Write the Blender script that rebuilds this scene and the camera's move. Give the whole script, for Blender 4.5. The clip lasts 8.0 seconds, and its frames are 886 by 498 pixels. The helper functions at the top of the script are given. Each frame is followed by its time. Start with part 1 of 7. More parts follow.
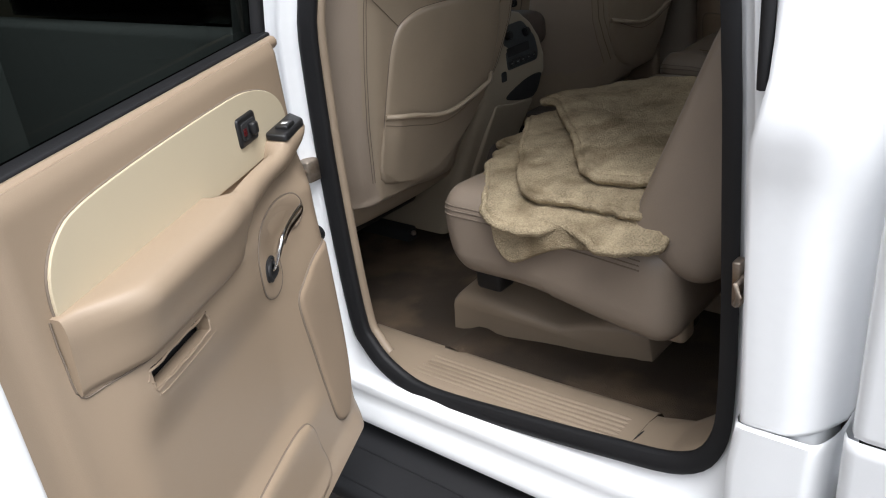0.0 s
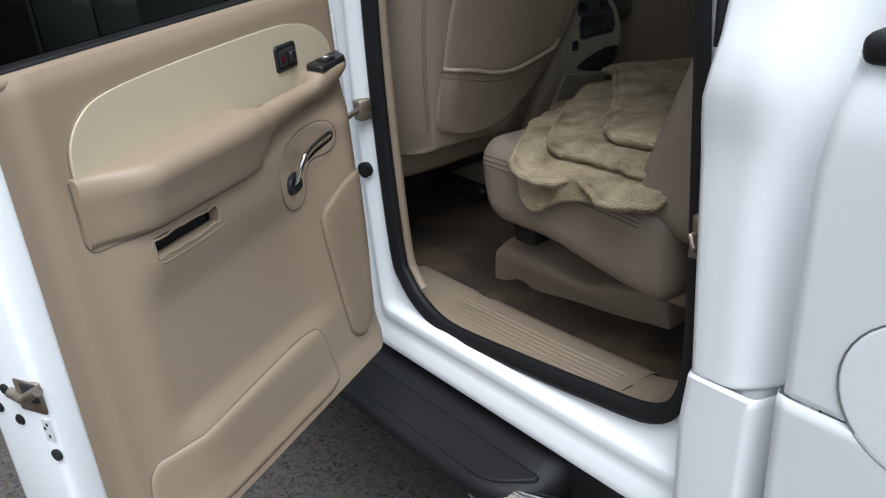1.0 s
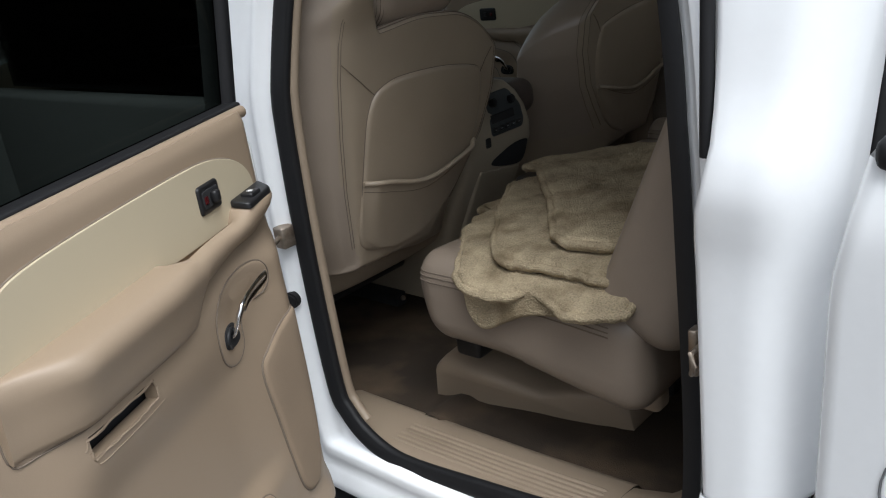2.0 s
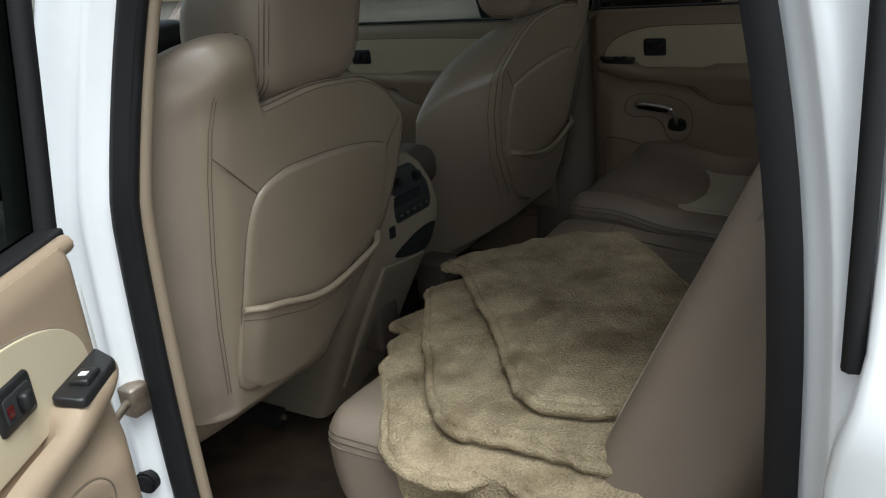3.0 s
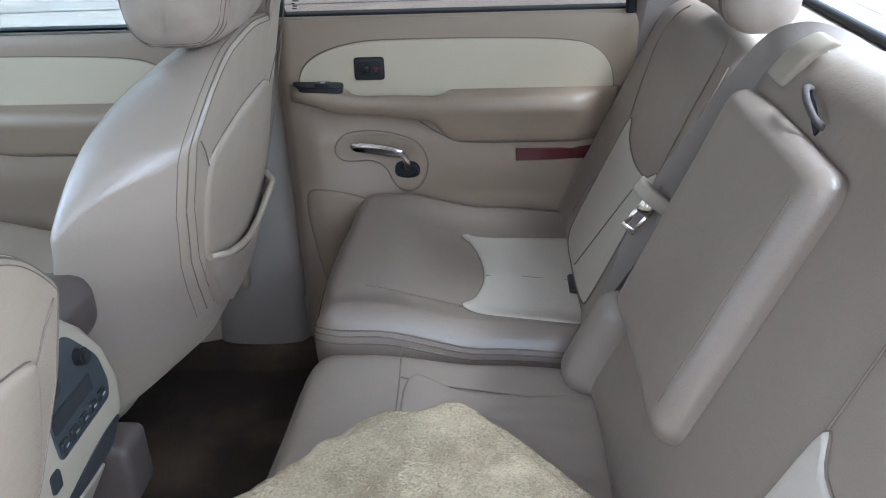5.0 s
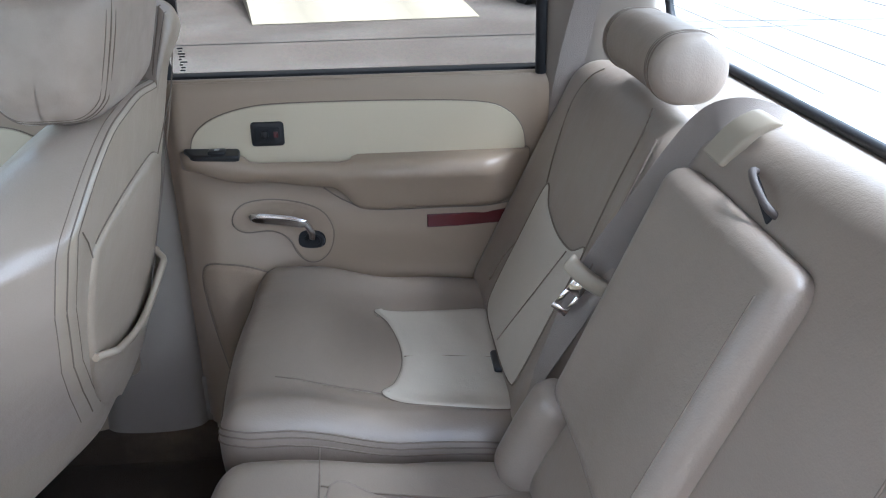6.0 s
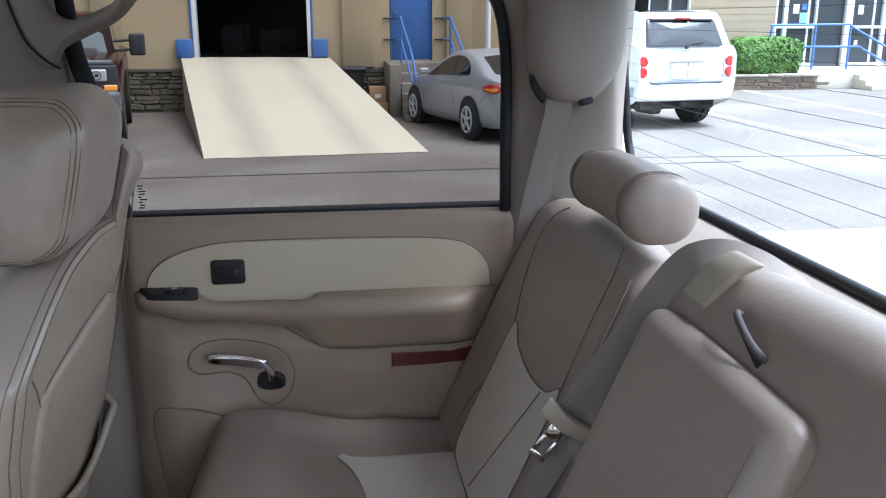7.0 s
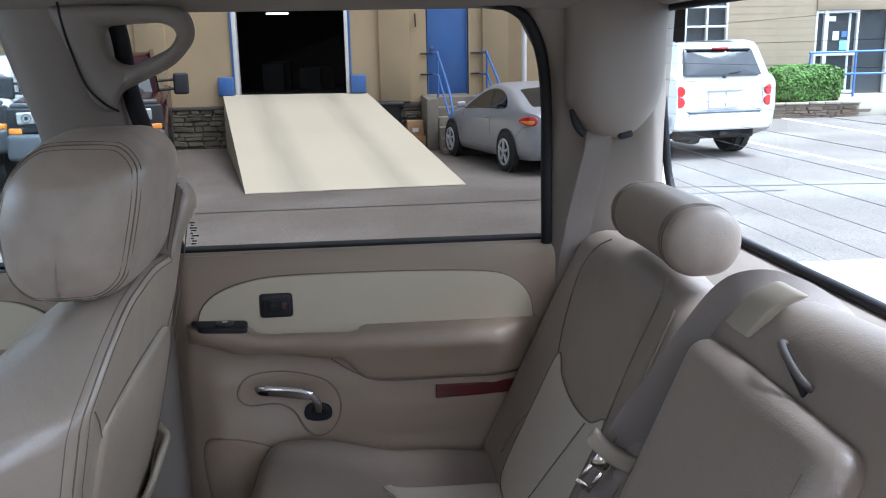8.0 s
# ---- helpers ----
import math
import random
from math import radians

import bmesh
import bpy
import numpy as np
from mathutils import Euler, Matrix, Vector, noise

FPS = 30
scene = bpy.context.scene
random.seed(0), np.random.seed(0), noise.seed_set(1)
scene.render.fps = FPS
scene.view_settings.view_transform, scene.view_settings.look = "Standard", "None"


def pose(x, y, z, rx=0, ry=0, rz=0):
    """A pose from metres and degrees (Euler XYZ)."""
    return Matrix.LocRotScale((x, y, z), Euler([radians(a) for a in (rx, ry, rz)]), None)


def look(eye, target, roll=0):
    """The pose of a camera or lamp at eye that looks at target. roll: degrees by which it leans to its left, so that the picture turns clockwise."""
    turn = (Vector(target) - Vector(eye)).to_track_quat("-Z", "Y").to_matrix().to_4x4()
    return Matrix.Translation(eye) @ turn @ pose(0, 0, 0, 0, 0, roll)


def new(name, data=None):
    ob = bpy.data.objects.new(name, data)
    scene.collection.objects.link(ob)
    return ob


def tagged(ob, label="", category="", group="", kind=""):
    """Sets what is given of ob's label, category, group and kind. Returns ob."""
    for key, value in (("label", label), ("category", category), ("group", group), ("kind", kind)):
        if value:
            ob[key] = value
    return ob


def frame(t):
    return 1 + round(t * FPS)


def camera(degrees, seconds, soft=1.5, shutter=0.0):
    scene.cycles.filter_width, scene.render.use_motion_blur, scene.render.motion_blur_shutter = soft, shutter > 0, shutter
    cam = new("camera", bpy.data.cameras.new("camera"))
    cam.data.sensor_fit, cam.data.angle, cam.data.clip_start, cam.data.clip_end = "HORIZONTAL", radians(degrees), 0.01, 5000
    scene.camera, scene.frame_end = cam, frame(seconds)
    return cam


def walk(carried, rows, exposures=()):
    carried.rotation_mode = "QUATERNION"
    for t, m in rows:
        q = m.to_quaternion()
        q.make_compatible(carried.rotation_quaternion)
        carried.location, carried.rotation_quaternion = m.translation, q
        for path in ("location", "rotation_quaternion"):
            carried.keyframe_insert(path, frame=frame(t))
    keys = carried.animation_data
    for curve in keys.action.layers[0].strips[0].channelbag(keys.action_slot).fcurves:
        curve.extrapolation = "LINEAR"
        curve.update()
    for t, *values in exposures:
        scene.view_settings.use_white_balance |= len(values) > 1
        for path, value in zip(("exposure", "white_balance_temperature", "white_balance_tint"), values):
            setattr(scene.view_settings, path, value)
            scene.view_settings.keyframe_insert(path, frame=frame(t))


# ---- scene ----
cam = camera(54.9, 8.0, soft=1.15)
PATH = [
    (0, (1.274, -1.015, 1.593), (0.033, 0.303, 0.744), -7.8),
    (0.5, (1.422, -1.008, 1.579), (0.025, 0.168, 0.762), -5.9),
    (1, (1.547, -0.951, 1.534), (0.077, 0.114, 0.695), -5.5),
    (1.2, (1.553, -0.946, 1.531), (0.084, 0.126, 0.699), -5.7),
    (2.3, (1.222, -0.943, 1.596), (0.033, 0.51, 0.907), -8.6),
    (2.5, (1.147, -0.886, 1.592), (0.036, 0.624, 0.894), -8.1),
    (3, (0.946, -0.649, 1.629), (-0.067, 0.92, 0.916), -6.0),
    (3.5, (0.766, -0.463, 1.647), (-0.123, 1.175, 0.923), -4.9),
    (4, (0.579, -0.281, 1.656), (-0.001, 1.473, 0.89), -4.0),
    (4.5, (0.508, -0.142, 1.66), (0.132, 1.64, 0.833), -3.5),
    (5, (0.453, -0.027, 1.673), (0.331, 1.769, 0.8), -2.2),
    (6.5, (0.4, 0.12, 1.7), (0.606, 1.989, 1.018), -0.4),
    (7, (0.383, 0.133, 1.7), (0.653, 2.046, 1.181), -0.0),
    (7.5, (0.391, 0.133, 1.703), (0.653, 2.059, 1.232), -0.3),
    (8, (0.37, 0.108, 1.708), (0.555, 2.049, 1.263), -1.1),
]
EXPOSURES = [(0, 1.05, 6150, 10), (0.5, 0.72, 6000, 9), (1, 0.6, 5780, 6), (2.3, 0.6, 6050, 8), (3, 1.02, 6000, 3), (3.5, 2.3, 5900, 6), (4, 3.2, 5150, 8), (4.5, 3.76, 5060, 7), (5, 4.0, 5040, 8), (6.5, 3.94, 5120, 10), (7, 3.32, 5180, 12), (8, 3.24, 5180, 12)]
walk(cam, [(t, look(eye, target, roll)) for t, eye, target, roll in PATH], EXPOSURES)

# ---- daylight: a bright, hazy sky ----
world = bpy.data.worlds.new("world")
scene.world = world
world.use_nodes = True
wn = world.node_tree.nodes
sky = wn.new("ShaderNodeTexSky")
sky.sky_type, sky.sun_disc = "NISHITA", False
sky.sun_elevation, sky.sun_rotation = radians(64), radians(114)
sky.dust_density, sky.air_density = 4.0, 1.0
hsv = wn.new("ShaderNodeHueSaturation")
hsv.inputs["Saturation"].default_value = 0.18
world.node_tree.links.new(sky.outputs[0], hsv.inputs["Color"])
world.node_tree.links.new(hsv.outputs[0], wn["Background"].inputs[0])
wn["Background"].inputs[1].default_value = 0.15
sun = new("sun", bpy.data.lights.new("sun", "SUN"))
sun.data.energy, sun.data.angle, sun.data.color = 1.7, radians(40), (1.0, 0.97, 0.93)
sun.matrix_world = look((0, 0, 20), (-8.91, 3.97, 0.0))

GZ = -0.15   # the lot's level; the truck's own zero lies a little above it
CY = 0.873   # the truck's middle


# ---- materials ----
def mat(name, colour, rough=0.5, metal=0.0, vary=0.08, grain=400.0, bump=0.0, stain=6.0, coat=0.0, spec=0.5, dirt=None, dirt_amount=0.0, random_vary=0.0):
    m = bpy.data.materials.new(name)
    m.use_nodes = True
    nt = m.node_tree
    b = nt.nodes["Principled BSDF"]
    b.inputs["Roughness"].default_value = rough
    b.inputs["Metallic"].default_value = metal
    b.inputs["Specular IOR Level"].default_value = spec
    if coat:
        b.inputs["Coat Weight"].default_value, b.inputs["Coat Roughness"].default_value = coat, 0.06
    tc = nt.nodes.new("ShaderNodeTexCoord")
    big = nt.nodes.new("ShaderNodeTexNoise")
    big.inputs["Scale"].default_value, big.inputs["Detail"].default_value = stain, 5
    fine = nt.nodes.new("ShaderNodeTexNoise")
    fine.inputs["Scale"].default_value, fine.inputs["Detail"].default_value = grain, 3
    for t in (big, fine):
        nt.links.new(tc.outputs["Object"], t.inputs["Vector"])
    add = nt.nodes.new("ShaderNodeMath")
    add.operation = "ADD"
    nt.links.new(big.outputs[0], add.inputs[0])
    nt.links.new(fine.outputs[0], add.inputs[1])
    last = add
    if random_vary:
        info = nt.nodes.new("ShaderNodeObjectInfo")
        mul = nt.nodes.new("ShaderNodeMath")
        mul.operation = "MULTIPLY_ADD"
        mul.inputs[1].default_value = random_vary
        nt.links.new(info.outputs["Random"], mul.inputs[0])
        nt.links.new(add.outputs[0], mul.inputs[2])
        last = mul
    ramp = nt.nodes.new("ShaderNodeMapRange")
    ramp.inputs["From Min"].default_value, ramp.inputs["From Max"].default_value = 0.6, 1.4 + random_vary
    ramp.inputs["To Min"].default_value, ramp.inputs["To Max"].default_value = 1 - vary, 1 + vary
    nt.links.new(last.outputs[0], ramp.inputs["Value"])
    vm = nt.nodes.new("ShaderNodeVectorMath")
    vm.operation = "SCALE"
    vm.inputs[0].default_value = colour
    nt.links.new(ramp.outputs[0], vm.inputs["Scale"])
    out = vm.outputs[0]
    if dirt:
        mix = nt.nodes.new("ShaderNodeMix")
        mix.data_type = "RGBA"
        d = nt.nodes.new("ShaderNodeTexNoise")
        d.inputs["Scale"].default_value, d.inputs["Detail"].default_value = stain * 0.6, 8
        nt.links.new(tc.outputs["Object"], d.inputs["Vector"])
        dr = nt.nodes.new("ShaderNodeMapRange")
        dr.inputs["From Min"].default_value, dr.inputs["From Max"].default_value = 0.48, 0.68
        dr.inputs["To Max"].default_value = dirt_amount
        nt.links.new(d.outputs[0], dr.inputs["Value"])
        nt.links.new(dr.outputs[0], mix.inputs[0])
        nt.links.new(out, mix.inputs[6])
        mix.inputs[7].default_value = (*dirt, 1)
        out = mix.outputs[2]
    nt.links.new(out, b.inputs["Base Color"])
    rr = nt.nodes.new("ShaderNodeMapRange")
    rr.inputs["From Min"].default_value, rr.inputs["From Max"].default_value = 0.3, 0.7
    rr.inputs["To Min"].default_value, rr.inputs["To Max"].default_value = max(rough - 0.06, 0.02), min(rough + 0.06, 1)
    nt.links.new(big.outputs[0], rr.inputs["Value"])
    nt.links.new(rr.outputs[0], b.inputs["Roughness"])
    if bump:
        bp = nt.nodes.new("ShaderNodeBump")
        bp.inputs["Strength"].default_value, bp.inputs["Distance"].default_value = bump, 0.002
        nt.links.new(fine.outputs[0], bp.inputs["Height"])
        nt.links.new(bp.outputs[0], b.inputs["Normal"])
    return m


def leather(name, colour, rough=0.42, vary=0.07, wear=None, wear_amount=0.0, stain=9):
    """Grained leather: cells and soft wrinkles in the relief, worn patches where wear gives their colour."""
    m = mat(name, colour, rough, vary=vary, grain=900, stain=stain, spec=0.8, dirt=wear, dirt_amount=wear_amount)
    nt = m.node_tree
    b = nt.nodes["Principled BSDF"]
    tc = nt.nodes["Texture Coordinate"]
    vor = nt.nodes.new("ShaderNodeTexNoise")
    vor.inputs["Scale"].default_value, vor.inputs["Detail"].default_value = 420, 2
    wr = nt.nodes.new("ShaderNodeTexNoise")
    wr.inputs["Scale"].default_value, wr.inputs["Detail"].default_value, wr.inputs["Distortion"].default_value = 20, 3, 0.0
    for t in (vor, wr):
        nt.links.new(tc.outputs["Object"], t.inputs["Vector"])
    b1 = nt.nodes.new("ShaderNodeBump")
    b1.inputs["Strength"].default_value, b1.inputs["Distance"].default_value = 0.25, 0.0012
    b2 = nt.nodes.new("ShaderNodeBump")
    b2.inputs["Strength"].default_value, b2.inputs["Distance"].default_value = 0.28, 0.006
    nt.links.new(vor.outputs[0], b1.inputs["Height"])
    nt.links.new(wr.outputs[0], b2.inputs["Height"])
    nt.links.new(b2.outputs[0], b1.inputs["Normal"])
    nt.links.new(b1.outputs[0], b.inputs["Normal"])
    return m


def pane_glass(name, tint, ior=1.45):
    m = bpy.data.materials.new(name)
    m.use_nodes = True
    nt = m.node_tree
    nt.nodes.remove(nt.nodes["Principled BSDF"])
    tr = nt.nodes.new("ShaderNodeBsdfTransparent")
    tr.inputs[0].default_value = (*tint, 1)
    gl = nt.nodes.new("ShaderNodeBsdfGlossy")
    gl.inputs["Roughness"].default_value = 0.02
    fr = nt.nodes.new("ShaderNodeFresnel")
    fr.inputs[0].default_value = ior
    mx = nt.nodes.new("ShaderNodeMixShader")
    nt.links.new(fr.outputs[0], mx.inputs[0])
    nt.links.new(tr.outputs[0], mx.inputs[1])
    nt.links.new(gl.outputs[0], mx.inputs[2])
    nt.links.new(mx.outputs[0], nt.nodes["Material Output"].inputs[0])
    return m


def glow(name, colour, strength):
    m = bpy.data.materials.new(name)
    m.use_nodes = True
    b = m.node_tree.nodes["Principled BSDF"]
    b.inputs["Emission Color"].default_value = (*colour, 1)
    b.inputs["Emission Strength"].default_value = strength
    return m


PAINT = mat("white_paint", (0.86, 0.87, 0.88), 0.36, vary=0.015, grain=60, coat=0.6, dirt=(0.55, 0.53, 0.5), dirt_amount=0.05, stain=3)
CLAD = mat("white_cladding", (0.84, 0.85, 0.86), 0.45, vary=0.02, grain=700, bump=0.05, stain=4, dirt=(0.6, 0.58, 0.55), dirt_amount=0.12)
TRIM = mat("tan_door_vinyl", (0.280, 0.212, 0.148), 0.48, vary=0.04, grain=900, bump=0.10, stain=5)
TRIM_D = mat("tan_pocket_carpet", (0.25, 0.185, 0.125), 0.9, vary=0.12, grain=700, bump=0.4, stain=12)
BEZEL = mat("cream_insert_vinyl", (0.475, 0.405, 0.285), 0.5, vary=0.03, grain=900, bump=0.08, stain=5)
PLASTIC = mat("tan_plastic", (0.26, 0.202, 0.145), 0.5, vary=0.05, grain=1200, bump=0.10, stain=8, dirt=(0.17, 0.125, 0.09), dirt_amount=0.25)
PILLAR = mat("beige_pillar_plastic", (0.205, 0.172, 0.138), 0.55, vary=0.03, grain=1200, bump=0.12, stain=4)
LINER = mat("headliner_cloth", (0.28, 0.245, 0.20), 0.95, vary=0.05, grain=1500, bump=0.35, stain=3)
SEAT = leather("tan_leather", (0.325, 0.262, 0.192), 0.36)
SEAT_F = leather("front_seat_leather", (0.310, 0.250, 0.196), 0.36)
HEAD_L = leather("worn_headrest_leather", (0.325, 0.263, 0.207), 0.36, wear=(0.21, 0.165, 0.13), wear_amount=0.38, stain=28)
SEAT_R = leather("taupe_leather", (0.210, 0.167, 0.129), 0.44)
SEAT_R.node_tree.nodes["Principled BSDF"].inputs["Specular IOR Level"].default_value = 0.55
DARK_LEATHER = leather("dark_brown_leather", (0.075, 0.054, 0.043), 0.55)
PULL = mat("pull_loop_vinyl", (0.065, 0.052, 0.045), 0.6, vary=0.1, grain=900, bump=0.2)
BROWN_P = mat("brown_plastic", (0.085, 0.066, 0.055), 0.55, vary=0.05, grain=1200, bump=0.1)
INSERT = leather("pale_leather", (0.42, 0.37, 0.30), 0.40)
SEAM = mat("stitching", (0.150, 0.117, 0.088), 0.8, vary=0.15, grain=1500)
CARPET = mat("brown_carpet", (0.034, 0.0225, 0.013), 0.98, vary=0.45, grain=420, bump=1.0, stain=7, dirt=(0.13, 0.088, 0.052), dirt_amount=0.85)
RUBBER = mat("black_rubber", (0.009, 0.009, 0.010), 0.6, vary=0.15, grain=300, bump=0.1, spec=0.3)
BLACK = mat("black_plastic", (0.013, 0.013, 0.014), 0.42, vary=0.12, grain=900, bump=0.1, spec=0.35)
# near-black for dark parts, and for shade in holes, slots and dock room
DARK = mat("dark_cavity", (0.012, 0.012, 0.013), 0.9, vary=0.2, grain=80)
CHROME = mat("chrome", (0.82, 0.82, 0.83), 0.07, 1.0, vary=0.02, grain=50)
STEEL = mat("steel_bracket", (0.32, 0.27, 0.22), 0.45, 0.9, vary=0.3, grain=120, stain=40, dirt=(0.14, 0.07, 0.03), dirt_amount=0.6)
RED = mat("red_reflector", (0.065, 0.005, 0.007), 0.3, vary=0.1, grain=300, bump=0.3, coat=0.3)
RED_BUTTON = mat("red_button", (0.50, 0.025, 0.03), 0.4, vary=0.05, grain=300)
WEB = mat("belt_webbing", (0.195, 0.162, 0.136), 0.75, vary=0.10, grain=900, bump=0.5)
TOWEL = mat("beige_pile", (0.385, 0.312, 0.205), 1.0, vary=0.42, grain=300, bump=1.0, stain=19, spec=0.1, dirt=(0.175, 0.132, 0.078), dirt_amount=0.8)
for n_ in TOWEL.node_tree.nodes:
    if n_.bl_idname == "ShaderNodeBump":
        n_.inputs["Distance"].default_value = 0.006
CONSOLE = mat("console_plastic", (0.31, 0.262, 0.195), 0.5, vary=0.03, grain=1200, bump=0.1)
PANEL_G = mat("control_panel", (0.03, 0.034, 0.036), 0.5, vary=0.1, grain=500)
GAP_G = mat("seam_grey", (0.16, 0.165, 0.17), 0.7, vary=0.1)
GREY_MARK = mat("grey_marking", (0.20, 0.21, 0.21), 0.6, vary=0.05)
WHITE_MARK = mat("white_marking", (0.6, 0.6, 0.6), 0.6, vary=0.05)
TINT = pane_glass("tinted_glass", (0.136, 0.127, 0.111), 1.07)
CLEAR = pane_glass("clear_glass", (0.64, 0.665, 0.655), 1.2)
SCREEN = pane_glass("windscreen_glass", (0.64, 0.69, 0.69), 1.2)
REAR_GLASS = pane_glass("rear_window_glass", (0.48, 0.51, 0.50), 1.2)
PRIVACY = pane_glass("privacy_glass", (0.016, 0.019, 0.017), 1.06)


# ---- building helpers ----
def thing(name, label, category, group="", kind="", at=(0, 0, 0)):
    ob = new(name)
    ob.empty_display_size = 0.05
    ob.location = at
    return tagged(ob, label, category, group, kind)


def part(name, bm, material, parent=None, label="", smooth=True):
    me = bpy.data.meshes.new(name)
    if smooth:
        for f in bm.faces:
            f.smooth = True
    bm.to_mesh(me)
    bm.free()
    if smooth:
        me.set_sharp_from_angle(angle=radians(62))
    me.materials.append(material)
    ob = new(name, me)
    if parent:
        ob.parent = parent
    if label:
        ob["label"] = label
    return ob


def from_data(verts, faces):
    bm = bmesh.new()
    vs = [bm.verts.new(v) for v in verts]
    for f in faces:
        if len(set(f)) > 2:
            try:
                bm.faces.new([vs[i] for i in f])
            except ValueError:
                pass
    bmesh.ops.recalc_face_normals(bm, faces=bm.faces)
    return bm


def box(x0, x1, y0, y1, z0, z1, r=0.004, seg=2):
    bm = bmesh.new()
    bmesh.ops.create_cube(bm, size=1)
    for v in bm.verts:
        v.co = Vector((x0 + (v.co.x + 0.5) * (x1 - x0), y0 + (v.co.y + 0.5) * (y1 - y0), z0 + (v.co.z + 0.5) * (z1 - z0)))
    r = min(r, 0.49 * min(x1 - x0, y1 - y0, z1 - z0))
    if r > 0:
        bmesh.ops.bevel(bm, geom=bm.edges[:], offset=r, segments=seg, affect="EDGES", profile=0.5)
    return bm


def join(*bms):
    out = bmesh.new()
    for b in bms:
        me = bpy.data.meshes.new("joined")
        b.to_mesh(me)
        out.from_mesh(me)
        bpy.data.meshes.remove(me)
        b.free()
    return out


def moved(bm, m):
    bmesh.ops.transform(bm, matrix=m, verts=bm.verts)
    return bm


def smoothed(pts, per=6, closed=True):
    """A soft curve through the points."""
    out, n = [], len(pts)
    pts = [Vector(p) for p in pts]
    for i in range(n if closed else n - 1):
        if closed:
            a, b, c, d = (pts[(i + k) % n] for k in (-1, 0, 1, 2))
        else:
            a, b, c, d = (pts[min(max(i + k, 0), n - 1)] for k in (-1, 0, 1, 2))
        for s in range(per):
            t = s / per
            out.append(0.5 * (2 * b + (c - a) * t + (2 * a - 5 * b + 4 * c - d) * t * t + (3 * b - a - 3 * c + d) * t ** 3))
    if not closed:
        out.append(pts[-1])
    return out


def rounded(pts, r, seg=5):
    """A polygon with its corners rounded by r (one radius, or one a corner)."""
    out, n = [], len(pts)
    rs = r if isinstance(r, (list, tuple)) else [r] * n
    for i in range(n):
        p, a, b = Vector(pts[i]), Vector(pts[i - 1]), Vector(pts[(i + 1) % n])
        ra = min(rs[i], 0.49 * (a - p).length, 0.49 * (b - p).length)
        s, e = p + (a - p).normalized() * ra, p + (b - p).normalized() * ra
        for k in range(seg + 1):
            t = k / seg
            out.append((1 - t) ** 2 * s + 2 * t * (1 - t) * p + t * t * e)
    return out


def tube(pts, r, n=8, closed=False):
    pts = [Vector(p) for p in pts]
    verts, faces, m = [], [], len(pts)
    ref = Vector((0.31, 0.22, 0.93)).normalized()
    for i, p in enumerate(pts):
        t = (pts[(i + 1) % m] - pts[i - 1]) if closed else (pts[min(i + 1, m - 1)] - pts[max(i - 1, 0)])
        t.normalize()
        a = t.cross(ref)
        if a.length < 0.1:
            a = t.cross(Vector((1, 0, 0)))
        a.normalize()
        b = t.cross(a)
        rr = r(i / (m - 1)) if callable(r) else r
        for k in range(n):
            w = 2 * math.pi * k / n
            verts.append(p + rr * (math.cos(w) * a + math.sin(w) * b))
    for i in range(m if closed else m - 1):
        for k in range(n):
            j, l = (i + 1) % m, (k + 1) % n
            faces.append((i * n + k, i * n + l, j * n + l, j * n + k))
    if not closed:
        faces.append(tuple(range(n)))
        faces.append(tuple((m - 1) * n + k for k in range(n)))
    return from_data(verts, faces)


def strip(pts, across, w, th):
    """A flat band along points; across: its width's direction at each point."""
    verts, faces = [], []
    pts = [Vector(p) for p in pts]
    m = len(pts)
    for i, p in enumerate(pts):
        t = (pts[min(i + 1, m - 1)] - pts[max(i - 1, 0)]).normalized()
        a = Vector(across(i / (m - 1)) if callable(across) else across)
        a = (a - t * a.dot(t)).normalized()
        nrm = t.cross(a)
        for s, q in ((-1, -1), (1, -1), (1, 1), (-1, 1)):
            verts.append(p + a * s * w / 2 + nrm * q * th / 2)
    for i in range(m - 1):
        for k in range(4):
            faces.append((i * 4 + k, i * 4 + (k + 1) % 4, i * 4 + 4 + (k + 1) % 4, i * 4 + 4 + k))
    faces += [(0, 1, 2, 3), tuple((m - 1) * 4 + k for k in range(4))]
    return from_data(verts, faces)


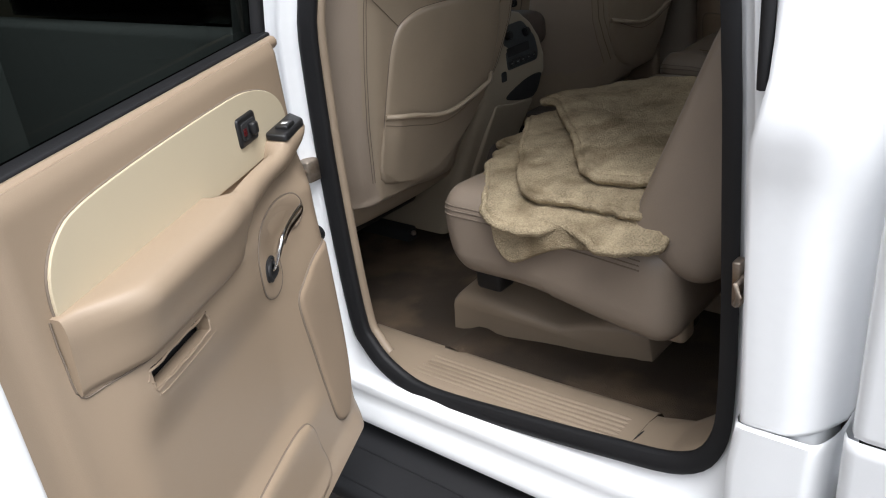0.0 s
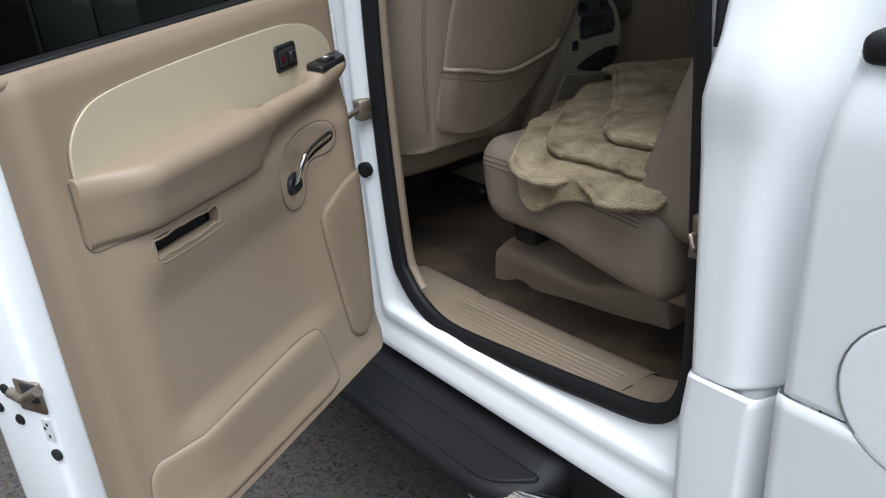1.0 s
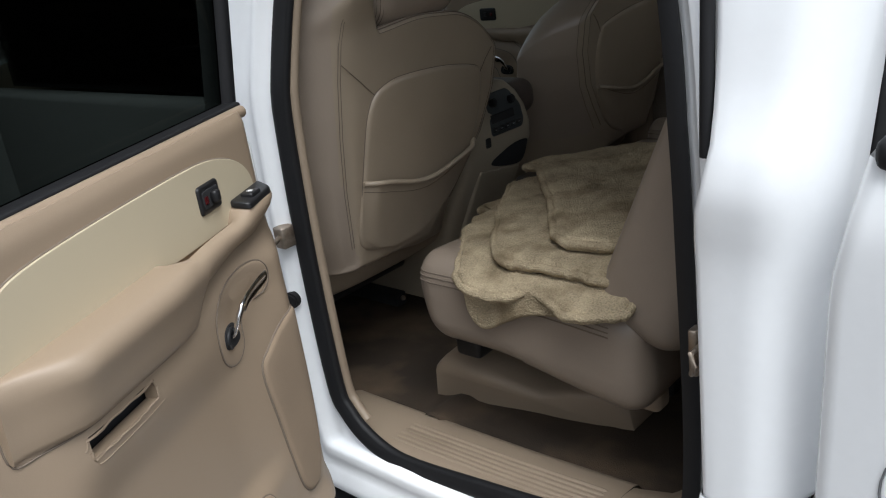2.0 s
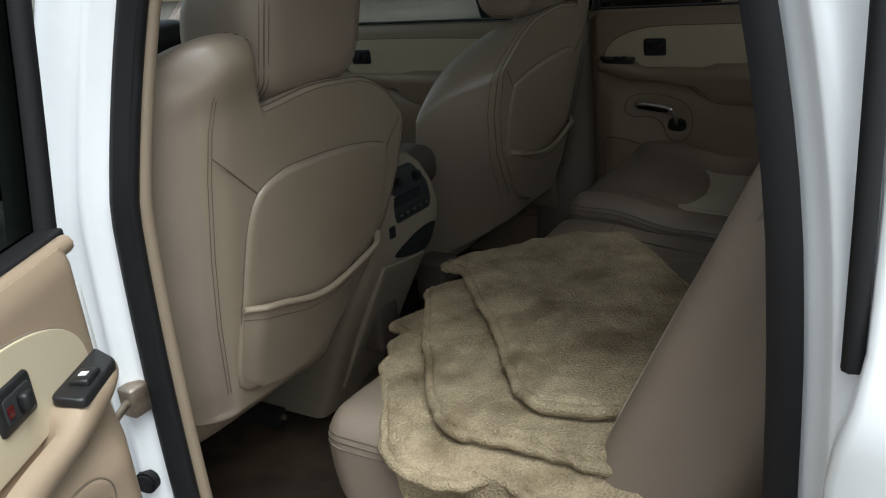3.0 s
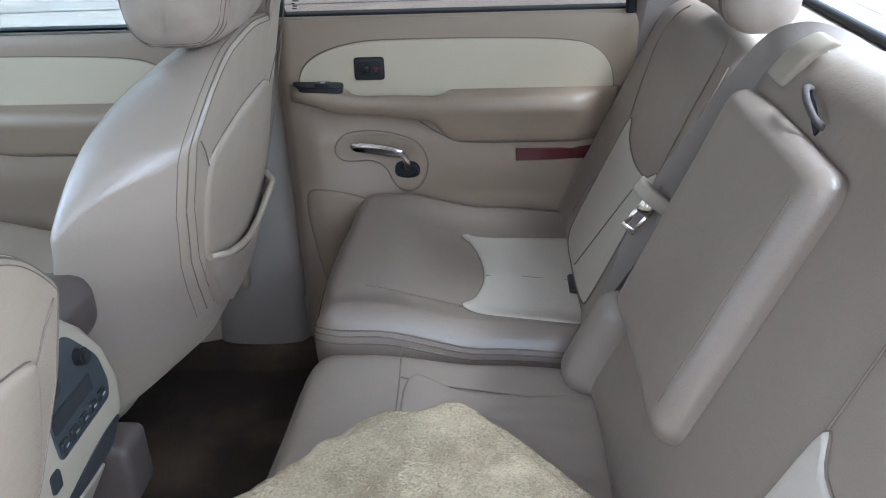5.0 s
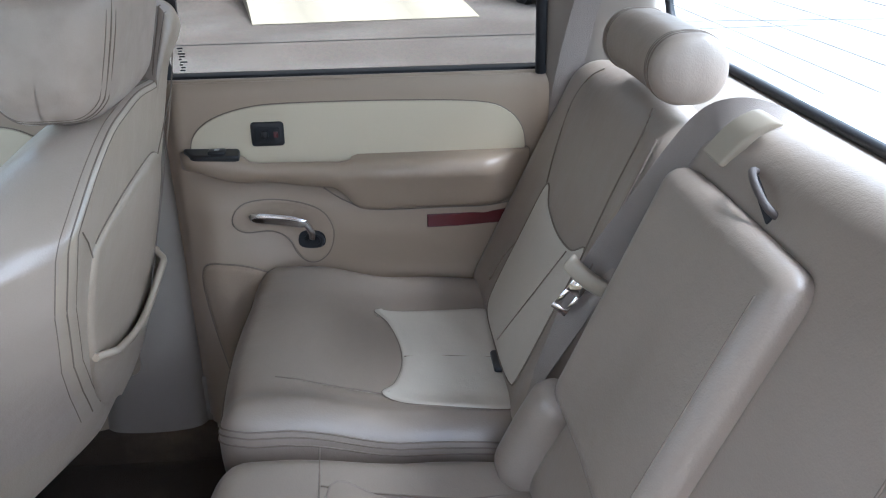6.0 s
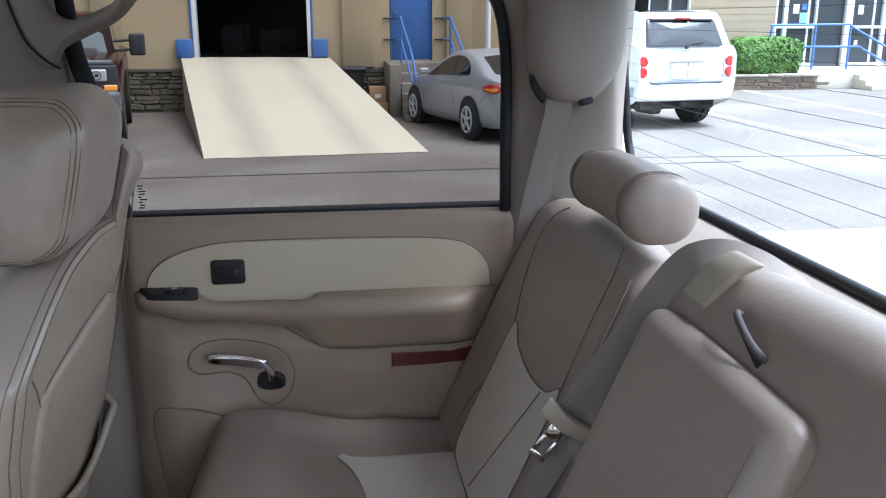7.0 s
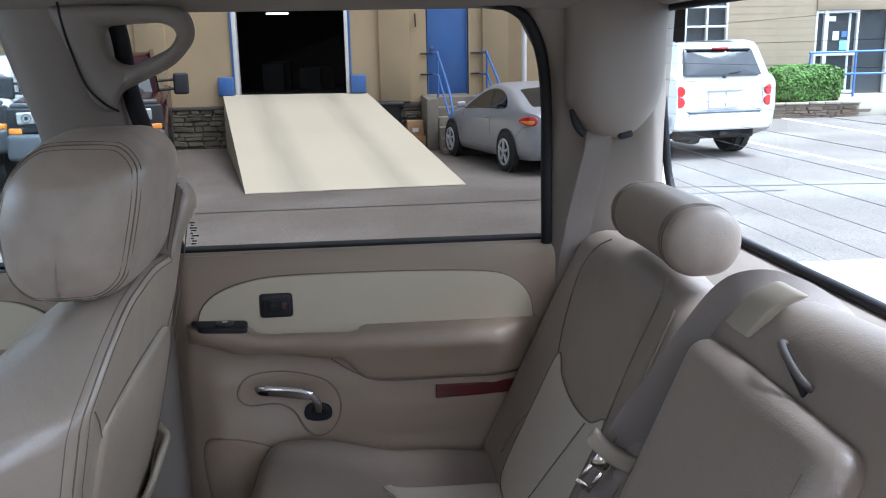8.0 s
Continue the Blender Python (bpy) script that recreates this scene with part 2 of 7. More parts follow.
def pad(outline, place, h, r=0.01, depth=0.01, rings=8, relief=None, back=True):
    """A raised panel: an outline (u, v), a rounded rim, and a face at height h plus relief(u, v); place(u, v, h) sets it in space."""
    pts = [Vector((p[0], p[1])) for p in outline]
    n = len(pts)
    c = sum(pts, Vector((0, 0))) / n
    prof = [(0, -depth), (0, 0)] + [(r * (1 - math.cos(a)), h * math.sin(a)) for a in (0.4, 0.8, 1.2, 1.57)]
    verts, faces, count = [], [], 0
    area = sum(pts[i - 1].x * pts[i].y - pts[i].x * pts[i - 1].y for i in range(n))
    sgn = 1 if area > 0 else -1
    nor = []
    for i in range(n):
        t = (pts[(i + 1) % n] - pts[i - 1])
        t = t.normalized() if t.length > 1e-9 else Vector((1, 0))
        nor.append(Vector((-t.y, t.x)) * sgn)
    for inset, hh in prof:
        for i in range(n):
            q = pts[i] + nor[i] * inset
            f = hh / h if h else 0
            verts.append(place(q.x, q.y, hh + (relief(q.x, q.y) * max(f, 0) if relief else 0)))
        count += 1
    inner = [pts[i] + nor[i] * r for i in range(n)]
    for k in range(1, rings):
        s = 1 - k / rings
        for i in range(n):
            q = c + (inner[i] - c) * s
            verts.append(place(q.x, q.y, h + (relief(q.x, q.y) if relief else 0)))
        count += 1
    for k in range(count - 1):
        for i in range(n):
            j = (i + 1) % n
            faces.append((k * n + i, k * n + j, (k + 1) * n + j, (k + 1) * n + i))
    verts.append(place(c.x, c.y, h + (relief(c.x, c.y) if relief else 0)))
    last = len(verts) - 1
    for i in range(n):
        faces.append(((count - 1) * n + i, (count - 1) * n + (i + 1) % n, last))
    if back:
        faces.append(tuple(range(n)))
    return from_data(verts, faces)


def soft_box(hx, hy, hz, r, n=24, warp=None):
    """A finely meshed box about the middle with edges rounded by r, bent by warp(Vector); more cells lie in the rounded rims."""
    half = Vector((hx, hy, hz))
    inner = Vector([max(a - r, 0.0) for a in half])
    rim = max(3, n // 9)
    index, verts, faces = {}, [], []

    def along(i, s, b):
        if b < 0.25 * s:
            return (-1 + 2 * i / n) * s
        if i <= rim:
            return -s + (s - b) * i / rim
        if i >= n - rim:
            return s - (s - b) * (n - i) / rim
        return -b + 2 * b * (i - rim) / (n - 2 * rim)

    def vert(i, j, k):
        key = (i, j, k)
        if key not in index:
            p = Vector([along(a, s, b) for a, s, b in zip(key, half, inner)])
            q = Vector([max(-b, min(b, a)) for a, b in zip(p, inner)])
            d = p - q
            if d.length > 1e-9:
                m = max(abs(d.x), abs(d.y), abs(d.z))
                p = q + d.normalized() * min(r, m) if m > 0 else p
            index[key] = len(verts)
            verts.append(warp(p) if warp else p)
        return index[key]

    for a in range(n):
        for b in range(n):
            for f in (0, n):
                faces.append((vert(f, a, b), vert(f, a + 1, b), vert(f, a + 1, b + 1), vert(f, a, b + 1)))
                faces.append((vert(a, f, b), vert(a + 1, f, b), vert(a + 1, f, b + 1), vert(a, f, b + 1)))
                faces.append((vert(a, b, f), vert(a + 1, b, f), vert(a + 1, b + 1, f), vert(a, b + 1, f)))
    return from_data(verts, faces)


def lerp(a, b, t):
    return a + (b - a) * t


def table(rows, x):
    """Straight interpolation in rows of (x, value)."""
    if x <= rows[0][0]:
        return rows[0][1]
    for (a, va), (b, vb) in zip(rows, rows[1:]):
        if x <= b:
            return lerp(va, vb, (x - a) / (b - a))
    return rows[-1][1]


def step01(a, b, x):
    t = max(0.0, min(1.0, (x - a) / (b - a)))
    return t * t * (3 - 2 * t)


def loft(loops, closed=True, caps=False):
    n = len(loops[0])
    verts = [p for l in loops for p in l]
    faces = []
    for k in range(len(loops) - 1):
        for i in range(n if closed else n - 1):
            j = (i + 1) % n
            faces.append((k * n + i, k * n + j, (k + 1) * n + j, (k + 1) * n + i))
    if caps:
        faces.append(tuple(range(n)))
        faces.append(tuple((len(loops) - 1) * n + i for i in range(n)))
    return from_data(verts, faces)


def prism(poly, place, a, b, r=0.0, seg=2):
    """A polygon (u, v) drawn out from height a to b, with bevelled rims."""
    n = len(poly)
    bm = from_data([place(u, v, a) for u, v in poly] + [place(u, v, b) for u, v in poly],
                   [tuple(range(n)), tuple(range(n, 2 * n))] + [(i, (i + 1) % n, n + (i + 1) % n, n + i) for i in range(n)])
    if r:
        bmesh.ops.bevel(bm, geom=bm.edges[:], offset=r, segments=seg, affect="EDGES", profile=0.5, clamp_overlap=True)
    return bm


def disc(c, axis, r, depth, n=24, bevel=0.0):
    bm = bmesh.new()
    bmesh.ops.create_cone(bm, cap_ends=True, segments=n, radius1=r, radius2=r, depth=depth)
    if bevel:
        bmesh.ops.bevel(bm, geom=[e for e in bm.edges if len(e.link_faces) == 2 and any(len(f.verts) > 4 for f in e.link_faces)], offset=bevel, segments=2, affect="EDGES")
    q = Vector((0, 0, 1)).rotation_difference(Vector(axis))
    return moved(bm, Matrix.Translation(c) @ q.to_matrix().to_4x4())


# ---- the truck's shell ----
def left_y(z):
    """The side's outer face: upright to the belt line, then leaning in."""
    return 0.0 if z < 1.32 else (z - 1.32) * 0.16


OPENING = smoothed([(0.012, 0.70), (0.006, 0.97), (0.015, 1.22), (0.036, 1.40), (0.085, 1.60), (0.15, 1.76), (0.24, 1.815), (0.42, 1.825),
                    (0.62, 1.815), (0.73, 1.76), (0.785, 1.60), (0.83, 1.36), (0.838, 1.10), (0.838, 0.82), (0.822, 0.69), (0.762, 0.625),
                    (0.62, 0.60), (0.40, 0.575), (0.19, 0.558), (0.09, 0.585), (0.035, 0.635)], 5)


def offset(pts, d):
    n, out = len(pts), []
    for i in range(n):
        t = (pts[(i + 1) % n] - pts[i - 1]).normalized()
        out.append(pts[i] + Vector((-t.y, t.x)) * d)
    return out


def side_loop(d, y):
    return [Vector((p.x, y + left_y(p.y), p.y)) for p in offset(OPENING, d)]


body = thing("pickup_truck_body", "white crew cab pickup truck body with open rear doorway, on asphalt", "truck body", kind="structure")
def jamb_loop(d, y, level):
    """Round the opening at distance d; along the sill it straightens out to one level."""
    out = []
    for p, q in zip(OPENING, side_loop(d, y)):
        w = step01(0.80, 0.64, p.y) if level else 0.0
        out.append(Vector((q.x, q.y, lerp(q.z, level or 0.0, w))))
    return out


part("door_jamb", loft([jamb_loop(*a) for a in ((0.004, 0.044, 0), (0.002, 0.034, 0), (0.018, 0.029, 0.561), (0.036, 0.010, 0.552), (0.041, 0.001, 0.548), (0.045, -0.003, 0.541), (0.054, -0.001, 0.520),
                        (0.062, 0.001, 0.503), (0.070, -0.003, 0.494), (0.098, -0.012, 0.468), (0.112, -0.014, 0.456), (0.128, -0.012, 0.447), (0.142, 0.0, 0.444), (0.150, 0.02, 0.444), (0.152, 0.09, 0.444))]), PAINT, body, "white painted door jamb and rocker")
seal = thing("door_seal", "black rubber weatherstrip round the open rear doorway", "weatherstrip")
part("seal_bulb", tube(side_loop(-0.002, 0.036), 0.0125, 10, True), RUBBER, seal)
part("seal_lip", loft([side_loop(0.014, 0.030), side_loop(0.018, 0.020), side_loop(0.006, 0.016), side_loop(-0.012, 0.026)], True), RUBBER, seal)

# inner trim along the pillars and the head of the doorway
rim = [l[97:] + l[:72] for l in (side_loop(-0.010, 0.045), side_loop(-0.013, 0.046), side_loop(-0.017, 0.050), side_loop(-0.018, 0.058), side_loop(-0.008, 0.068))]
part("doorway_trim", loft(rim, False), PLASTIC, body, "tan plastic pillar trim inside the doorway")

# sill plate with raised ribs
sill = thing("sill_plate", "tan plastic door sill plate with raised ribs", "sill plate")
part("plate", loft([[Vector((x, y, z + table([(0.0, 0.0), (0.4, 0.006), (0.65, 0.016), (0.8, 0.05)], x))) for y, z in ((0.036, 0.556), (0.040, 0.562), (0.07, 0.565), (0.150, 0.565), (0.182, 0.560), (0.200, 0.552), (0.225, 0.520))]
                    for x in [-0.12 + 0.02 * i for i in range(39)]], False), PLASTIC, sill)
part("plate_end", loft([[Vector((x, y, z + table([(0.6, 0.014), (0.65, 0.017), (0.72, 0.035), (0.80, 0.10)], x))) for y, z in ((0.036, 0.556), (0.040, 0.5625), (0.07, 0.566), (0.145, 0.566), (0.182, 0.558), (0.21, 0.535))]
                        for x in [0.642 + 0.0085 * i for i in range(19)]], False), PLASTIC, sill)
for i in range(6):
    y = 0.078 + 0.0128 * i
    part("rib", tube([(0.10 + 0.006 * i, y, 0.560), (0.12, y, 0.5632), (0.4, y, 0.5680), (0.60, y, 0.5755), (0.618, y, 0.572)], 0.0062, 8), PLASTIC, sill)
part("plate_seam", tube([(0.637, 0.042, 0.577), (0.645, 0.11, 0.583), (0.655, 0.19, 0.570)], 0.0018, 5), DARK, sill)

# rocker underside and step board
step = thing("running_board", "black plastic running board with chrome end under the sill", "running board")
step_x = [-1.2, -0.6, 0.0, 0.35, 0.46, 0.52, 0.555, 0.57]
step_w = [1, 1, 1, 1, 0.97, 0.86, 0.66, 0.35]
def step_loop(x, w):
    y0, y1 = 0.08, 0.08 - 0.225 * w
    return [Vector((x, y0, 0.415)), Vector((x, lerp(y0, y1, 0.50), 0.402)), Vector((x, lerp(y0, y1, 0.53), 0.394)), Vector((x, lerp(y0, y1, 0.90), 0.380)), Vector((x, lerp(y0, y1, 0.97), 0.372)), Vector((x, y1, 0.355)), Vector((x, lerp(y0, y1, 0.96), 0.33)), Vector((x, y0, 0.30))]
part("board", loft([step_loop(x, w) for x, w in zip(step_x, step_w)], True, True), RUBBER, step)
part("tread", pad(rounded([(-1.15, -0.122), (0.47, -0.122), (0.545, -0.055), (0.545, -0.042), (-1.15, -0.042)], [0.01, 0.07, 0.02, 0.01, 0.01], 6), lambda u, v, h: Vector((u, v, 0.3935 - 0.17 * (-0.042 - v) + h)), 0.004, 0.005, 0.006, 4), RUBBER, step, "ribbed black tread pad")
part("chrome_end", tube([(0.42, -0.10, 0.335), (0.55, -0.085, 0.345), (0.66, -0.03, 0.35), (0.74, 0.05, 0.345)], 0.034, 14), CHROME, step, "chrome tube end")
part("under_cover", box(-1.3, 0.86, 0.02, 0.12, 0.28, 0.443, 0.01), RUBBER, body)

# striker and hinge in the jamb
hinge = thing("door_check_strap", "worn steel door check strap on the white jamb", "door check")
part("leaf", box(-0.035, -0.005, -0.012, 0.022, 1.02, 1.065, 0.004), STEEL, hinge)
part("strap", tube([(-0.02, -0.005, 1.045), (0.0, -0.05, 1.04), (0.02, -0.10, 1.04)], 0.006, 8), STEEL, hinge)
part("grommet", disc((-0.035, 0.0, 0.90), (0.3, -1, 0), 0.018, 0.02, 20, 0.004), RUBBER, hinge)
striker = thing("door_striker", "steel striker loop on the rear jamb", "striker")
part("loop", tube([(0.872, 0.02, 0.985), (0.872, -0.03, 0.985), (0.878, -0.034, 1.0), (0.872, -0.03, 1.015), (0.872, 0.02, 1.015)], 0.004, 8), STEEL, striker)
part("plate", box(0.855, 0.868, -0.005, 0.018, 0.965, 1.035, 0.003), STEEL, striker)

# corner panel behind the doorway, and the bed
def side_place(u, v, h):
    return Vector((u, left_y(v) - 0.006 - h, v))
def skin(zs, front, rear, proud, r0, r1, sink=0.0):
    """An upright body panel: level sections, rolled in at both ends."""
    loops = []
    for z in zs:
        a, b, y = front(z), rear(z), left_y(z)
        p = proud(z)
        face = [(a + 0.004, y + 0.05, z), (a, y + 0.02, z), (a + 0.002, y - p * 0.6, z), (a + r0 * 0.35, y - p * 0.92, z), (a + r0, y - p, z), ((a + r0 + b - r1) / 2, y - p - 0.0005, z)]
        roll_in = [(b - r1 * (1 - f), y - p + (p + 0.02 + sink) * f ** 3, z) for f in [i / 14 for i in range(15)]]
        loops.append([Vector(q) for q in face + roll_in + [(b + 0.002, y + 0.05 + sink, z), (b + 0.002, y + 0.14, z)]])
    return loft(loops, False)
zs_up = [0.7905, 0.793, 0.80, 0.83] + [0.90 + 0.04 * i for i in range(27)]
part("corner_panel", skin(zs_up, lambda z: 0.878 + 0.022 * step01(1.18, 1.30, z) - 0.05 * max(0.0, z - 1.42), lambda z: table([(0.79, 1.006), (1.10, 1.014), (1.30, 1.035), (1.95, 1.09)], z) + (-0.003 if z < 0.792 else 0),
                          lambda z: 0.030 + 0.014 * math.exp(-((z - 1.24) / 0.05) ** 2) - 0.012 * step01(1.26, 1.36, z) - (0.004 if z < 0.792 else 0), 0.012, 0.085, 0.03), PAINT, body, "white corner panel behind the door")
zs_lo = [0.34 + 0.04 * i for i in range(11)] + [0.772, 0.786, 0.7895]
part("lower_cladding", skin(zs_lo, lambda z: table([(0.34, 0.845), (0.70, 0.858), (0.79, 0.872)], z), lambda z: table([(0.34, 0.975), (0.60, 0.99), (0.79, 1.004)], z), lambda z: 0.035 - (0.008 if z > 0.788 else 0.0), 0.02, 0.03), CLAD, body, "white lower cladding")
window_strip = thing("window_trim_strip", "black rubber trim strip on the white corner pillar", "trim strip")
part("strip_body", tube([(0.893 - 0.01 * max(0.0, z - 1.4), 0.6 * left_y(z) - 0.012, z) for z in (1.281, 1.287, 1.40, 1.55, 1.70, 1.85)], 0.0088, 8), RUBBER, window_strip)
# black sheet set back between cab and bed, in place of the gap's shade
part("cab_gap_shade", box(0.98, 1.06, 0.145, 0.19, 0.30, 1.95, 0.0), BLACK, body)
bed = thing("truck_bed", "white pickup bed side with fuel door and black rail cap", "truck bed", kind="structure")
zs_bed = [0.832, 0.836, 0.845] + [0.88 + 0.035 * i for i in range(12)] + [1.285, 1.297]
part("bed_side", skin(zs_bed, lambda z: table([(0.83, 1.030), (1.15, 1.042), (1.30, 1.075)], z), lambda z: 3.1, lambda z: 0.044 - 0.02 * step01(1.22, 1.30, z) - (0.006 if z < 0.834 else 0), 0.025, 0.05), PAINT, bed)
zs_bc = [0.36 + 0.04 * i for i in range(11)] + [0.81, 0.826, 0.8305]
part("bed_cladding", skin(zs_bc, lambda z: table([(0.36, 1.006), (0.83, 1.022)], z), lambda z: 1.75, lambda z: 0.047 - (0.006 if z > 0.829 else 0), 0.025, 0.05), CLAD, bed)
def ring_at(r, n=40):
    return [(1.222 + r * math.cos(2 * math.pi * i / n), 0.900 + r * math.sin(2 * math.pi * i / n)) for i in range(n)]
fuel = part("fuel_door", pad(ring_at(0.109), lambda u, v, h: side_place(u, v, 0.0400 + h), 0.002, 0.004, 0.004), PAINT, bed)
part("fuel_ring", tube([side_place(u, v, 0.0405) for u, v in ring_at(0.1105)], 0.0013, 6, True), GAP_G, fuel)
part("bed_core", box(1.075, 3.09, -0.012, 0.06, 0.37, 1.28, 0.01), PAINT, bed)
part("rail_cap", box(1.085, 3.1, -0.040, 0.06, 1.285, 1.322, 0.014, 3), RUBBER, bed, "black rail cap")
part("bed_far_side", box(1.03, 3.1, 1.70, 1.78, 0.36, 1.27, 0.02), PAINT, bed)
part("bed_floor", box(1.03, 3.1, 0.05, 1.70, 0.66, 0.70, 0.005), BLACK, bed, "black bed liner")
part("tailgate", box(3.05, 3.1, 0.05, 1.70, 0.7, 1.27, 0.015), PAINT, bed)

# front side, roof, bonnet, windscreen
part("front_door_skin", box(-1.25, -0.135, -0.03, 0.03, 0.45, 1.32, 0.02), PAINT, body)
part("far_side_skin", box(-1.25, 1.02, 1.745, 1.785, 0.40, 1.27, 0.015), PAINT, body)
part("pillar_foot", box(-0.27, 0.11, 1.688, 1.715, 0.50, 0.72, 0.004), PILLAR, body)
part("far_sill_cover", box(-1.25, 0.95, 1.640, 1.70, 0.50, 0.612, 0.01), CARPET, body)
part("far_rocker", box(-1.25, 1.02, 1.70, 1.76, 0.36, 0.60, 0.01), PAINT, body)
part("bonnet", soft_box(0.62, 0.80, 0.16, 0.08, 14, lambda p: Vector((p.x - 2.15, p.y + CY, p.z + 1.14 + 0.02 * (p.x)))), PAINT, body)
part("roof_skin", soft_box(1.08, 0.74, 0.05, 0.04, 16, lambda p: Vector((p.x + 0.0, p.y + CY, p.z + 1.935 - 0.05 * (p.y / 0.74) ** 2 - 0.03 * p.x * p.x))), PAINT, body)
for y in (0.115, 1.63):
    part("screen_pillar", tube([(-1.66, y - 0.06 if y < 1 else y + 0.06, 1.34), (-1.30, y - 0.02 if y < 1 else y + 0.02, 1.62), (-0.98, y, 1.86)], 0.035, 8), PILLAR, body)
glass_front = part("windscreen", from_data([(-1.68, 0.12, 1.34), (-1.68, 1.62, 1.34), (-1.0, 1.58, 1.87), (-1.0, 0.17, 1.87)], [(0, 1, 2, 3)]), SCREEN, body)
gl = part("front_side_glass", box(-1.2, -0.13, 0.035, 0.039, 1.32, 1.80, 0.0), CLEAR, body)
gr = part("front_side_glass", box(-1.2, -0.13, 1.705, 1.709, 1.33, 1.80, 0.0), CLEAR, body)
part("firewall", box(-1.72, -1.55, 0.05, 1.70, 0.5, 1.30, 0.01), DARK, body)
for y0, y1 in ((0.03, 0.10), (1.64, 1.72)):
    part("roof_rail", box(-1.1, 1.0, y0, y1, 1.825, 1.90, 0.02, 3), PILLAR, body)

# ---- inside: floor, lining, rear wall ----
def floor_z(x, y):
    tunnel = 0.10 * math.exp(-((y - CY) / 0.20) ** 4)
    lump = 0.005 * noise.noise(Vector((x * 6, y * 6, 0))) + 0.002 * noise.noise(Vector((x * 30, y * 30, 3)))
    ridge = 0.022 * math.exp(-((x - 0.13) / 0.03) ** 2) * step01(0.45, 0.25, y) if y < 0.45 else 0.0
    return 0.545 + tunnel * (0.55 + 0.45 * step01(0.5, 0.0, x)) + lump + ridge + 0.05 * step01(-1.3, -1.55, x)
fx = [-1.55 + 2.45 * i / 110 for i in range(111)]
fy = [0.185 + 1.47 * i / 80 for i in range(81)]
floor = part("floor", from_data([(x, y, floor_z(x, y)) for x in fx for y in fy], [(i * 81 + j, i * 81 + j + 1, i * 81 + 82 + j, i * 81 + 81 + j) for i in range(110) for j in range(80)]), CARPET)
tagged(floor, "worn brown cut-pile carpet on the cab floor", "carpet", kind="structure")
part("under_floor", box(-1.55, 0.98, 0.08, 1.70, 0.46, 0.52, 0.0), DARK, body)
liner_x = [-1.02 + 2.0 * i / 30 for i in range(31)]
liner_y = [0.09 + 1.566 * i / 30 for i in range(31)]
ceiling = part("ceiling", from_data([(x, y, 1.852 + 0.028 * (1 - abs((y - CY) / 0.783) ** 4) - 0.045 * step01(0.62, 0.98, x) - 0.066 * step01(0.60, 0.735, abs(y - CY)) * (1 - 0.75 * step01(0.74, 0.90, x))) for x in liner_x for y in liner_y],
                                    [(i * 31 + j, i * 31 + j + 1, i * 31 + 32 + j, i * 31 + 31 + j) for i in range(30) for j in range(30)]), LINER)
tagged(ceiling, "beige cloth headliner", "headliner", kind="structure")

rear_wall = thing("wall_rear", "beige cab rear wall below the rear window", "wall", kind="structure")
part("lower_panel", box(0.90, 0.985, 0.06, 1.70, 0.50, 1.385, 0.01), PILLAR, rear_wall)
part("window_ledge", loft([[Vector((x, y, z)) for x, z in ((0.80, 1.36), (0.86, 1.385), (0.915, 1.398), (0.935, 1.408), (0.955, 1.41))] for y in [0.08 + 1.6 * i / 24 for i in range(25)]], False), PILLAR, rear_wall)
part("header", box(0.88, 0.985, 0.10, 1.66, 1.785, 1.87, 0.02, 3), PILLAR, rear_wall)
rear_window = thing("window_1", "clear rear window glass with thin defroster lines", "window", kind="structure")
part("window_frame", tube([Vector((0.955 - 0.10 * (p.y - 1.42), p.x, p.y)) for p in rounded([(0.08, 1.415), (1.665, 1.415), (1.672, 1.782), (0.075, 1.782)], [0.10, 0.10, 0.035, 0.035], 6)], 0.008, 8, True), RUBBER, rear_window)
rg = part("pane", from_data([(0.957, 0.07, 1.41), (0.957, 1.675, 1.41), (0.920, 1.68, 1.79), (0.920, 0.07, 1.79)], [(0, 1, 2, 3)]), REAR_GLASS, rear_window)
rg.visible_shadow = False
if rg.data.polygons[0].normal.x > 0:
    rg.data.flip_normals()
for i in range(11):
    z = 1.445 + 0.030 * i
    part("heating_line", box(0.956 - 0.10 * (z - 1.42) - 0.001, 0.956 - 0.10 * (z - 1.42), 0.10, 1.65, z, z + 0.0005, 0.0), PANEL_G, rear_window)

# ---- pillars on the far side ----
def strip_surface(rows, m=12):
    return loft([smoothed([Vector(p) for p in r], m, False) for r in rows], False)
pillar_c = thing("pillar_rear", "beige plastic rear pillar trim with belt slot", "pillar trim", kind="structure")
rows_c = []
for z in [0.95 + 0.045 * i for i in range(21)]:
    lean = max(0.0, z - 1.32) * 0.10
    f = 0.722 - 0.05 * step01(1.62, 1.80, z) - 0.03 * step01(1.7, 1.86, z)
    rows_c.append([(f, 1.725 - lean, z), (f + 0.008, 1.693 - lean, z), (f + 0.05, 1.672 - lean, z), (0.84, 1.648 - lean, z), (0.902 - 0.09 * (z - 1.42) * (z > 1.42), 1.632 - lean, z), (0.925 - 0.09 * (z - 1.42) * (z > 1.42), 1.645 - lean, z), (0.95, 1.71 - lean, z)])
part("pillar_cover", strip_surface(rows_c, 5), PILLAR, pillar_c)
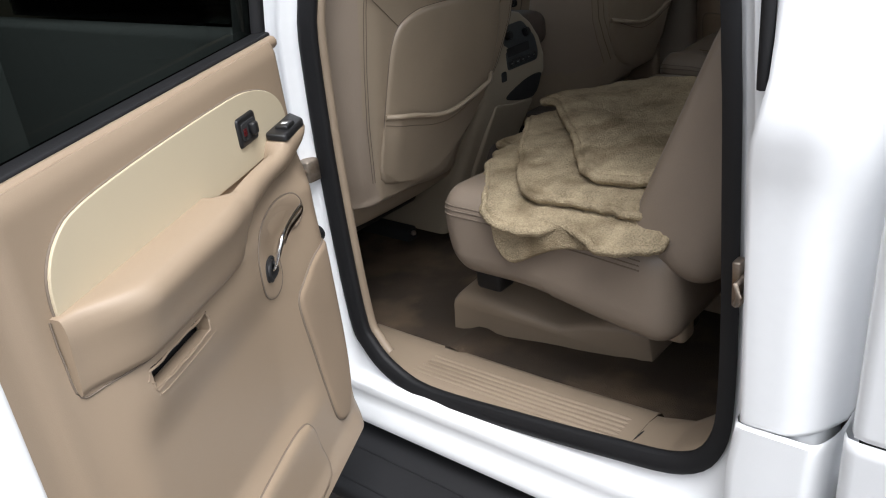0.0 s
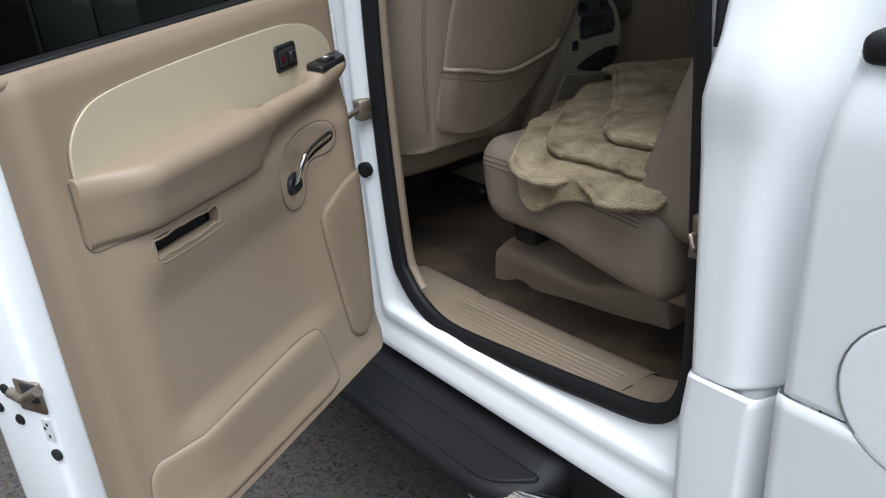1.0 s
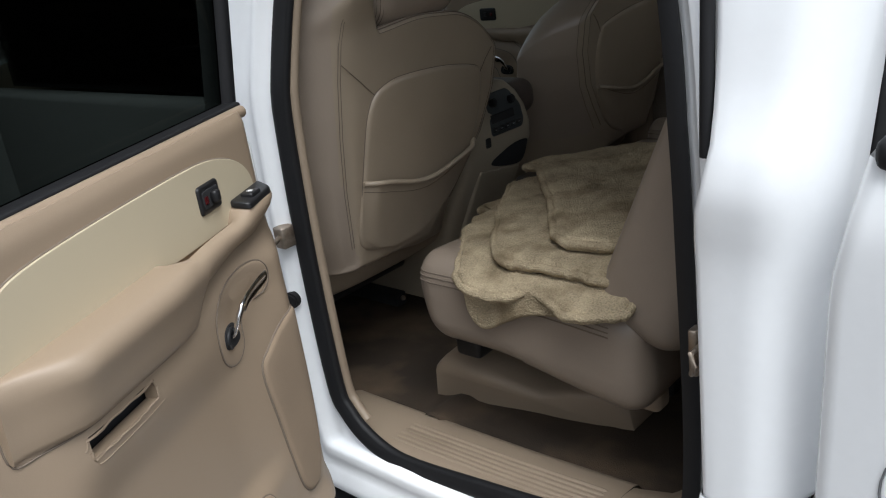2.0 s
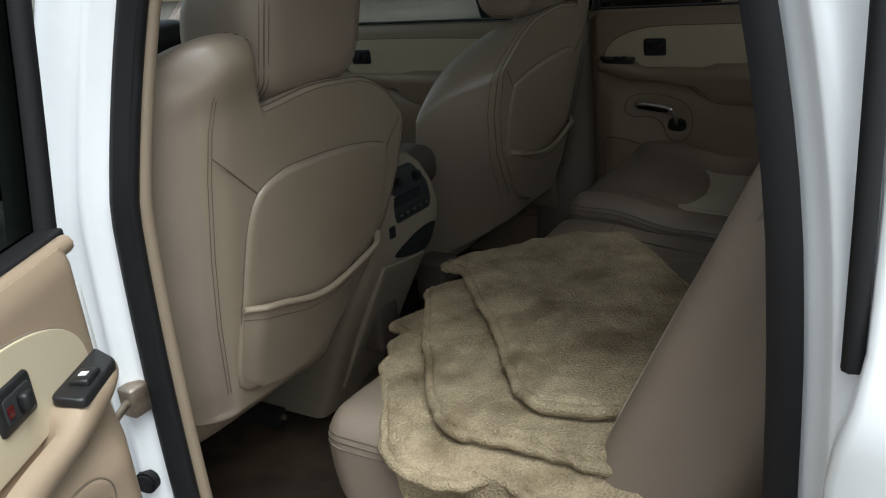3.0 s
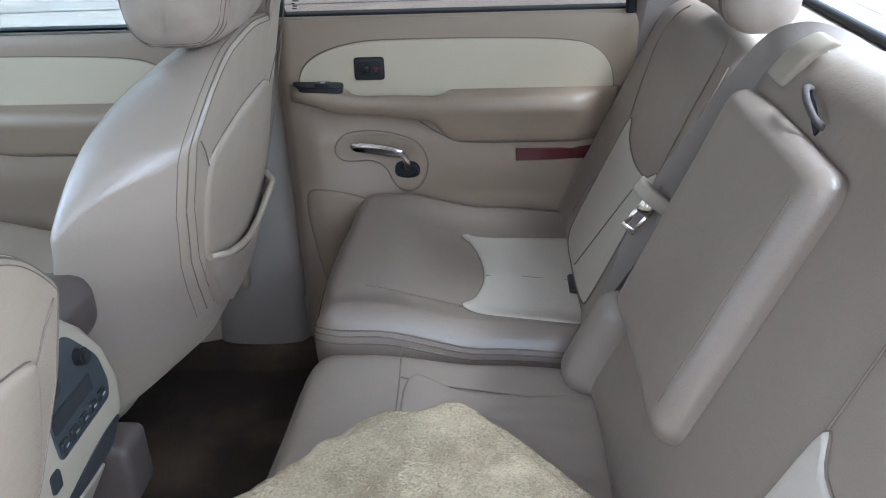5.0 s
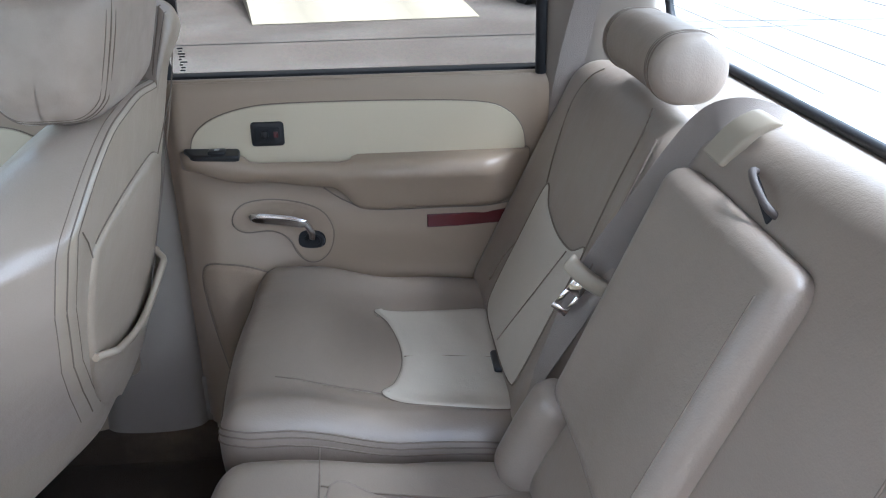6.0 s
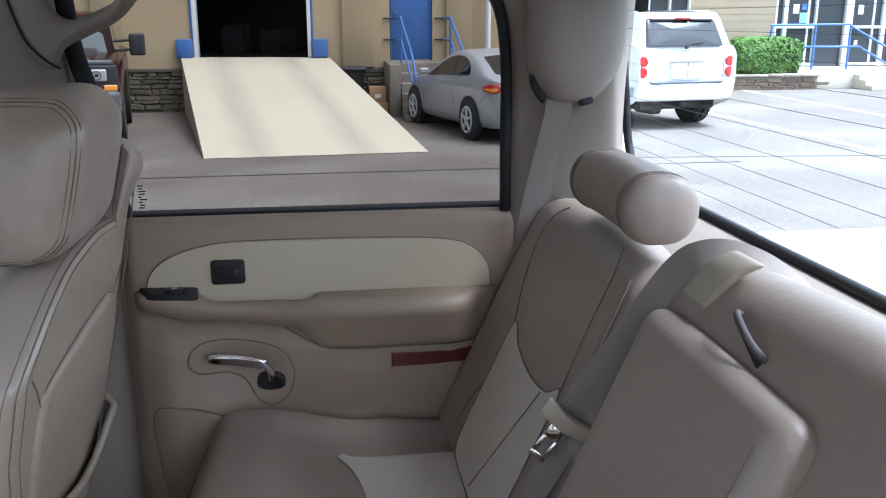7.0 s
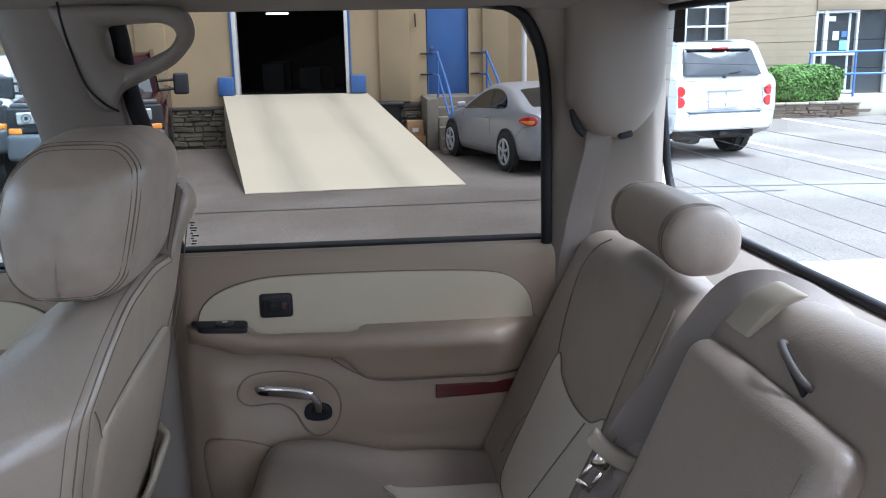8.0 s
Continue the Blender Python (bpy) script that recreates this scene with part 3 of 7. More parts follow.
def cover(u, v, h):
    """The half-round cover: full at its foot, melting into the pillar upwards."""
    s = min(1.0, math.hypot((u - 0.826) / 0.088, (v - 1.66) / 0.108) if v < 1.66 else abs(u - 0.826) / (0.088 + 0.02 * (v - 1.66)))
    rise = 0.046 * math.sqrt(max(0.0, 1 - s ** 3.2)) * (1 - 0.45 * step01(1.66, 1.84, v))
    return Vector((u, 1.66 - 0.010 * (u - 0.72) / 0.2 - max(0.0, v - 1.32) * 0.10 - rise, v))
cv, nu_, nv_ = [], 36, 40
for i in range(nv_ + 1):
    v = lerp(1.552, 1.87, (i / nv_) ** 1.4)
    w = 0.088 * math.sqrt(max(0.0, 1 - ((v - 1.66) / 0.108) ** 2)) if v < 1.66 else 0.088 + 0.02 * (v - 1.66)
    for k_ in range(nu_ + 1):
        c_ = -math.cos(math.pi * k_ / nu_)
        cv.append(cover(0.826 + w * c_ * 0.9999, v, 0))
part("belt_cover", from_data(cv, [(i * (nu_ + 1) + k_, i * (nu_ + 1) + k_ + 1, (i + 1) * (nu_ + 1) + k_ + 1, (i + 1) * (nu_ + 1) + k_) for i in range(nv_) for k_ in range(nu_)]), PILLAR, pillar_c, "rounded belt anchor cover")
part("slot", tube(smoothed([(0.752, 1.622, 1.608), (0.755, 1.621, 1.590), (0.763, 1.620, 1.573), (0.774, 1.620, 1.562)], 4, False), 0.0065, 8), DARK, pillar_c)
part("slot", moved(box(-0.013, 0.013, -0.006, 0.006, -0.006, 0.006, 0.004), Matrix.Translation((0.846, 1.606, 1.561)) @ Matrix.Rotation(radians(-14), 4, "Y")), DARK, pillar_c)
part("window_channel", tube(smoothed([(0.722, 1.690, 1.35), (0.717, 1.676, 1.49), (0.714, 1.664, 1.60), (0.707, 1.654, 1.67), (0.697, 1.648, 1.715), (0.682, 1.643, 1.750), (0.660, 1.640, 1.776), (0.625, 1.640, 1.793), (0.56, 1.642, 1.800), (0.46, 1.642, 1.802)], 5, False), 0.0105, 8), RUBBER, pillar_c, "black window channel")
belt_r = thing("side_seat_belt", "beige webbing seat belt hanging down the rear pillar", "seat belt")
part("webbing", strip(smoothed([(0.808, 1.630, 1.60), (0.802, 1.618, 1.565), (0.795, 1.618, 1.52), (0.775, 1.632, 1.42), (0.755, 1.64, 1.30), (0.745, 1.645, 1.15)], 6, False), (0.93, -0.25, 0.1), 0.046, 0.0016), WEB, belt_r)

pillar_b = thing("pillar_middle", "beige plastic door pillar trim with moulded grab handle", "pillar trim", kind="structure")
rows_b = []
for z in [0.55 + 0.05 * i for i in range(27)]:
    lean = max(0.0, z - 1.32) * 0.10
    x0, x1 = table([(0.55, -0.21), (1.05, -0.15), (1.30, -0.14), (1.60, -0.185), (1.85, -0.25)], z), table([(0.55, 0.012), (1.3, 0.0), (1.6, -0.035), (1.85, -0.07)], z)
    rows_b.append([(x0 - 0.004, 1.74 - lean, z), (x0, 1.685 - lean, z), (x0 + 0.03, 1.66 - lean, z), ((x0 + x1) / 2, 1.652 - lean, z), (x1 - 0.03, 1.66 - lean, z), (x1, 1.685 - lean, z), (x1 + 0.003, 1.74 - lean, z)])
part("pillar_cover", strip_surface(rows_b, 5), PILLAR, pillar_b)
part("pillar_seam", tube(smoothed([(-0.106, 1.588, 1.815), (-0.104, 1.592, 1.778), (-0.097, 1.597, 1.734), (-0.079, 1.603, 1.67), (-0.054, 1.606, 1.639), (-0.031, 1.609, 1.624)], 6, False), 0.0022, 6), DARK, pillar_b)
# the grab handle: a loop that stands out towards the rear
hy = 1.615
loop_out = rounded([(-0.13, 1.80), (0.10, 1.792), (0.112, 1.745), (0.075, 1.70), (-0.03, 1.655), (-0.045, 1.62), (-0.075, 1.64), (-0.10, 1.72)], [0.02, 0.035, 0.04, 0.05, 0.05, 0.01, 0.03, 0.05], 5)
loop_in = rounded([(-0.035, 1.764), (0.055, 1.768), (0.084, 1.755), (0.072, 1.728), (0.0, 1.698), (-0.03, 1.705), (-0.045, 1.735), (-0.044, 1.752)], 0.02, 5)
def handle_place(u, v, h):
    return Vector((u, hy - 0.03 * step01(-0.06, 0.09, u) - (v - 1.7) * 0.10 - h, v))
k = min(range(len(loop_in)), key=lambda i: (Vector(loop_in[i]) - Vector(loop_out[0])).length)
loop_in = loop_in[k:] + loop_in[:k]
prof = [(0.0, -0.012), (0.0, 0.004), (0.15, 0.014), (0.5, 0.019), (0.85, 0.014), (1.0, 0.004), (1.0, -0.012), (0.5, -0.018)]
part("grab_handle", loft([[handle_place(*(Vector(a).lerp(Vector(b), s)), h) for a, b in zip(loop_out, loop_in)] for s, h in prof + [prof[0]]]), PILLAR, pillar_b, "moulded loop grab handle")
part("window_channel", tube(smoothed([(0.025, 1.695, 1.36), (0.000, 1.674, 1.55), (-0.022, 1.664, 1.65), (-0.030, 1.656, 1.75), (-0.045, 1.648, 1.82)], 5, False), 0.016, 8), RUBBER, pillar_b)


# ---- doors: one form, in the closed far side's measures; x along the truck, n inwards from the skin ----
def door_n(x, z):
    """How far the trim stands inwards of the door's middle plane."""
    low = step01(1.185, 1.10, z)
    side = step01(0.0, 0.10, x) * step01(0.725, 0.60, x)
    dish = step01(0.672, 0.605, x) * step01(0.17, 0.32, x) * step01(0.745, 0.80, z) * step01(1.07, 0.97, z)
    spoon = math.exp(-((x - 0.205) / 0.088) ** 2 - ((z - 1.078) / 0.055) ** 2)
    return 0.048 - 0.030 * step01(0.035, 0.0, x) - 0.010 * step01(0.72, 0.752, x) - 0.012 * step01(1.33, 1.365, z) + low * side * 0.042 - 0.018 * dish - 0.024 * spoon * low + 0.010 * step01(0.66, 0.60, z)


def build_door(name, label, slot, far, stretch=1.0):
    door = thing(name, label, "car door")

    def pl(u, v, h):
        return Vector((u, -(door_n(u, v) + h), v))
    nx, nz = 76, 76
    x0, x1, z0, z1 = -0.004, (0.785 if slot else 0.755), 0.602, 1.350
    grid = [(lerp(x0, x1, i / nx), lerp(z0, z1, j / nz)) for i in range(nx + 1) for j in range(nz + 1)]
    def keep(i, j):
        cx, cz = lerp(x0, x1, (i + 0.5) / nx), lerp(z0, z1, (j + 0.5) / nz)
        if slot and 0.482 < cx < 0.622 and 1.062 < cz < 1.092:
            return False
        return (cx - 0.09) ** 2 + (cz - 0.69) ** 2 < 0.0081 + 10 * max(0, cx - 0.09) + 10 * max(0, cz - 0.69)
    faces = [(i * (nz + 1) + j, (i + 1) * (nz + 1) + j, (i + 1) * (nz + 1) + j + 1, i * (nz + 1) + j + 1) for i in range(nx) for j in range(nz) if keep(i, j)]
    bm = from_data([pl(x, z, 0) for x, z in grid], faces)
    edge = [e for e in bm.edges if len(e.link_faces) == 1]
    ret = bmesh.ops.extrude_edge_only(bm, edges=edge)
    for v in [g for g in ret["geom"] if isinstance(g, bmesh.types.BMVert)]:
        v.co.y += 0.02
    for v in [v for v in bm.verts if not v.link_faces]:
        bm.verts.remove(v)
    part("trim_panel", bm, TRIM, door)
    # belt ledge rolled over towards the glass
    part("belt_ledge", tube([(x, -0.028, 1.344) for x in [0.0 + 0.075 * i for i in range(11)]], 0.011, 10), TRIM, door)
    part("belt_seal", box(-0.02, 0.785, -0.020, 0.020, 1.335, 1.358, 0.004), RUBBER, door, "black belt seal")
    part("outer_belt_strip", box(-0.02, 0.780, 0.0215, 0.070, 1.282, 1.334, 0.006), RUBBER, door)
    # cream insert
    bez = smoothed([(0.056, 1.222), (0.066, 1.255), (0.10, 1.283), (0.16, 1.302), (0.24, 1.309), (0.45, 1.308), (0.60, 1.301), (0.655, 1.284), (0.685, 1.25), (0.692, 1.205), (0.680, 1.198),
                    (0.55, 1.196), (0.40, 1.195), (0.30, 1.192), (0.20, 1.192), (0.135, 1.194), (0.08, 1.195), (0.06, 1.20)], 4)
    part("insert_panel", prism([tuple(p) for p in bez], lambda u, v, h: Vector((u, -(0.048 + h), v)), -0.012, 0.0065, 0.003), BEZEL, door, "cream vinyl insert", smooth=False)
    part("insert_groove", tube([pl(p.x, p.y, 0.001) for p in bez[:40]], 0.0021, 6), SEAM, door)
    # armrest: thick at the rear, slim pull grip at the front
    loops = []
    for i in range(57):
        x = 0.036 + 0.664 * i / 56
        cup = step01(0.150, 0.19, x) * step01(0.362, 0.335, x)
        top = 1.208 + 0.014 * step01(0.17, 0.12, x) - 0.005 * cup
        bot = 1.190 - 0.024 * step01(0.05, 0.15, x) - 0.012 * step01(0.18, 0.30, x) - 0.044 * step01(0.315, 0.375, x)
        out = 0.056 + 0.030 * step01(0.22, 0.44, x) - 0.060 * step01(0.60, 0.703, x) ** 1.2
        out *= 0.35 + 0.65 * math.sqrt(max(0.0, 1 - (max(0.0, 0.095 - x) / 0.0595) ** 2))
        hh = min(0.75 * (top - bot), 0.044)
        sec = [(-0.3, top - 0.034 * cup), (0.10, top - 0.036 * cup), (0.30, top - 0.036 * cup), (0.40 + 0.12 * cup, top - 0.016 * cup), (0.58 + 0.06 * cup, top), (0.80, top - 0.02 * hh), (0.90, top - 0.10 * hh), (0.965, top - 0.26 * hh), (1.0, top - 0.48 * hh),
               (0.975, top - 0.74 * hh), (0.91, top - hh), (0.83, lerp(top - hh, bot, 0.5)), (0.77, lerp(top - hh, bot, 0.85)), (0.72, bot + 0.0005), (0.64, bot - 0.001), (-0.3, bot - 0.002)]
        loops.append([Vector((x, -(0.038 + out * a), z)) for a, z in sec])
    part("armrest", loft(loops, False, True), TRIM, door, "padded tan armrest")
    part("armrest_seam", tube([pl(x, z, 0.0008) for x, z in smoothed([(0.7015, 1.205), (0.7025, 1.16), (0.700, 1.108), (0.66, 1.105), (0.55, 1.105), (0.40, 1.106), (0.345, 1.122), (0.30, 1.146)], 5, False)], 0.0013, 6), SEAM, door)
    # window switch on the grip's front end
    def on_grip(u, v, h):
        return Vector((u, -v, 1.2240 - 0.12 * (v - 0.07) - 0.03 * (u - 0.08) + h))
    sw = part("window_switch", pad(rounded([(0.040, 0.054), (0.064, 0.090), (0.150, 0.093), (0.148, 0.054)], 0.010, 5), on_grip, 0.004, 0.004, 0.006, 5), BLACK, door, "black window switch plate")
    part("rocker_key", moved(box(0.092, 0.124, -0.086, -0.063, 1.222, 1.2320, 0.003), Matrix.Identity(4)), BLACK, sw)
    part("key_mark", box(0.104, 0.113, -0.079, -0.070, 1.2318, 1.2326, 0.0), WHITE_MARK, sw)
    # lock bezel
    lk = part("lock_bezel", pad(rounded([(0.171, 1.230), (0.233, 1.230), (0.233, 1.277), (0.171, 1.277)], 0.008, 4), lambda u, v, h: pl(u, v, h + 0.006), 0.005, 0.004, 0.004, 4), BLACK, door, "black lock bezel")
    part("lock_recess", pad(rounded([(0.178, 1.239), (0.225, 1.239), (0.225, 1.268), (0.178, 1.268)], 0.006, 4), lambda u, v, h: pl(u, v, h + 0.0112), 0.0012, 0.002, 0.002, 3), DARK, lk)
    part("lock_knob", box(0.192, 0.204, -0.066, -0.058, 1.246, 1.262, 0.003) if not slot else box(0.190, 0.206, -0.072, -0.060, 1.244, 1.264, 0.004), BLACK, lk)
    part("red_mark", box(0.214, 0.222, -0.0625, -0.0606, 1.248, 1.259, 0.0), RED, lk)
    # latch handle in its dished plate
    plate = smoothed([(0.124, 1.080), (0.126, 1.104), (0.148, 1.124), (0.20, 1.129), (0.26, 1.120), (0.298, 1.102), (0.315, 1.064), (0.306, 1.022), (0.285, 0.999), (0.262, 0.998), (0.242, 1.016), (0.226, 1.046), (0.195, 1.062), (0.145, 1.064)], 4)
    hp = part("handle_plate", pad(plate, pl, 0.003, 0.006, 0.008, 6, lambda u, v: -0.012 * math.exp(-((u - 0.215) / 0.06) ** 2 - ((v - 1.085) / 0.028) ** 2)), TRIM, door)
    part("plate_line", tube([pl(p.x, p.y, 0.001) for p in plate], 0.0014, 6, True), SEAM, hp)
    cavity = rounded([(0.243, 1.032), (0.272, 1.026), (0.298, 1.032), (0.298, 1.060), (0.272, 1.066), (0.246, 1.060)], 0.013, 4)
    part("cavity", pad(cavity, lambda u, v, h: pl(u, v, h + 0.0035), 0.0012, 0.003, 0.002, 3), DARK, hp)
    blade = smoothed([(0.158, 1.100, 0.020), (0.170, 1.101, 0.027), (0.205, 1.097, 0.031), (0.250, 1.091, 0.031), (0.264, 1.086, 0.028), (0.272, 1.068, 0.020), (0.272, 1.046, 0.006)], 4, False)
    rings = []
    for i, p in enumerate(blade):
        t = blade[min(i + 1, len(blade) - 1)] - blade[max(i - 1, 0)]
        ln = math.hypot(t.x, t.y) or 1.0
        f = i / (len(blade) - 1)
        ra, rb = 0.0078 + 0.0046 * math.sin(min(f * 1.5, 1) * math.pi) ** 0.6, 0.0052
        rings.append([pl(p.x - t.y / ln * ra * math.cos(w), p.y + t.x / ln * ra * math.cos(w), p.z + rb * math.sin(w)) for w in [2 * math.pi * k / 12 for k in range(12)]])
    part("lever", loft(rings, True, True), CHROME, door, "chrome latch lever")
    part("lever_pivot", tube([pl(0.276 + 0.016 * math.cos(w), 1.045 + 0.014 * math.sin(w), 0.005) for w in [radians(a) for a in range(-60, 200, 20)]], 0.0042, 8), BLACK, hp)
    if slot:
        part("reflector_slot", box(0.472, 0.632, -0.060, -0.035, 1.055, 1.100, 0.0), DARK, door, "ragged empty reflector hole")
        rim_pts = [(0.484, 1.063), (0.53, 1.062), (0.616, 1.061), (0.624, 1.077), (0.620, 1.091), (0.56, 1.092), (0.488, 1.092), (0.480, 1.078)]
        random.seed(5)
        jag = [(a + random.uniform(-0.002, 0.002), b + random.uniform(-0.002, 0.002)) for a, b in [(lerp(rim_pts[i][0], rim_pts[(i + 1) % 8][0], s / 5), lerp(rim_pts[i][1], rim_pts[(i + 1) % 8][1], s / 5)) for i in range(8) for s in range(5)]]
        part("slot_rim", tube([pl(a, b, -0.001) for a, b in jag], 0.0020, 8, True), TRIM, door)
        part("slot_lip", tube([pl(x, z, -0.0005) for x, z in smoothed([(0.472, 1.055), (0.53, 1.0515), (0.60, 1.051), (0.614, 1.053)], 4, False)], 0.0014, 6), TRIM, door)
    else:
        part("reflector", loft([[Vector((x, -n_, z)) for n_, z in ((n - 0.03, 1.066), (n - 0.002, 1.066), (n, 1.068), (n, 1.090), (n - 0.002, 1.092), (n - 0.03, 1.092))] for x, n in ((0.497, 0.094), (0.499, 0.096), (0.55, 0.095), (0.60, 0.091), (0.66, 0.082))], True, True), RED, door, "dark red reflector", smooth=False)
    # carpeted pocket at the front, framed panel at the rear bottom
    pk = smoothed([(0.050, 0.972), (0.070, 1.002), (0.13, 0.999), (0.19, 0.978), (0.217, 0.950), (0.205, 0.85), (0.185, 0.72), (0.165, 0.675), (0.13, 0.665), (0.10, 0.70), (0.075, 0.80), (0.055, 0.90)], 4)
    pp = part("front_pocket", pad(pk, pl, 0.007, 0.010, 0.008, 6), TRIM_D, door, "carpeted front pocket panel")
    part("pocket_line", tube([pl(p.x, p.y, 0.0005) for p in pk], 0.0021, 6, True), SEAM, pp)
    lo = smoothed([(0.258, 0.625), (0.264, 0.70), (0.278, 0.745), (0.312, 0.764), (0.45, 0.762), (0.66, 0.748), (0.70, 0.735), (0.712, 0.70), (0.712, 0.625), (0.6, 0.618), (0.4, 0.618)], 4)
    lp = part("lower_panel", pad(lo, pl, 0.006, 0.012, 0.008, 6), TRIM, door)
    part("panel_line", tube([pl(p.x, p.y, 0.0005) for p in lo], 0.0016, 6, True), SEAM, lp)
    # painted shell
    shell = rounded([(-0.03, 0.64), (0.02, 0.585), (0.745, 0.590), (0.775, 0.66), (0.775, 1.285), (-0.03, 1.285)], [0.05, 0.06, 0.06, 0.08, 0.01, 0.01], 5)
    part("outer_shell", prism([tuple(p) for p in shell], lambda u, v, h: Vector((u, h, v)), -0.016, 0.075, 0.010), PAINT, door, "white painted door shell")
    if slot:
        part("shut_face", box(0.772, 0.828, -0.040, 0.078, 0.62, 1.345, 0.012, 3), PAINT, door, "white door shut face")
    part("outer_skin", prism([tuple(p) for p in offset([Vector(p) for p in shell], -0.018)], lambda u, v, h: Vector((u, h, v)), 0.070, 0.092, 0.006), PAINT, door)
    part("edge_seal", tube([(0.762, -0.020, z) for z in (0.62, 0.8, 1.0, 1.2, 1.36)], 0.006, 6), TRIM, door)
    part("bottom_seal", tube([(0.02, -0.022, 0.592), (0.3, -0.022, 0.590), (0.74, -0.022, 0.592)], 0.008, 6), RUBBER, door)
    if slot:
        lt = part("latch", box(0.8240, 0.8300, -0.044, 0.004, 0.925, 0.975, 0.003), STEEL, door, "rusty steel latch plate")
        part("latch_mouth", tube([(0.8310, 0.012, 0.952), (0.8340, -0.015, 0.948), (0.8310, -0.044, 0.965)], 0.008, 8), STEEL, lt)
        part("latch_hole", box(0.8275, 0.8330, -0.040, -0.012, 0.944, 0.972, 0.002), DARK, lt)
        for y, z in ((0.026, 0.952), (0.052, 0.918), (0.016, 0.905)):
            part("screw", disc((0.8280, y, z), (1, 0, 0), 0.0085, 0.007, 14, 0.002), BLACK, lt)
        part("drain_hole", disc((0.8275, -0.034, 0.857), (1, 0, 0), 0.009, 0.004, 16), DARK, door)
        part("sticker", box(0.8265, 0.8282, -0.040, -0.026, 0.880, 0.915, 0.0), WHITE_MARK, door, "small worn white sticker")
        for y, z in ((-0.037, 0.905), (-0.031, 0.898), (-0.036, 0.886)):
            part("sticker_bar", box(0.8278, 0.8286, y, y + 0.004, z, z + 0.005, 0.0), BLACK, door)
    # window
    wtop = [(0.775, 1.335), (0.765, 1.50), (0.735, 1.66), (0.69, 1.765), (0.64, 1.80), (0.40, 1.812), (0.10, 1.812), (-0.06, 1.80), (-0.05, 1.60), (-0.02, 1.335)]
    lean = lambda u, v, h: Vector((u, h - max(0.0, v - 1.34) * 0.10, v))
    part("window_frame", tube([lean(u, v, 0.01) for u, v in smoothed(wtop, 4, False)], 0.017, 8), RUBBER, door)
    part("upper_frame", tube([lean(u * 1.02, v + 0.012, 0.03) for u, v in smoothed(wtop, 4, False)], 0.022, 8), PAINT, door)
    wp = part("pane", from_data([lean(u, v, 0.012) for u, v in wtop], [tuple(range(len(wtop)))]), TINT if far else PRIVACY, door, "dark tinted glass", smooth=False)
    random.seed(9)
    if not slot and stretch == 1.0:
        for row in range(9):
            w = random.uniform(0.006, 0.016)
            z = 1.364 + 0.0052 * row
            part("glass_mark", box(0.044 + 0.002 * (row % 2), 0.044 + w * 0.9 + 0.002 * (row % 2), 0.0078 - 0.1 * (z - 1.34), 0.0084 - 0.1 * (z - 1.34), z, z + 0.0026, 0.0), BLACK if row in (4, 5) else PANEL_G, wp)
    return door


rd = build_door("rear_door", "closed rear door with taupe trim, cream insert and tinted window", False, True)
rd.location = (0, 1.728, 0)
fd = build_door("front_door", "closed front passenger door with cream insert", False, True, 1.25)
fd.matrix_world = Matrix.Translation((-1.06, 1.742, -0.02)) @ Matrix.Diagonal((1.25, 1, 1, 1))
for ch in fd.children:
    if ch.name.startswith("pane"):
        ch.data.materials[0] = CLEAR
# the open door swings on its front edge; the form is mirrored for this side
ld = build_door("rear_door", "open rear door with tan trim, cream insert and torn reflector hole", True, False)
ang = math.atan2(-0.894, 0.447)
swing = Matrix.Translation((0.0, -0.011, -0.017)) @ Matrix.Rotation(ang, 4, "Z") @ Matrix.Translation((0.11, 0, 0)) @ Matrix.Diagonal((1, -1, 1, 1))
ld.matrix_world = swing


# ---- front seats ----
def ring_on(hx, hy, hz, r, y, proud, n=40):
    """A loop round a soft box at one y, on its rounded face."""
    d = max(0.0, abs(y) - (hy - r))
    rr = math.sqrt(max(r * r - d * d, 1e-8)) + proud
    out = []
    for i in range(n):
        a = 2 * math.pi * i / n
        c, s = math.cos(a), math.sin(a)
        out.append(Vector(((hx - r) * max(-1, min(1, 3 * c)) + rr * c, y, (hz - r) * max(-1, min(1, 3 * s)) + rr * s)))
    return out


def back_x(z):
    return 0.24 * (z - 1.14)


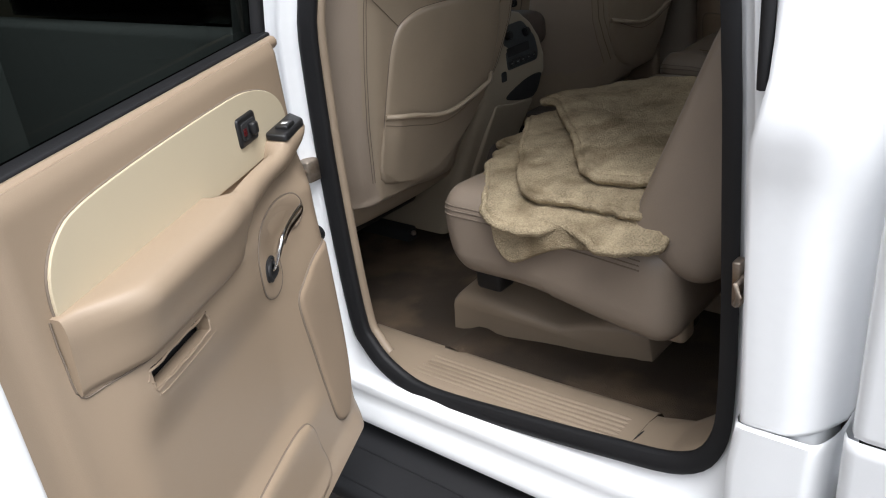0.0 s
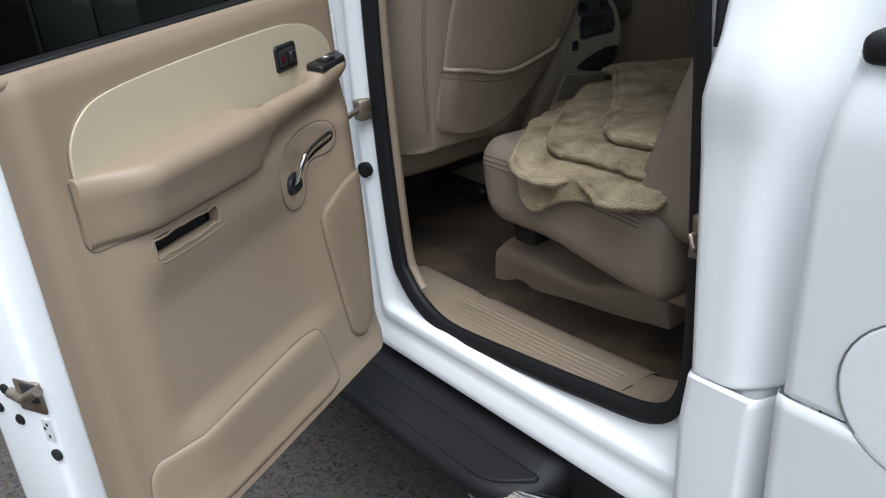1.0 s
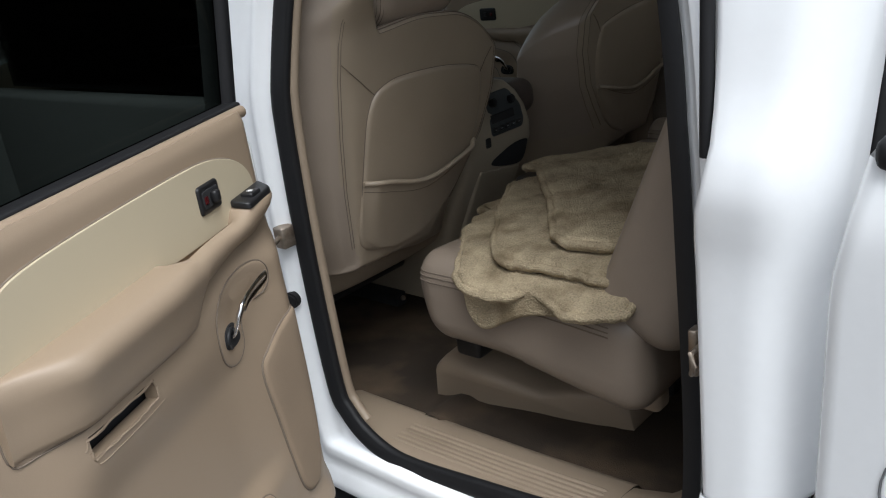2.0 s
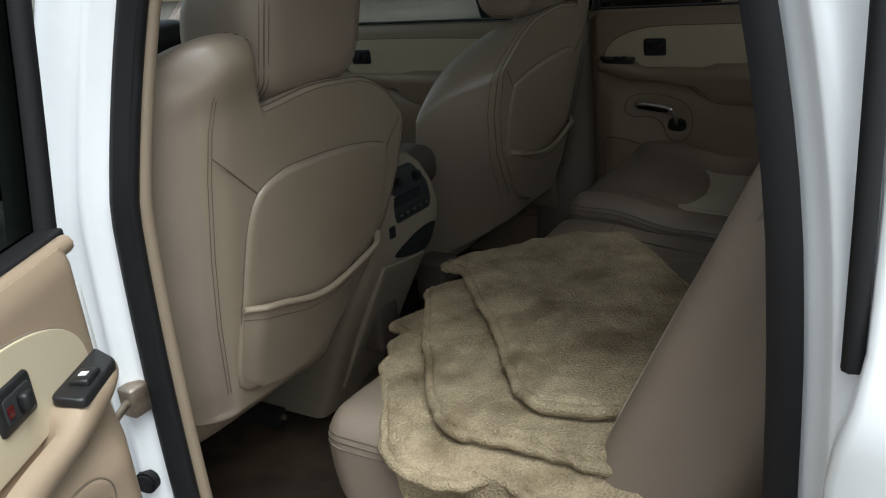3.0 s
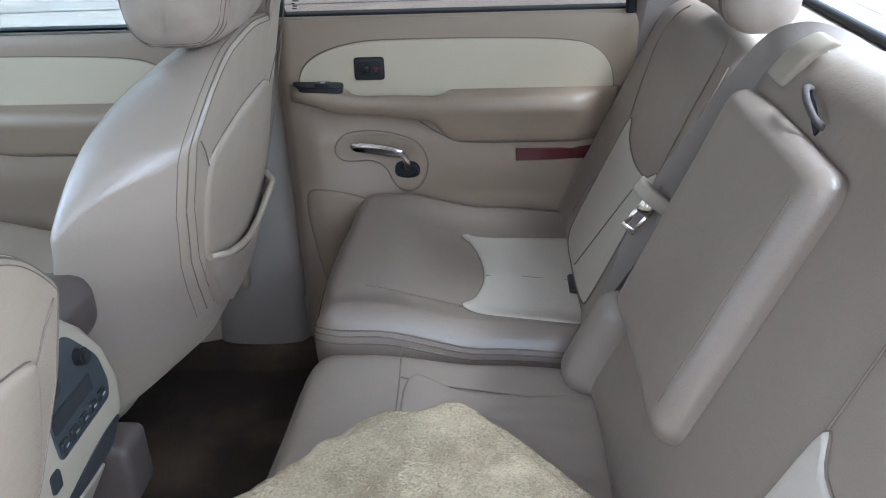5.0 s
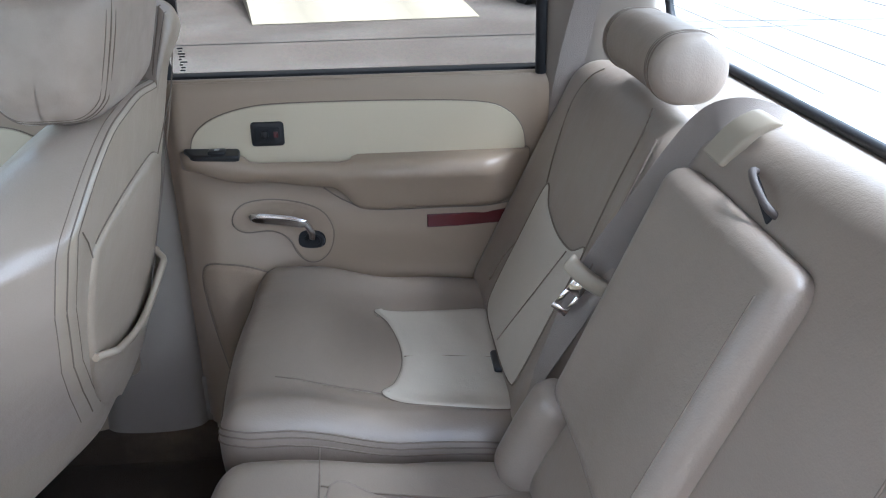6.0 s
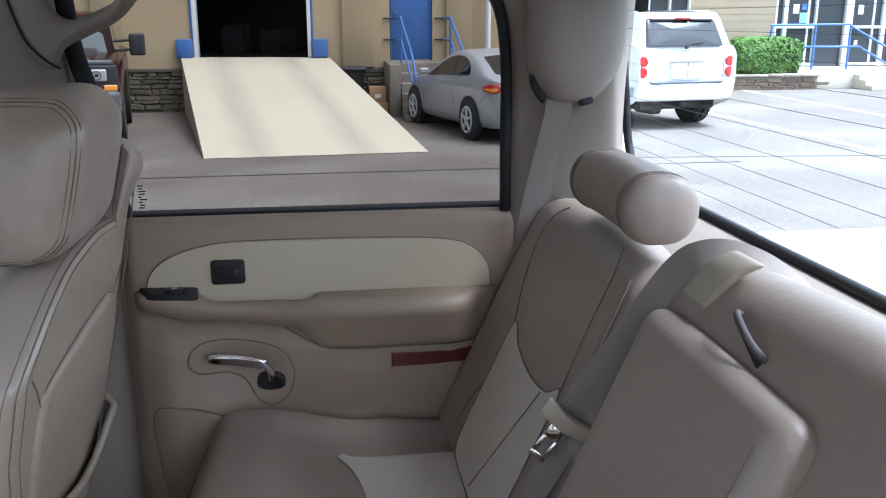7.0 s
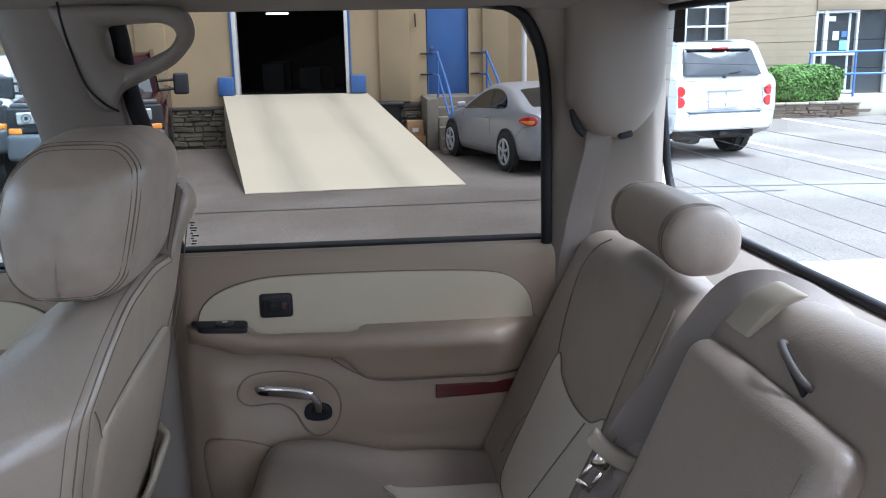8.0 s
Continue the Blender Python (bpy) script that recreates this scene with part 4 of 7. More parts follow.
def build_front_seat(name, label, m, head_leather):
    seat = thing(name, label, "car seat", "front seats")
    LE = [(0.85, 0.20), (0.95, 0.172), (1.10, 0.145), (1.30, 0.130), (1.52, 0.128)]
    RF = [(0.77, 0.735), (0.86, 0.742), (0.95, 0.756), (1.065, 0.770), (1.20, 0.780), (1.30, 0.779), (1.40, 0.72), (1.48, 0.64)]
    RI = [(0.85, 0.43), (0.93, 0.485), (1.03, 0.575), (1.10, 0.628), (1.20, 0.668), (1.30, 0.674), (1.36, 0.662), (1.42, 0.64)]

    def top(y):
        tower = 1.521 - (7.5 if y < 0.21 else 2.0) * (y - 0.21) ** 2
        main = 1.404 + 0.012 * math.exp(-((y - 0.40) / 0.10) ** 2) - 0.115 * max(0.0, (y - 0.50) / 0.17) ** 2.2
        return lerp(tower, main, step01(0.246, 0.274, y))

    def bulge(y, z):
        return 0.014 * max(0.0, 1 - ((y - 0.40) / 0.30) ** 2) * max(0.0, 1 - ((z - 1.13) / 0.30) ** 2)

    def warp(p):
        a, b, c = p.x / 0.085, p.y / 0.31, p.z / 0.34     # each about -1..1
        fwd = max(0.0, min(1.0, (1 - a) / 2))
        y0 = lerp(0.12, 0.67, (b + 1) / 2)
        z = lerp(0.872 - 0.012 * fwd - 0.085 * fwd ** 0.8 * step01(0.0, 0.7, b), top(y0) - 0.028 * fwd - 0.065 * fwd ** 3, (c + 1) / 2)
        y = lerp(table(LE, z) - 0.085 * fwd ** 0.6, lerp(table(RI, z), table(RF, z), fwd ** 0.8), (b + 1) / 2)
        soft = 0.040 * max(0.0, (-b - 0.72) / 0.28) ** 2 + 0.030 * max(0.0, (c - 0.84) / 0.16) ** 2 * step01(-0.42, -0.55, b)
        return Vector((back_x(z) + bulge(y, z) * a * (a > 0) - fwd * (0.17 - 0.022 * math.exp(-((z - 1.16) / 0.10) ** 2) * step01(0.0, 0.6, b) + 0.01 * b * b) - soft * (1 - fwd) + 0.016 * step01(1.40, 1.48, z) * step01(0.29, 0.22, y), y, z))
    shell = part("backrest", soft_box(0.085, 0.31, 0.34, 0.020, 66, warp), SEAT, seat)
    shell.data.materials.append(SEAT_F)
    for f in shell.data.polygons:
        if f.normal.x < 0.72 or f.center.y < table(LE, f.center.z) + 0.028:
            f.material_index = 1

    # welt and stitching on the rim of the rear face: up the inboard side and along the top
    ey, ez, er = 0.29, 0.32, 0.0204
    for a, thick in ((12, 0.0007), (45, 0.0012), (76, 0.0007)):
        ca, sa = 0.065 + er * math.cos(radians(a)), er * math.sin(radians(a))
        line = [Vector((ca, ey + sa, lerp(-0.20, ez, i / 34))) for i in range(34)]
        line += [Vector((ca, ey + sa * math.cos(q), ez + sa * math.sin(q))) for q in [math.pi / 2 * i / 8 for i in range(9)]]
        line += [Vector((ca, lerp(ey, -0.175, i / 60), ez + sa)) for i in range(1, 61)]
        part("edge_seam", tube([warp(p) for p in line], thick, 5), SEAM, seat)

    def pl(y, z, h):
        return Vector((back_x(z) + bulge(y, z) + h, y, z))
    # back panel, pocket and its lip
    panel = smoothed([(0.215, 0.94), (0.217, 1.08), (0.224, 1.18), (0.233, 1.236), (0.253, 1.273), (0.294, 1.292), (0.348, 1.297), (0.469, 1.290), (0.580, 1.268), (0.606, 1.243), (0.608, 1.15), (0.562, 1.03), (0.485, 0.945), (0.40, 0.905), (0.30, 0.905)], 4)
    pn = part("back_panel", pad(panel, pl, 0.006, 0.012, 0.006, 10, lambda u, v: 0.006 * math.exp(-((u - 0.41) / 0.15) ** 2)), SEAT, seat)
    part("panel_seam", tube([pl(p.x, p.y, 0.001) for p in smoothed([(0.217, 1.02), (0.217, 1.08), (0.224, 1.18), (0.233, 1.236), (0.253, 1.273), (0.294, 1.292), (0.348, 1.297), (0.469, 1.290), (0.585, 1.267), (0.603, 1.243)], 5, False)], 0.0011, 6), SEAM, pn)
    lip = smoothed([(0.214, 1.088), (0.28, 1.075), (0.357, 1.052), (0.421, 1.047), (0.50, 1.062), (0.588, 1.086)], 6, False)
    low_edge = [(0.214, 0.96), (0.26, 0.918), (0.32, 0.902), (0.40, 0.905), (0.46, 0.940), (0.52, 0.995), (0.588, 1.066)]
    nu, nv, pv = 40, 14, []
    for i in range(nu + 1):
        u = lerp(0.214, 0.588, i / nu)
        zl = table([(p.x, p.y) for p in lip], u)
        zb = table(low_edge, u)
        e = step01(0.0, 0.10, i / nu) * step01(1.0, 0.90, i / nu)
        for j in range(nv + 1):
            v = j / nv
            pv.append(pl(u, lerp(zb, zl, v), 0.008 + e * (0.004 + 0.016 * v ** 1.5)))
    pk = part("map_pocket", from_data(pv, [(i * (nv + 1) + j, (i + 1) * (nv + 1) + j, (i + 1) * (nv + 1) + j + 1, i * (nv + 1) + j + 1) for i in range(nu) for j in range(nv)]), SEAT, seat)
    part("pocket_lip", tube([pv[i * (nv + 1) + nv] for i in range(nu + 1)], 0.0062, 8), SEAT, pk)
    part("pocket_hem", tube([pv[i * (nv + 1) + nv - 2] + Vector((0.0008, 0, 0)) for i in range(nu + 1)], 0.0008, 5), SEAM, pk)
    for off in (0.0, 0.007):
        part("side_seam", tube([pl(y + off, z, 0.0015) for y, z in ((0.215, 1.470), (0.185, 1.456), (0.170, 1.43), (0.160, 1.39), (0.155, 1.32), (0.157, 1.20), (0.166, 1.08), (0.188, 0.94))], 0.0008, 5), SEAM, seat)
    part("corner_seam", tube([pl(y, z, 0.001) for y, z in ((0.166, 1.352), (0.20, 1.322), (0.252, 1.274))], 0.0010, 5), SEAM, seat)
    part("corner_seam", tube([pl(y, z, 0.001) for y, z in ((0.603, 1.243), (0.625, 1.275), (0.648, 1.298))], 0.0010, 5), SEAM, seat)
    # headrest on two posts
    def head(p):
        c = p.z / 0.108
        w = 1 - 0.16 * max(0.0, c) ** 2.5 - 0.07 * max(0.0, -c) ** 2
        z = 1.501 + p.z + 0.010 * (1 - (p.y / 0.145) ** 2) * (p.z > 0)
        fx = p.x * (1 - 0.16 * max(0.0, c) ** 2.5) if p.x > 0 else p.x * (1 - 0.30 * max(0.0, -c) ** 1.3 - 0.40 * max(0.0, c) ** 2)
        return Vector((back_x(1.50) - 0.098 + fx + 0.24 * (z - 1.50) * (0.6 + 0.4 * (p.x > 0)) + 0.010 * (1 - (p.y / 0.145) ** 2) * (p.x > 0), 0.405 + p.y * w, z))
    hd = part("headrest", soft_box(0.090, 0.143, 0.107, 0.056, 36, head), head_leather, seat)
    for s in (-1, 1):
        for off, thick in ((0.0, 0.0007), (0.006, 0.0011), (0.012, 0.0007)):
            part("headrest_seam", tube([head(p) for p in ring_on(0.090, 0.143, 0.107, 0.056, s * (0.122 - off), 0.0004, 72)], thick, 5, True), SEAM, hd)
        part("post", tube([(back_x(1.38) - 0.08, 0.402 + s * 0.07, 1.36), (back_x(1.45) - 0.08, 0.402 + s * 0.07, 1.44)], 0.007, 8), CHROME, seat, "chrome headrest post")
    # cushion and its base
    def cush(p):
        return Vector((p.x - 0.44, 0.39 + p.y, 0.845 + p.z + 0.04 * step01(0.0, -0.25, p.x) + 0.02 * (abs(p.y) / 0.26) ** 3))
    part("cushion", soft_box(0.27, 0.265, 0.075, 0.05, 22, cush), SEAT, seat)
    part("skirt", soft_box(0.20, 0.20, 0.05, 0.02, 10, lambda p: Vector((p.x - 0.50, 0.39 + p.y, 0.75 + p.z))), BLACK, seat, "dark seat frame")
    for y in (0.20, 0.58):
        part("rail", box(-0.66, -0.34, y - 0.02, y + 0.02, 0.57, 0.61, 0.006), DARK, seat, "black seat rail")
        part("rail_bolt", disc((-0.335, y, 0.595), (1, 0, 0.3), 0.007, 0.012, 10, 0.002), STEEL, seat)
    part("hinge_cover", soft_box(0.07, 0.02, 0.08, 0.015, 8, lambda p: Vector((p.x - 0.16, 0.125 + p.y, 0.86 + p.z))), PLASTIC, seat)
    part("inner_cover", soft_box(0.044, 0.040, 0.055, 0.015, 8, lambda p: Vector((p.x - 0.150, 0.735 + p.y, 0.798 + p.z))), BROWN_P, seat, "brown plastic recliner cover")
    seat.matrix_world = m
    return seat


build_front_seat("front_seat", "tan leather front seat with map pocket and headrest", Matrix.Identity(4), SEAT_F)
build_front_seat("front_seat", "tan leather front passenger seat with map pocket and headrest", Matrix.Translation((0, 2 * CY, 0)) @ Matrix.Diagonal((1, -1, 1, 1)), HEAD_L)

# ---- console between the front seats ----
console = thing("centre_console", "cream plastic centre console with rear climate controls", "console")
con_loops = []
for z, w, bk in ((0.60, 0.835, -0.230), (0.80, 0.842, -0.142), (0.90, 0.850, -0.092), (0.97, 0.860, -0.052), (1.02, 0.872, -0.034), (1.06, 0.874, -0.032), (1.11, 0.862, -0.036), (1.15, 0.842, -0.045), (1.18, 0.818, -0.060), (1.192, 0.79, -0.085)):
    con_loops.append([Vector((p.x, p.y, z)) for p in rounded([(bk, 0.60), (bk, w), (-0.62, w + 0.05), (-0.62, 0.60)], [0.03, 0.022, 0.02, 0.03], 5)])
part("console_body", loft(con_loops, True, True), CONSOLE, console)
def con(u, v, h):
    return Vector((table([(0.60, -0.230), (0.80, -0.142), (0.90, -0.092), (0.97, -0.052), (1.02, -0.034), (1.06, -0.032), (1.11, -0.036), (1.15, -0.045), (1.18, -0.060)], v) + h, u, v))
cp = part("control_panel", pad(rounded([(0.700, 1.058), (0.828, 1.056), (0.838, 1.075), (0.832, 1.118), (0.800, 1.164), (0.700, 1.164)], 0.010, 4), lambda u, v, h: con(u, v, h), 0.003, 0.003, 0.004, 4), PANEL_G, console, "dark climate and audio control panel")
for i in range(5):
    y = 0.704 + 0.0245 * i
    kb = part("button", box(-0.034, -0.0265, y, y + 0.019, 1.066, 1.080, 0.003), BLACK, cp)
    part("button_mark", box(-0.0266, -0.0258, y + 0.006, y + 0.013, 1.072, 1.0745, 0.0), GREY_MARK, kb)
for y, z in ((0.722, 1.142), (0.796, 1.136)):
    part("knob", disc(con(y, z, 0.006), (1, 0, 0.2), 0.011, 0.02, 18, 0.003), BLACK, cp)
part("display", pad(rounded([(0.706, 1.090), (0.80, 1.090), (0.80, 1.112), (0.706, 1.112)], 0.003, 3), lambda u, v, h: con(u, v, h + 0.003), 0.001, 0.002, 0.002, 3), DARK, cp)
part("air_vent", pad(rounded([(0.672, 1.034), (0.692, 1.034), (0.692, 1.060), (0.672, 1.060)], 0.005, 3), lambda u, v, h: con(u, v, h), 0.004, 0.003, 0.004, 3), DARK, console)
part("storage_slot", pad(smoothed([(0.70, 0.985), (0.76, 0.962), (0.82, 0.950), (0.848, 0.955), (0.852, 0.998), (0.846, 1.016), (0.80, 1.020), (0.75, 1.010)], 4), con, 0.002, 0.002, 0.003, 4), DARK, console, "dark open storage slot")
part("lower_door", pad(rounded([(0.648, 0.66), (0.826, 0.66), (0.832, 0.80), (0.842, 0.944), (0.75, 0.958), (0.655, 0.978)], 0.010, 4), con, 0.006, 0.005, 0.01, 5), CONSOLE, console)
side_arm = thing("seat_armrest", "dark brown folding armrest beside the passenger seat", "armrest")
part("pad", soft_box(0.085, 0.07, 0.05, 0.04, 14, lambda p: Vector((p.x - 0.19, 0.945 + p.y, 1.10 + p.z))), DARK_LEATHER, side_arm)

# ---- dash ----
dash = thing("dashboard", "cream dashboard with dark instrument hood", "dashboard", kind="structure")
part("dash_top", soft_box(0.24, 0.76, 0.16, 0.07, 20, lambda p: Vector((-1.38 + p.x, CY + p.y, 1.20 + p.z))), CONSOLE, dash)
part("dash_low", soft_box(0.18, 0.74, 0.22, 0.05, 10, lambda p: Vector((-1.42 + p.x, CY + p.y, 0.9 + p.z))), PLASTIC, dash)
part("vent_strip", box(-1.50, -1.44, 0.5, 1.4, 1.358, 1.364, 0.002), DARK, dash)
part("instrument_hood", soft_box(0.07, 0.14, 0.085, 0.05, 14, lambda p: Vector((-1.06 + p.x, 1.02 + p.y, 1.36 + p.z))), BLACK, dash, "black instrument hood")
wheel = thing("steering_wheel", "black leather steering wheel on its column", "steering wheel")
part("rim", tube([(-0.76 + 0.07 * math.sin(a), 0.39 + 0.19 * math.cos(a), 1.16 + 0.18 * math.sin(a)) for a in [2 * math.pi * i / 40 for i in range(40)]], 0.015, 8, True), BLACK, wheel)
part("hub", soft_box(0.035, 0.09, 0.08, 0.03, 10, lambda p: Vector((-0.79 + p.x, 0.39 + p.y, 1.16 + p.z))), BLACK, wheel)
for s in (-1, 1):
    part("spoke", box(-0.80, -0.78, 0.39 + min(0, s * 0.18), 0.39 + max(0, s * 0.18), 1.15, 1.18, 0.006), BLACK, wheel)
part("column", tube([(-0.8, 0.39, 1.15), (-1.2, 0.39, 1.03)], 0.04, 10), PLASTIC, wheel)

# ---- rear bench ----
AX, AZ = 0.418, 0.908
def back_place(y, s, h):
    return Vector((0.598 + AX * s - AZ * h, y, 0.95 + AZ * s + AX * h))


def build_cushion(name, label, y0, y1, top, crest):
    seat = thing(name, label, "car seat", "rear bench")
    hy, cy = (y1 - y0) / 2, (y0 + y1) / 2

    def warp(p):
        x = p.x + 0.425
        zz = p.z
        edge = step01(0.60, 0.95, abs(p.y) / hy)
        crown = crest * (0.022 * edge + 0.034 * step01(0.44, 0.26, x)) - 0.016 * step01(0.45, 0.68, x) - 0.022 * step01(0.20, 0.13, x)
        fr = 0.02 * (1 - (p.y / hy) ** 2) * (-1 if p.x < 0 else 0) + (0.018 * step01(0.02, -0.075, zz) if p.x < 0 else 0)
        return Vector((x + fr, cy + p.y, top - 0.082 + zz + crown * step01(-0.03, 0.045, zz) - 0.05 * step01(0.3, 0.68, x) * step01(0.03, -0.06, zz)))
    part("cushion", soft_box(0.262, hy, 0.082, 0.055, 40, warp), SEAT_R, seat)
    ex, ey = -(0.262 - 0.055), -(hy - 0.055)
    for a in (4, 13, 22):
        R, z = 0.0553 * math.cos(radians(a)), 0.027 + 0.0553 * math.sin(radians(a))
        line = [Vector((ex - R, lerp(hy - 0.07, ey, i / 16), z)) for i in range(16)]
        line += [Vector((ex - R * math.cos(q), ey - R * math.sin(q), z)) for q in [math.pi / 2 * i / 8 for i in range(9)]]
        line += [Vector((lerp(ex, 0.20, i / 16), ey - R, z)) for i in range(1, 17)]
        part("welt", tube([warp(p) for p in line], 0.0013, 6), SEAM, seat)
    return seat, warp, hy, cy


rc, wr_, rhy, rcy = build_cushion("rear_seat_cushion", "taupe leather rear seat cushion with pale insert", 1.105, 1.640, 0.958, 1.0)
def cush_r(x, y, h):
    p = wr_(Vector((x - 0.425, y - rcy, 0.082)))
    return Vector((x, y, p.z + h))
ins = smoothed([(0.388, 1.488), (0.410, 1.45), (0.428, 1.38), (0.432, 1.31), (0.418, 1.25), (0.398, 1.215), (0.45, 1.178), (0.53, 1.155), (0.60, 1.158), (0.625, 1.20), (0.63, 1.35), (0.62, 1.47), (0.59, 1.505), (0.50, 1.490), (0.43, 1.490)], 5)
ip = part("insert", pad(ins, cush_r, 0.005, 0.014, 0.012, 14, lambda u, v: 0.0022 * noise.noise(Vector((u * 26, v * 9, 1.0)))), INSERT, rc, "pale leather insert")
part("insert_seam", tube([cush_r(p.x, p.y, 0.0003) for p in ins], 0.0010, 6, True), SEAM, ip)
part("insert_seam", tube([cush_r(x, 1.325 - 0.01 * (x - 0.43), 0.0046) for x in (0.436, 0.50, 0.56, 0.62)], 0.0008, 5), SEAM, ip)
part("bolster_seam", tube([cush_r(x, y, 0.0002) for x, y in ((0.398, 1.215), (0.33, 1.215), (0.27, 1.225), (0.235, 1.235))], 0.0012, 5), SEAM, rc)

lc, wl_, lhy, lcy = build_cushion("rear_seat_cushion", "tan leather rear seat cushion, wide part, half covered by a towel", 0.155, 1.085, 0.945, 0.55)
def cush_l(x, y, h):
    p = wl_(Vector((x - 0.425, y - lcy, 0.082)))
    return Vector((x, y, p.z + h))
cpatch = smoothed([(0.325, 1.0), (0.325, 0.80), (0.33, 0.74), (0.45, 0.73), (0.60, 0.735), (0.63, 0.80), (0.63, 0.95), (0.60, 0.995), (0.5, 0.975), (0.4, 0.985)], 5)
mp = part("middle_insert", pad(cpatch, cush_l, 0.003, 0.012, 0.006, 16, lambda u, v: 0.005 * noise.noise(Vector((u * 9, v * 38, 2.0)))), SEAT_R, lc)
part("middle_seam", tube([cush_l(x, y, 0.0) for x, y in ((0.31, 1.075), (0.313, 1.0), (0.316, 0.9), (0.32, 0.78), (0.32, 0.60))], 0.0010, 6), SEAM, lc)
part("middle_seam", tube([cush_l(x, y, 0.0) for x, y in ((0.315, 1.0), (0.38, 0.992), (0.5, 0.978), (0.60, 0.992), (0.64, 1.0))], 0.0012, 6), SEAM, lc)

bench = thing("bench_base", "tan plastic bench seat base and supports", "seat base")
part("riser", loft([[Vector((x, y, z)) for x, z in ((0.20, 0.56), (0.20, 0.66), (0.22, 0.715), (0.30, 0.73), (0.42, 0.71), (0.60, 0.705), (0.66, 0.70), (0.66, 0.54))] for y in (0.62, 0.64, 0.70, 1.2, 1.60)], True, True), PLASTIC, bench)
part("hump", loft([[Vector((x, y + 0.28 * max(0.0, x - 0.20), 0.54 + (z - 0.54) * k)) for x, z in ((0.055, 0.54), (0.062, 0.63), (0.085, 0.652), (0.20, 0.648), (0.27, 0.625), (0.33, 0.605), (0.40, 0.622), (0.47, 0.628), (0.52, 0.61), (0.53, 0.54))] for y, k in ((0.285, 0.80), (0.29, 0.93), (0.305, 1.0), (0.36, 1.04), (0.60, 1.15))], True, True), PLASTIC, bench, "moulded tan cover")
part("foot_cup", soft_box(0.035, 0.03, 0.03, 0.012, 8, lambda p: Vector((0.185 + p.x, 0.30 + p.y, 0.715 + p.z))), BLACK, bench, "black latch under the seat")
part("hinge_cover", soft_box(0.04, 0.025, 0.03, 0.015, 8, lambda p: Vector((0.63 + p.x, 0.26 + p.y, 0.735 + p.z))), PLASTIC, bench)
part("pan", box(0.24, 0.64, 0.34, 1.60, 0.77, 0.80, 0.01), BLACK, bench)
part("leg", box(0.26, 0.60, 0.42, 0.46, 0.62, 0.78, 0.01), BLACK, bench)
part("leg", box(0.22, 0.62, 1.40, 1.44, 0.56, 0.78, 0.01), BLACK, bench)


def build_back(name, label, y0, y1, s1, tilt):
    ob = thing(name, label, "car seat", "rear bench")
    hy, cy = (y1 - y0) / 2, (y0 + y1) / 2

    def warp(p):   # p.x: along the height, p.y: width, p.z: thickness
        s = p.x + (s1 - 0.04) / 2
        b = p.y / hy
        side = tilt * 0.035 * max(0.0, abs(b) - 0.55) ** 1.5 * 3
        h = p.z - 0.085 + (side + 0.010 * math.cos(b * 1.57) if p.z > 0 else 0.0)
        shrink = 1 - 0.04 * step01(s1 * 0.6, s1, s)
        return back_place(cy + p.y * shrink, s - 0.02 * b * b * step01(s1 * 0.4, s1 * 0.85, s), h)
    part("backrest", soft_box((s1 + 0.04) / 2, hy, 0.085, 0.06, 44, warp), SEAT_R, ob)
    return ob, warp


br, wbr = build_back("rear_bench", "taupe leather rear seat back with pale insert", 1.095, 1.665, 0.51, 1.0)
def bk(y, s, h):
    b = (y - 1.38) / 0.285
    return back_place(y, s, h + 0.035 * 3 * max(0.0, abs(b) - 0.55) ** 1.5 + 0.010 * math.cos(max(-1, min(1, b)) * 1.57))
low = smoothed([(1.495, 0.266), (1.43, 0.248), (1.36, 0.238), (1.30, 0.237), (1.25, 0.244), (1.207, 0.262), (1.20, 0.15), (1.20, 0.04), (1.23, 0.012), (1.36, 0.008), (1.47, 0.012), (1.497, 0.05), (1.50, 0.16)], 5)
lp_ = part("insert", pad(low, bk, 0.002, 0.010, 0.012, 10), INSERT, br, "pale leather insert")
part("insert_seam", tube([bk(p.x, p.y, 0.001) for p in low], 0.0014, 6, True), SEAM, lp_)
part("insert_seam", tube([bk(1.352 - 0.38 * s, s, 0.003) for s in (0.02, 0.08, 0.14, 0.19, 0.236)], 0.0011, 5), SEAM, lp_)
for pts in ([(1.497, 0.266), (1.545, 0.32), (1.572, 0.40), (1.555, 0.455), (1.50, 0.485)], [(1.207, 0.262), (1.216, 0.31), (1.223, 0.37), (1.226, 0.445), (1.235, 0.485)], [(1.12, 0.25), (1.13, 0.33), (1.14, 0.41), (1.147, 0.458)], [(1.126, 0.25), (1.136, 0.33), (1.146, 0.41), (1.153, 0.458)], [(1.497, 0.15), (1.53, 0.10), (1.545, 0.04)]):
    part("panel_seam", tube(smoothed([bk(y, s, 0.0008) for y, s in pts], 5, False), 0.0014, 6), SEAM, br)
def roll(p):
    over = max(0.0, abs(p.y) - 0.120)
    y = math.copysign(min(abs(p.y), 0.120) + 0.42 * over, p.y)
    return Vector((0.812 + p.x, 1.280 + y, 1.460 + p.z + 0.005 * math.cos(y / 0.16 * 1.57)))
hr = part("headrest", soft_box(0.052, 0.164, 0.046, 0.044, 30, roll), SEAT_R, br, "round padded headrest")
for y in (-0.104, 0.104):
    for off, thick in ((0.0, 0.0012), (0.006, 0.0007), (-0.006, 0.0007)):
        part("headrest_seam", tube([roll(p) for p in ring_on(0.052, 0.164, 0.046, 0.044, y + off, 0.0004, 60)], thick, 5, True), SEAM, hr)
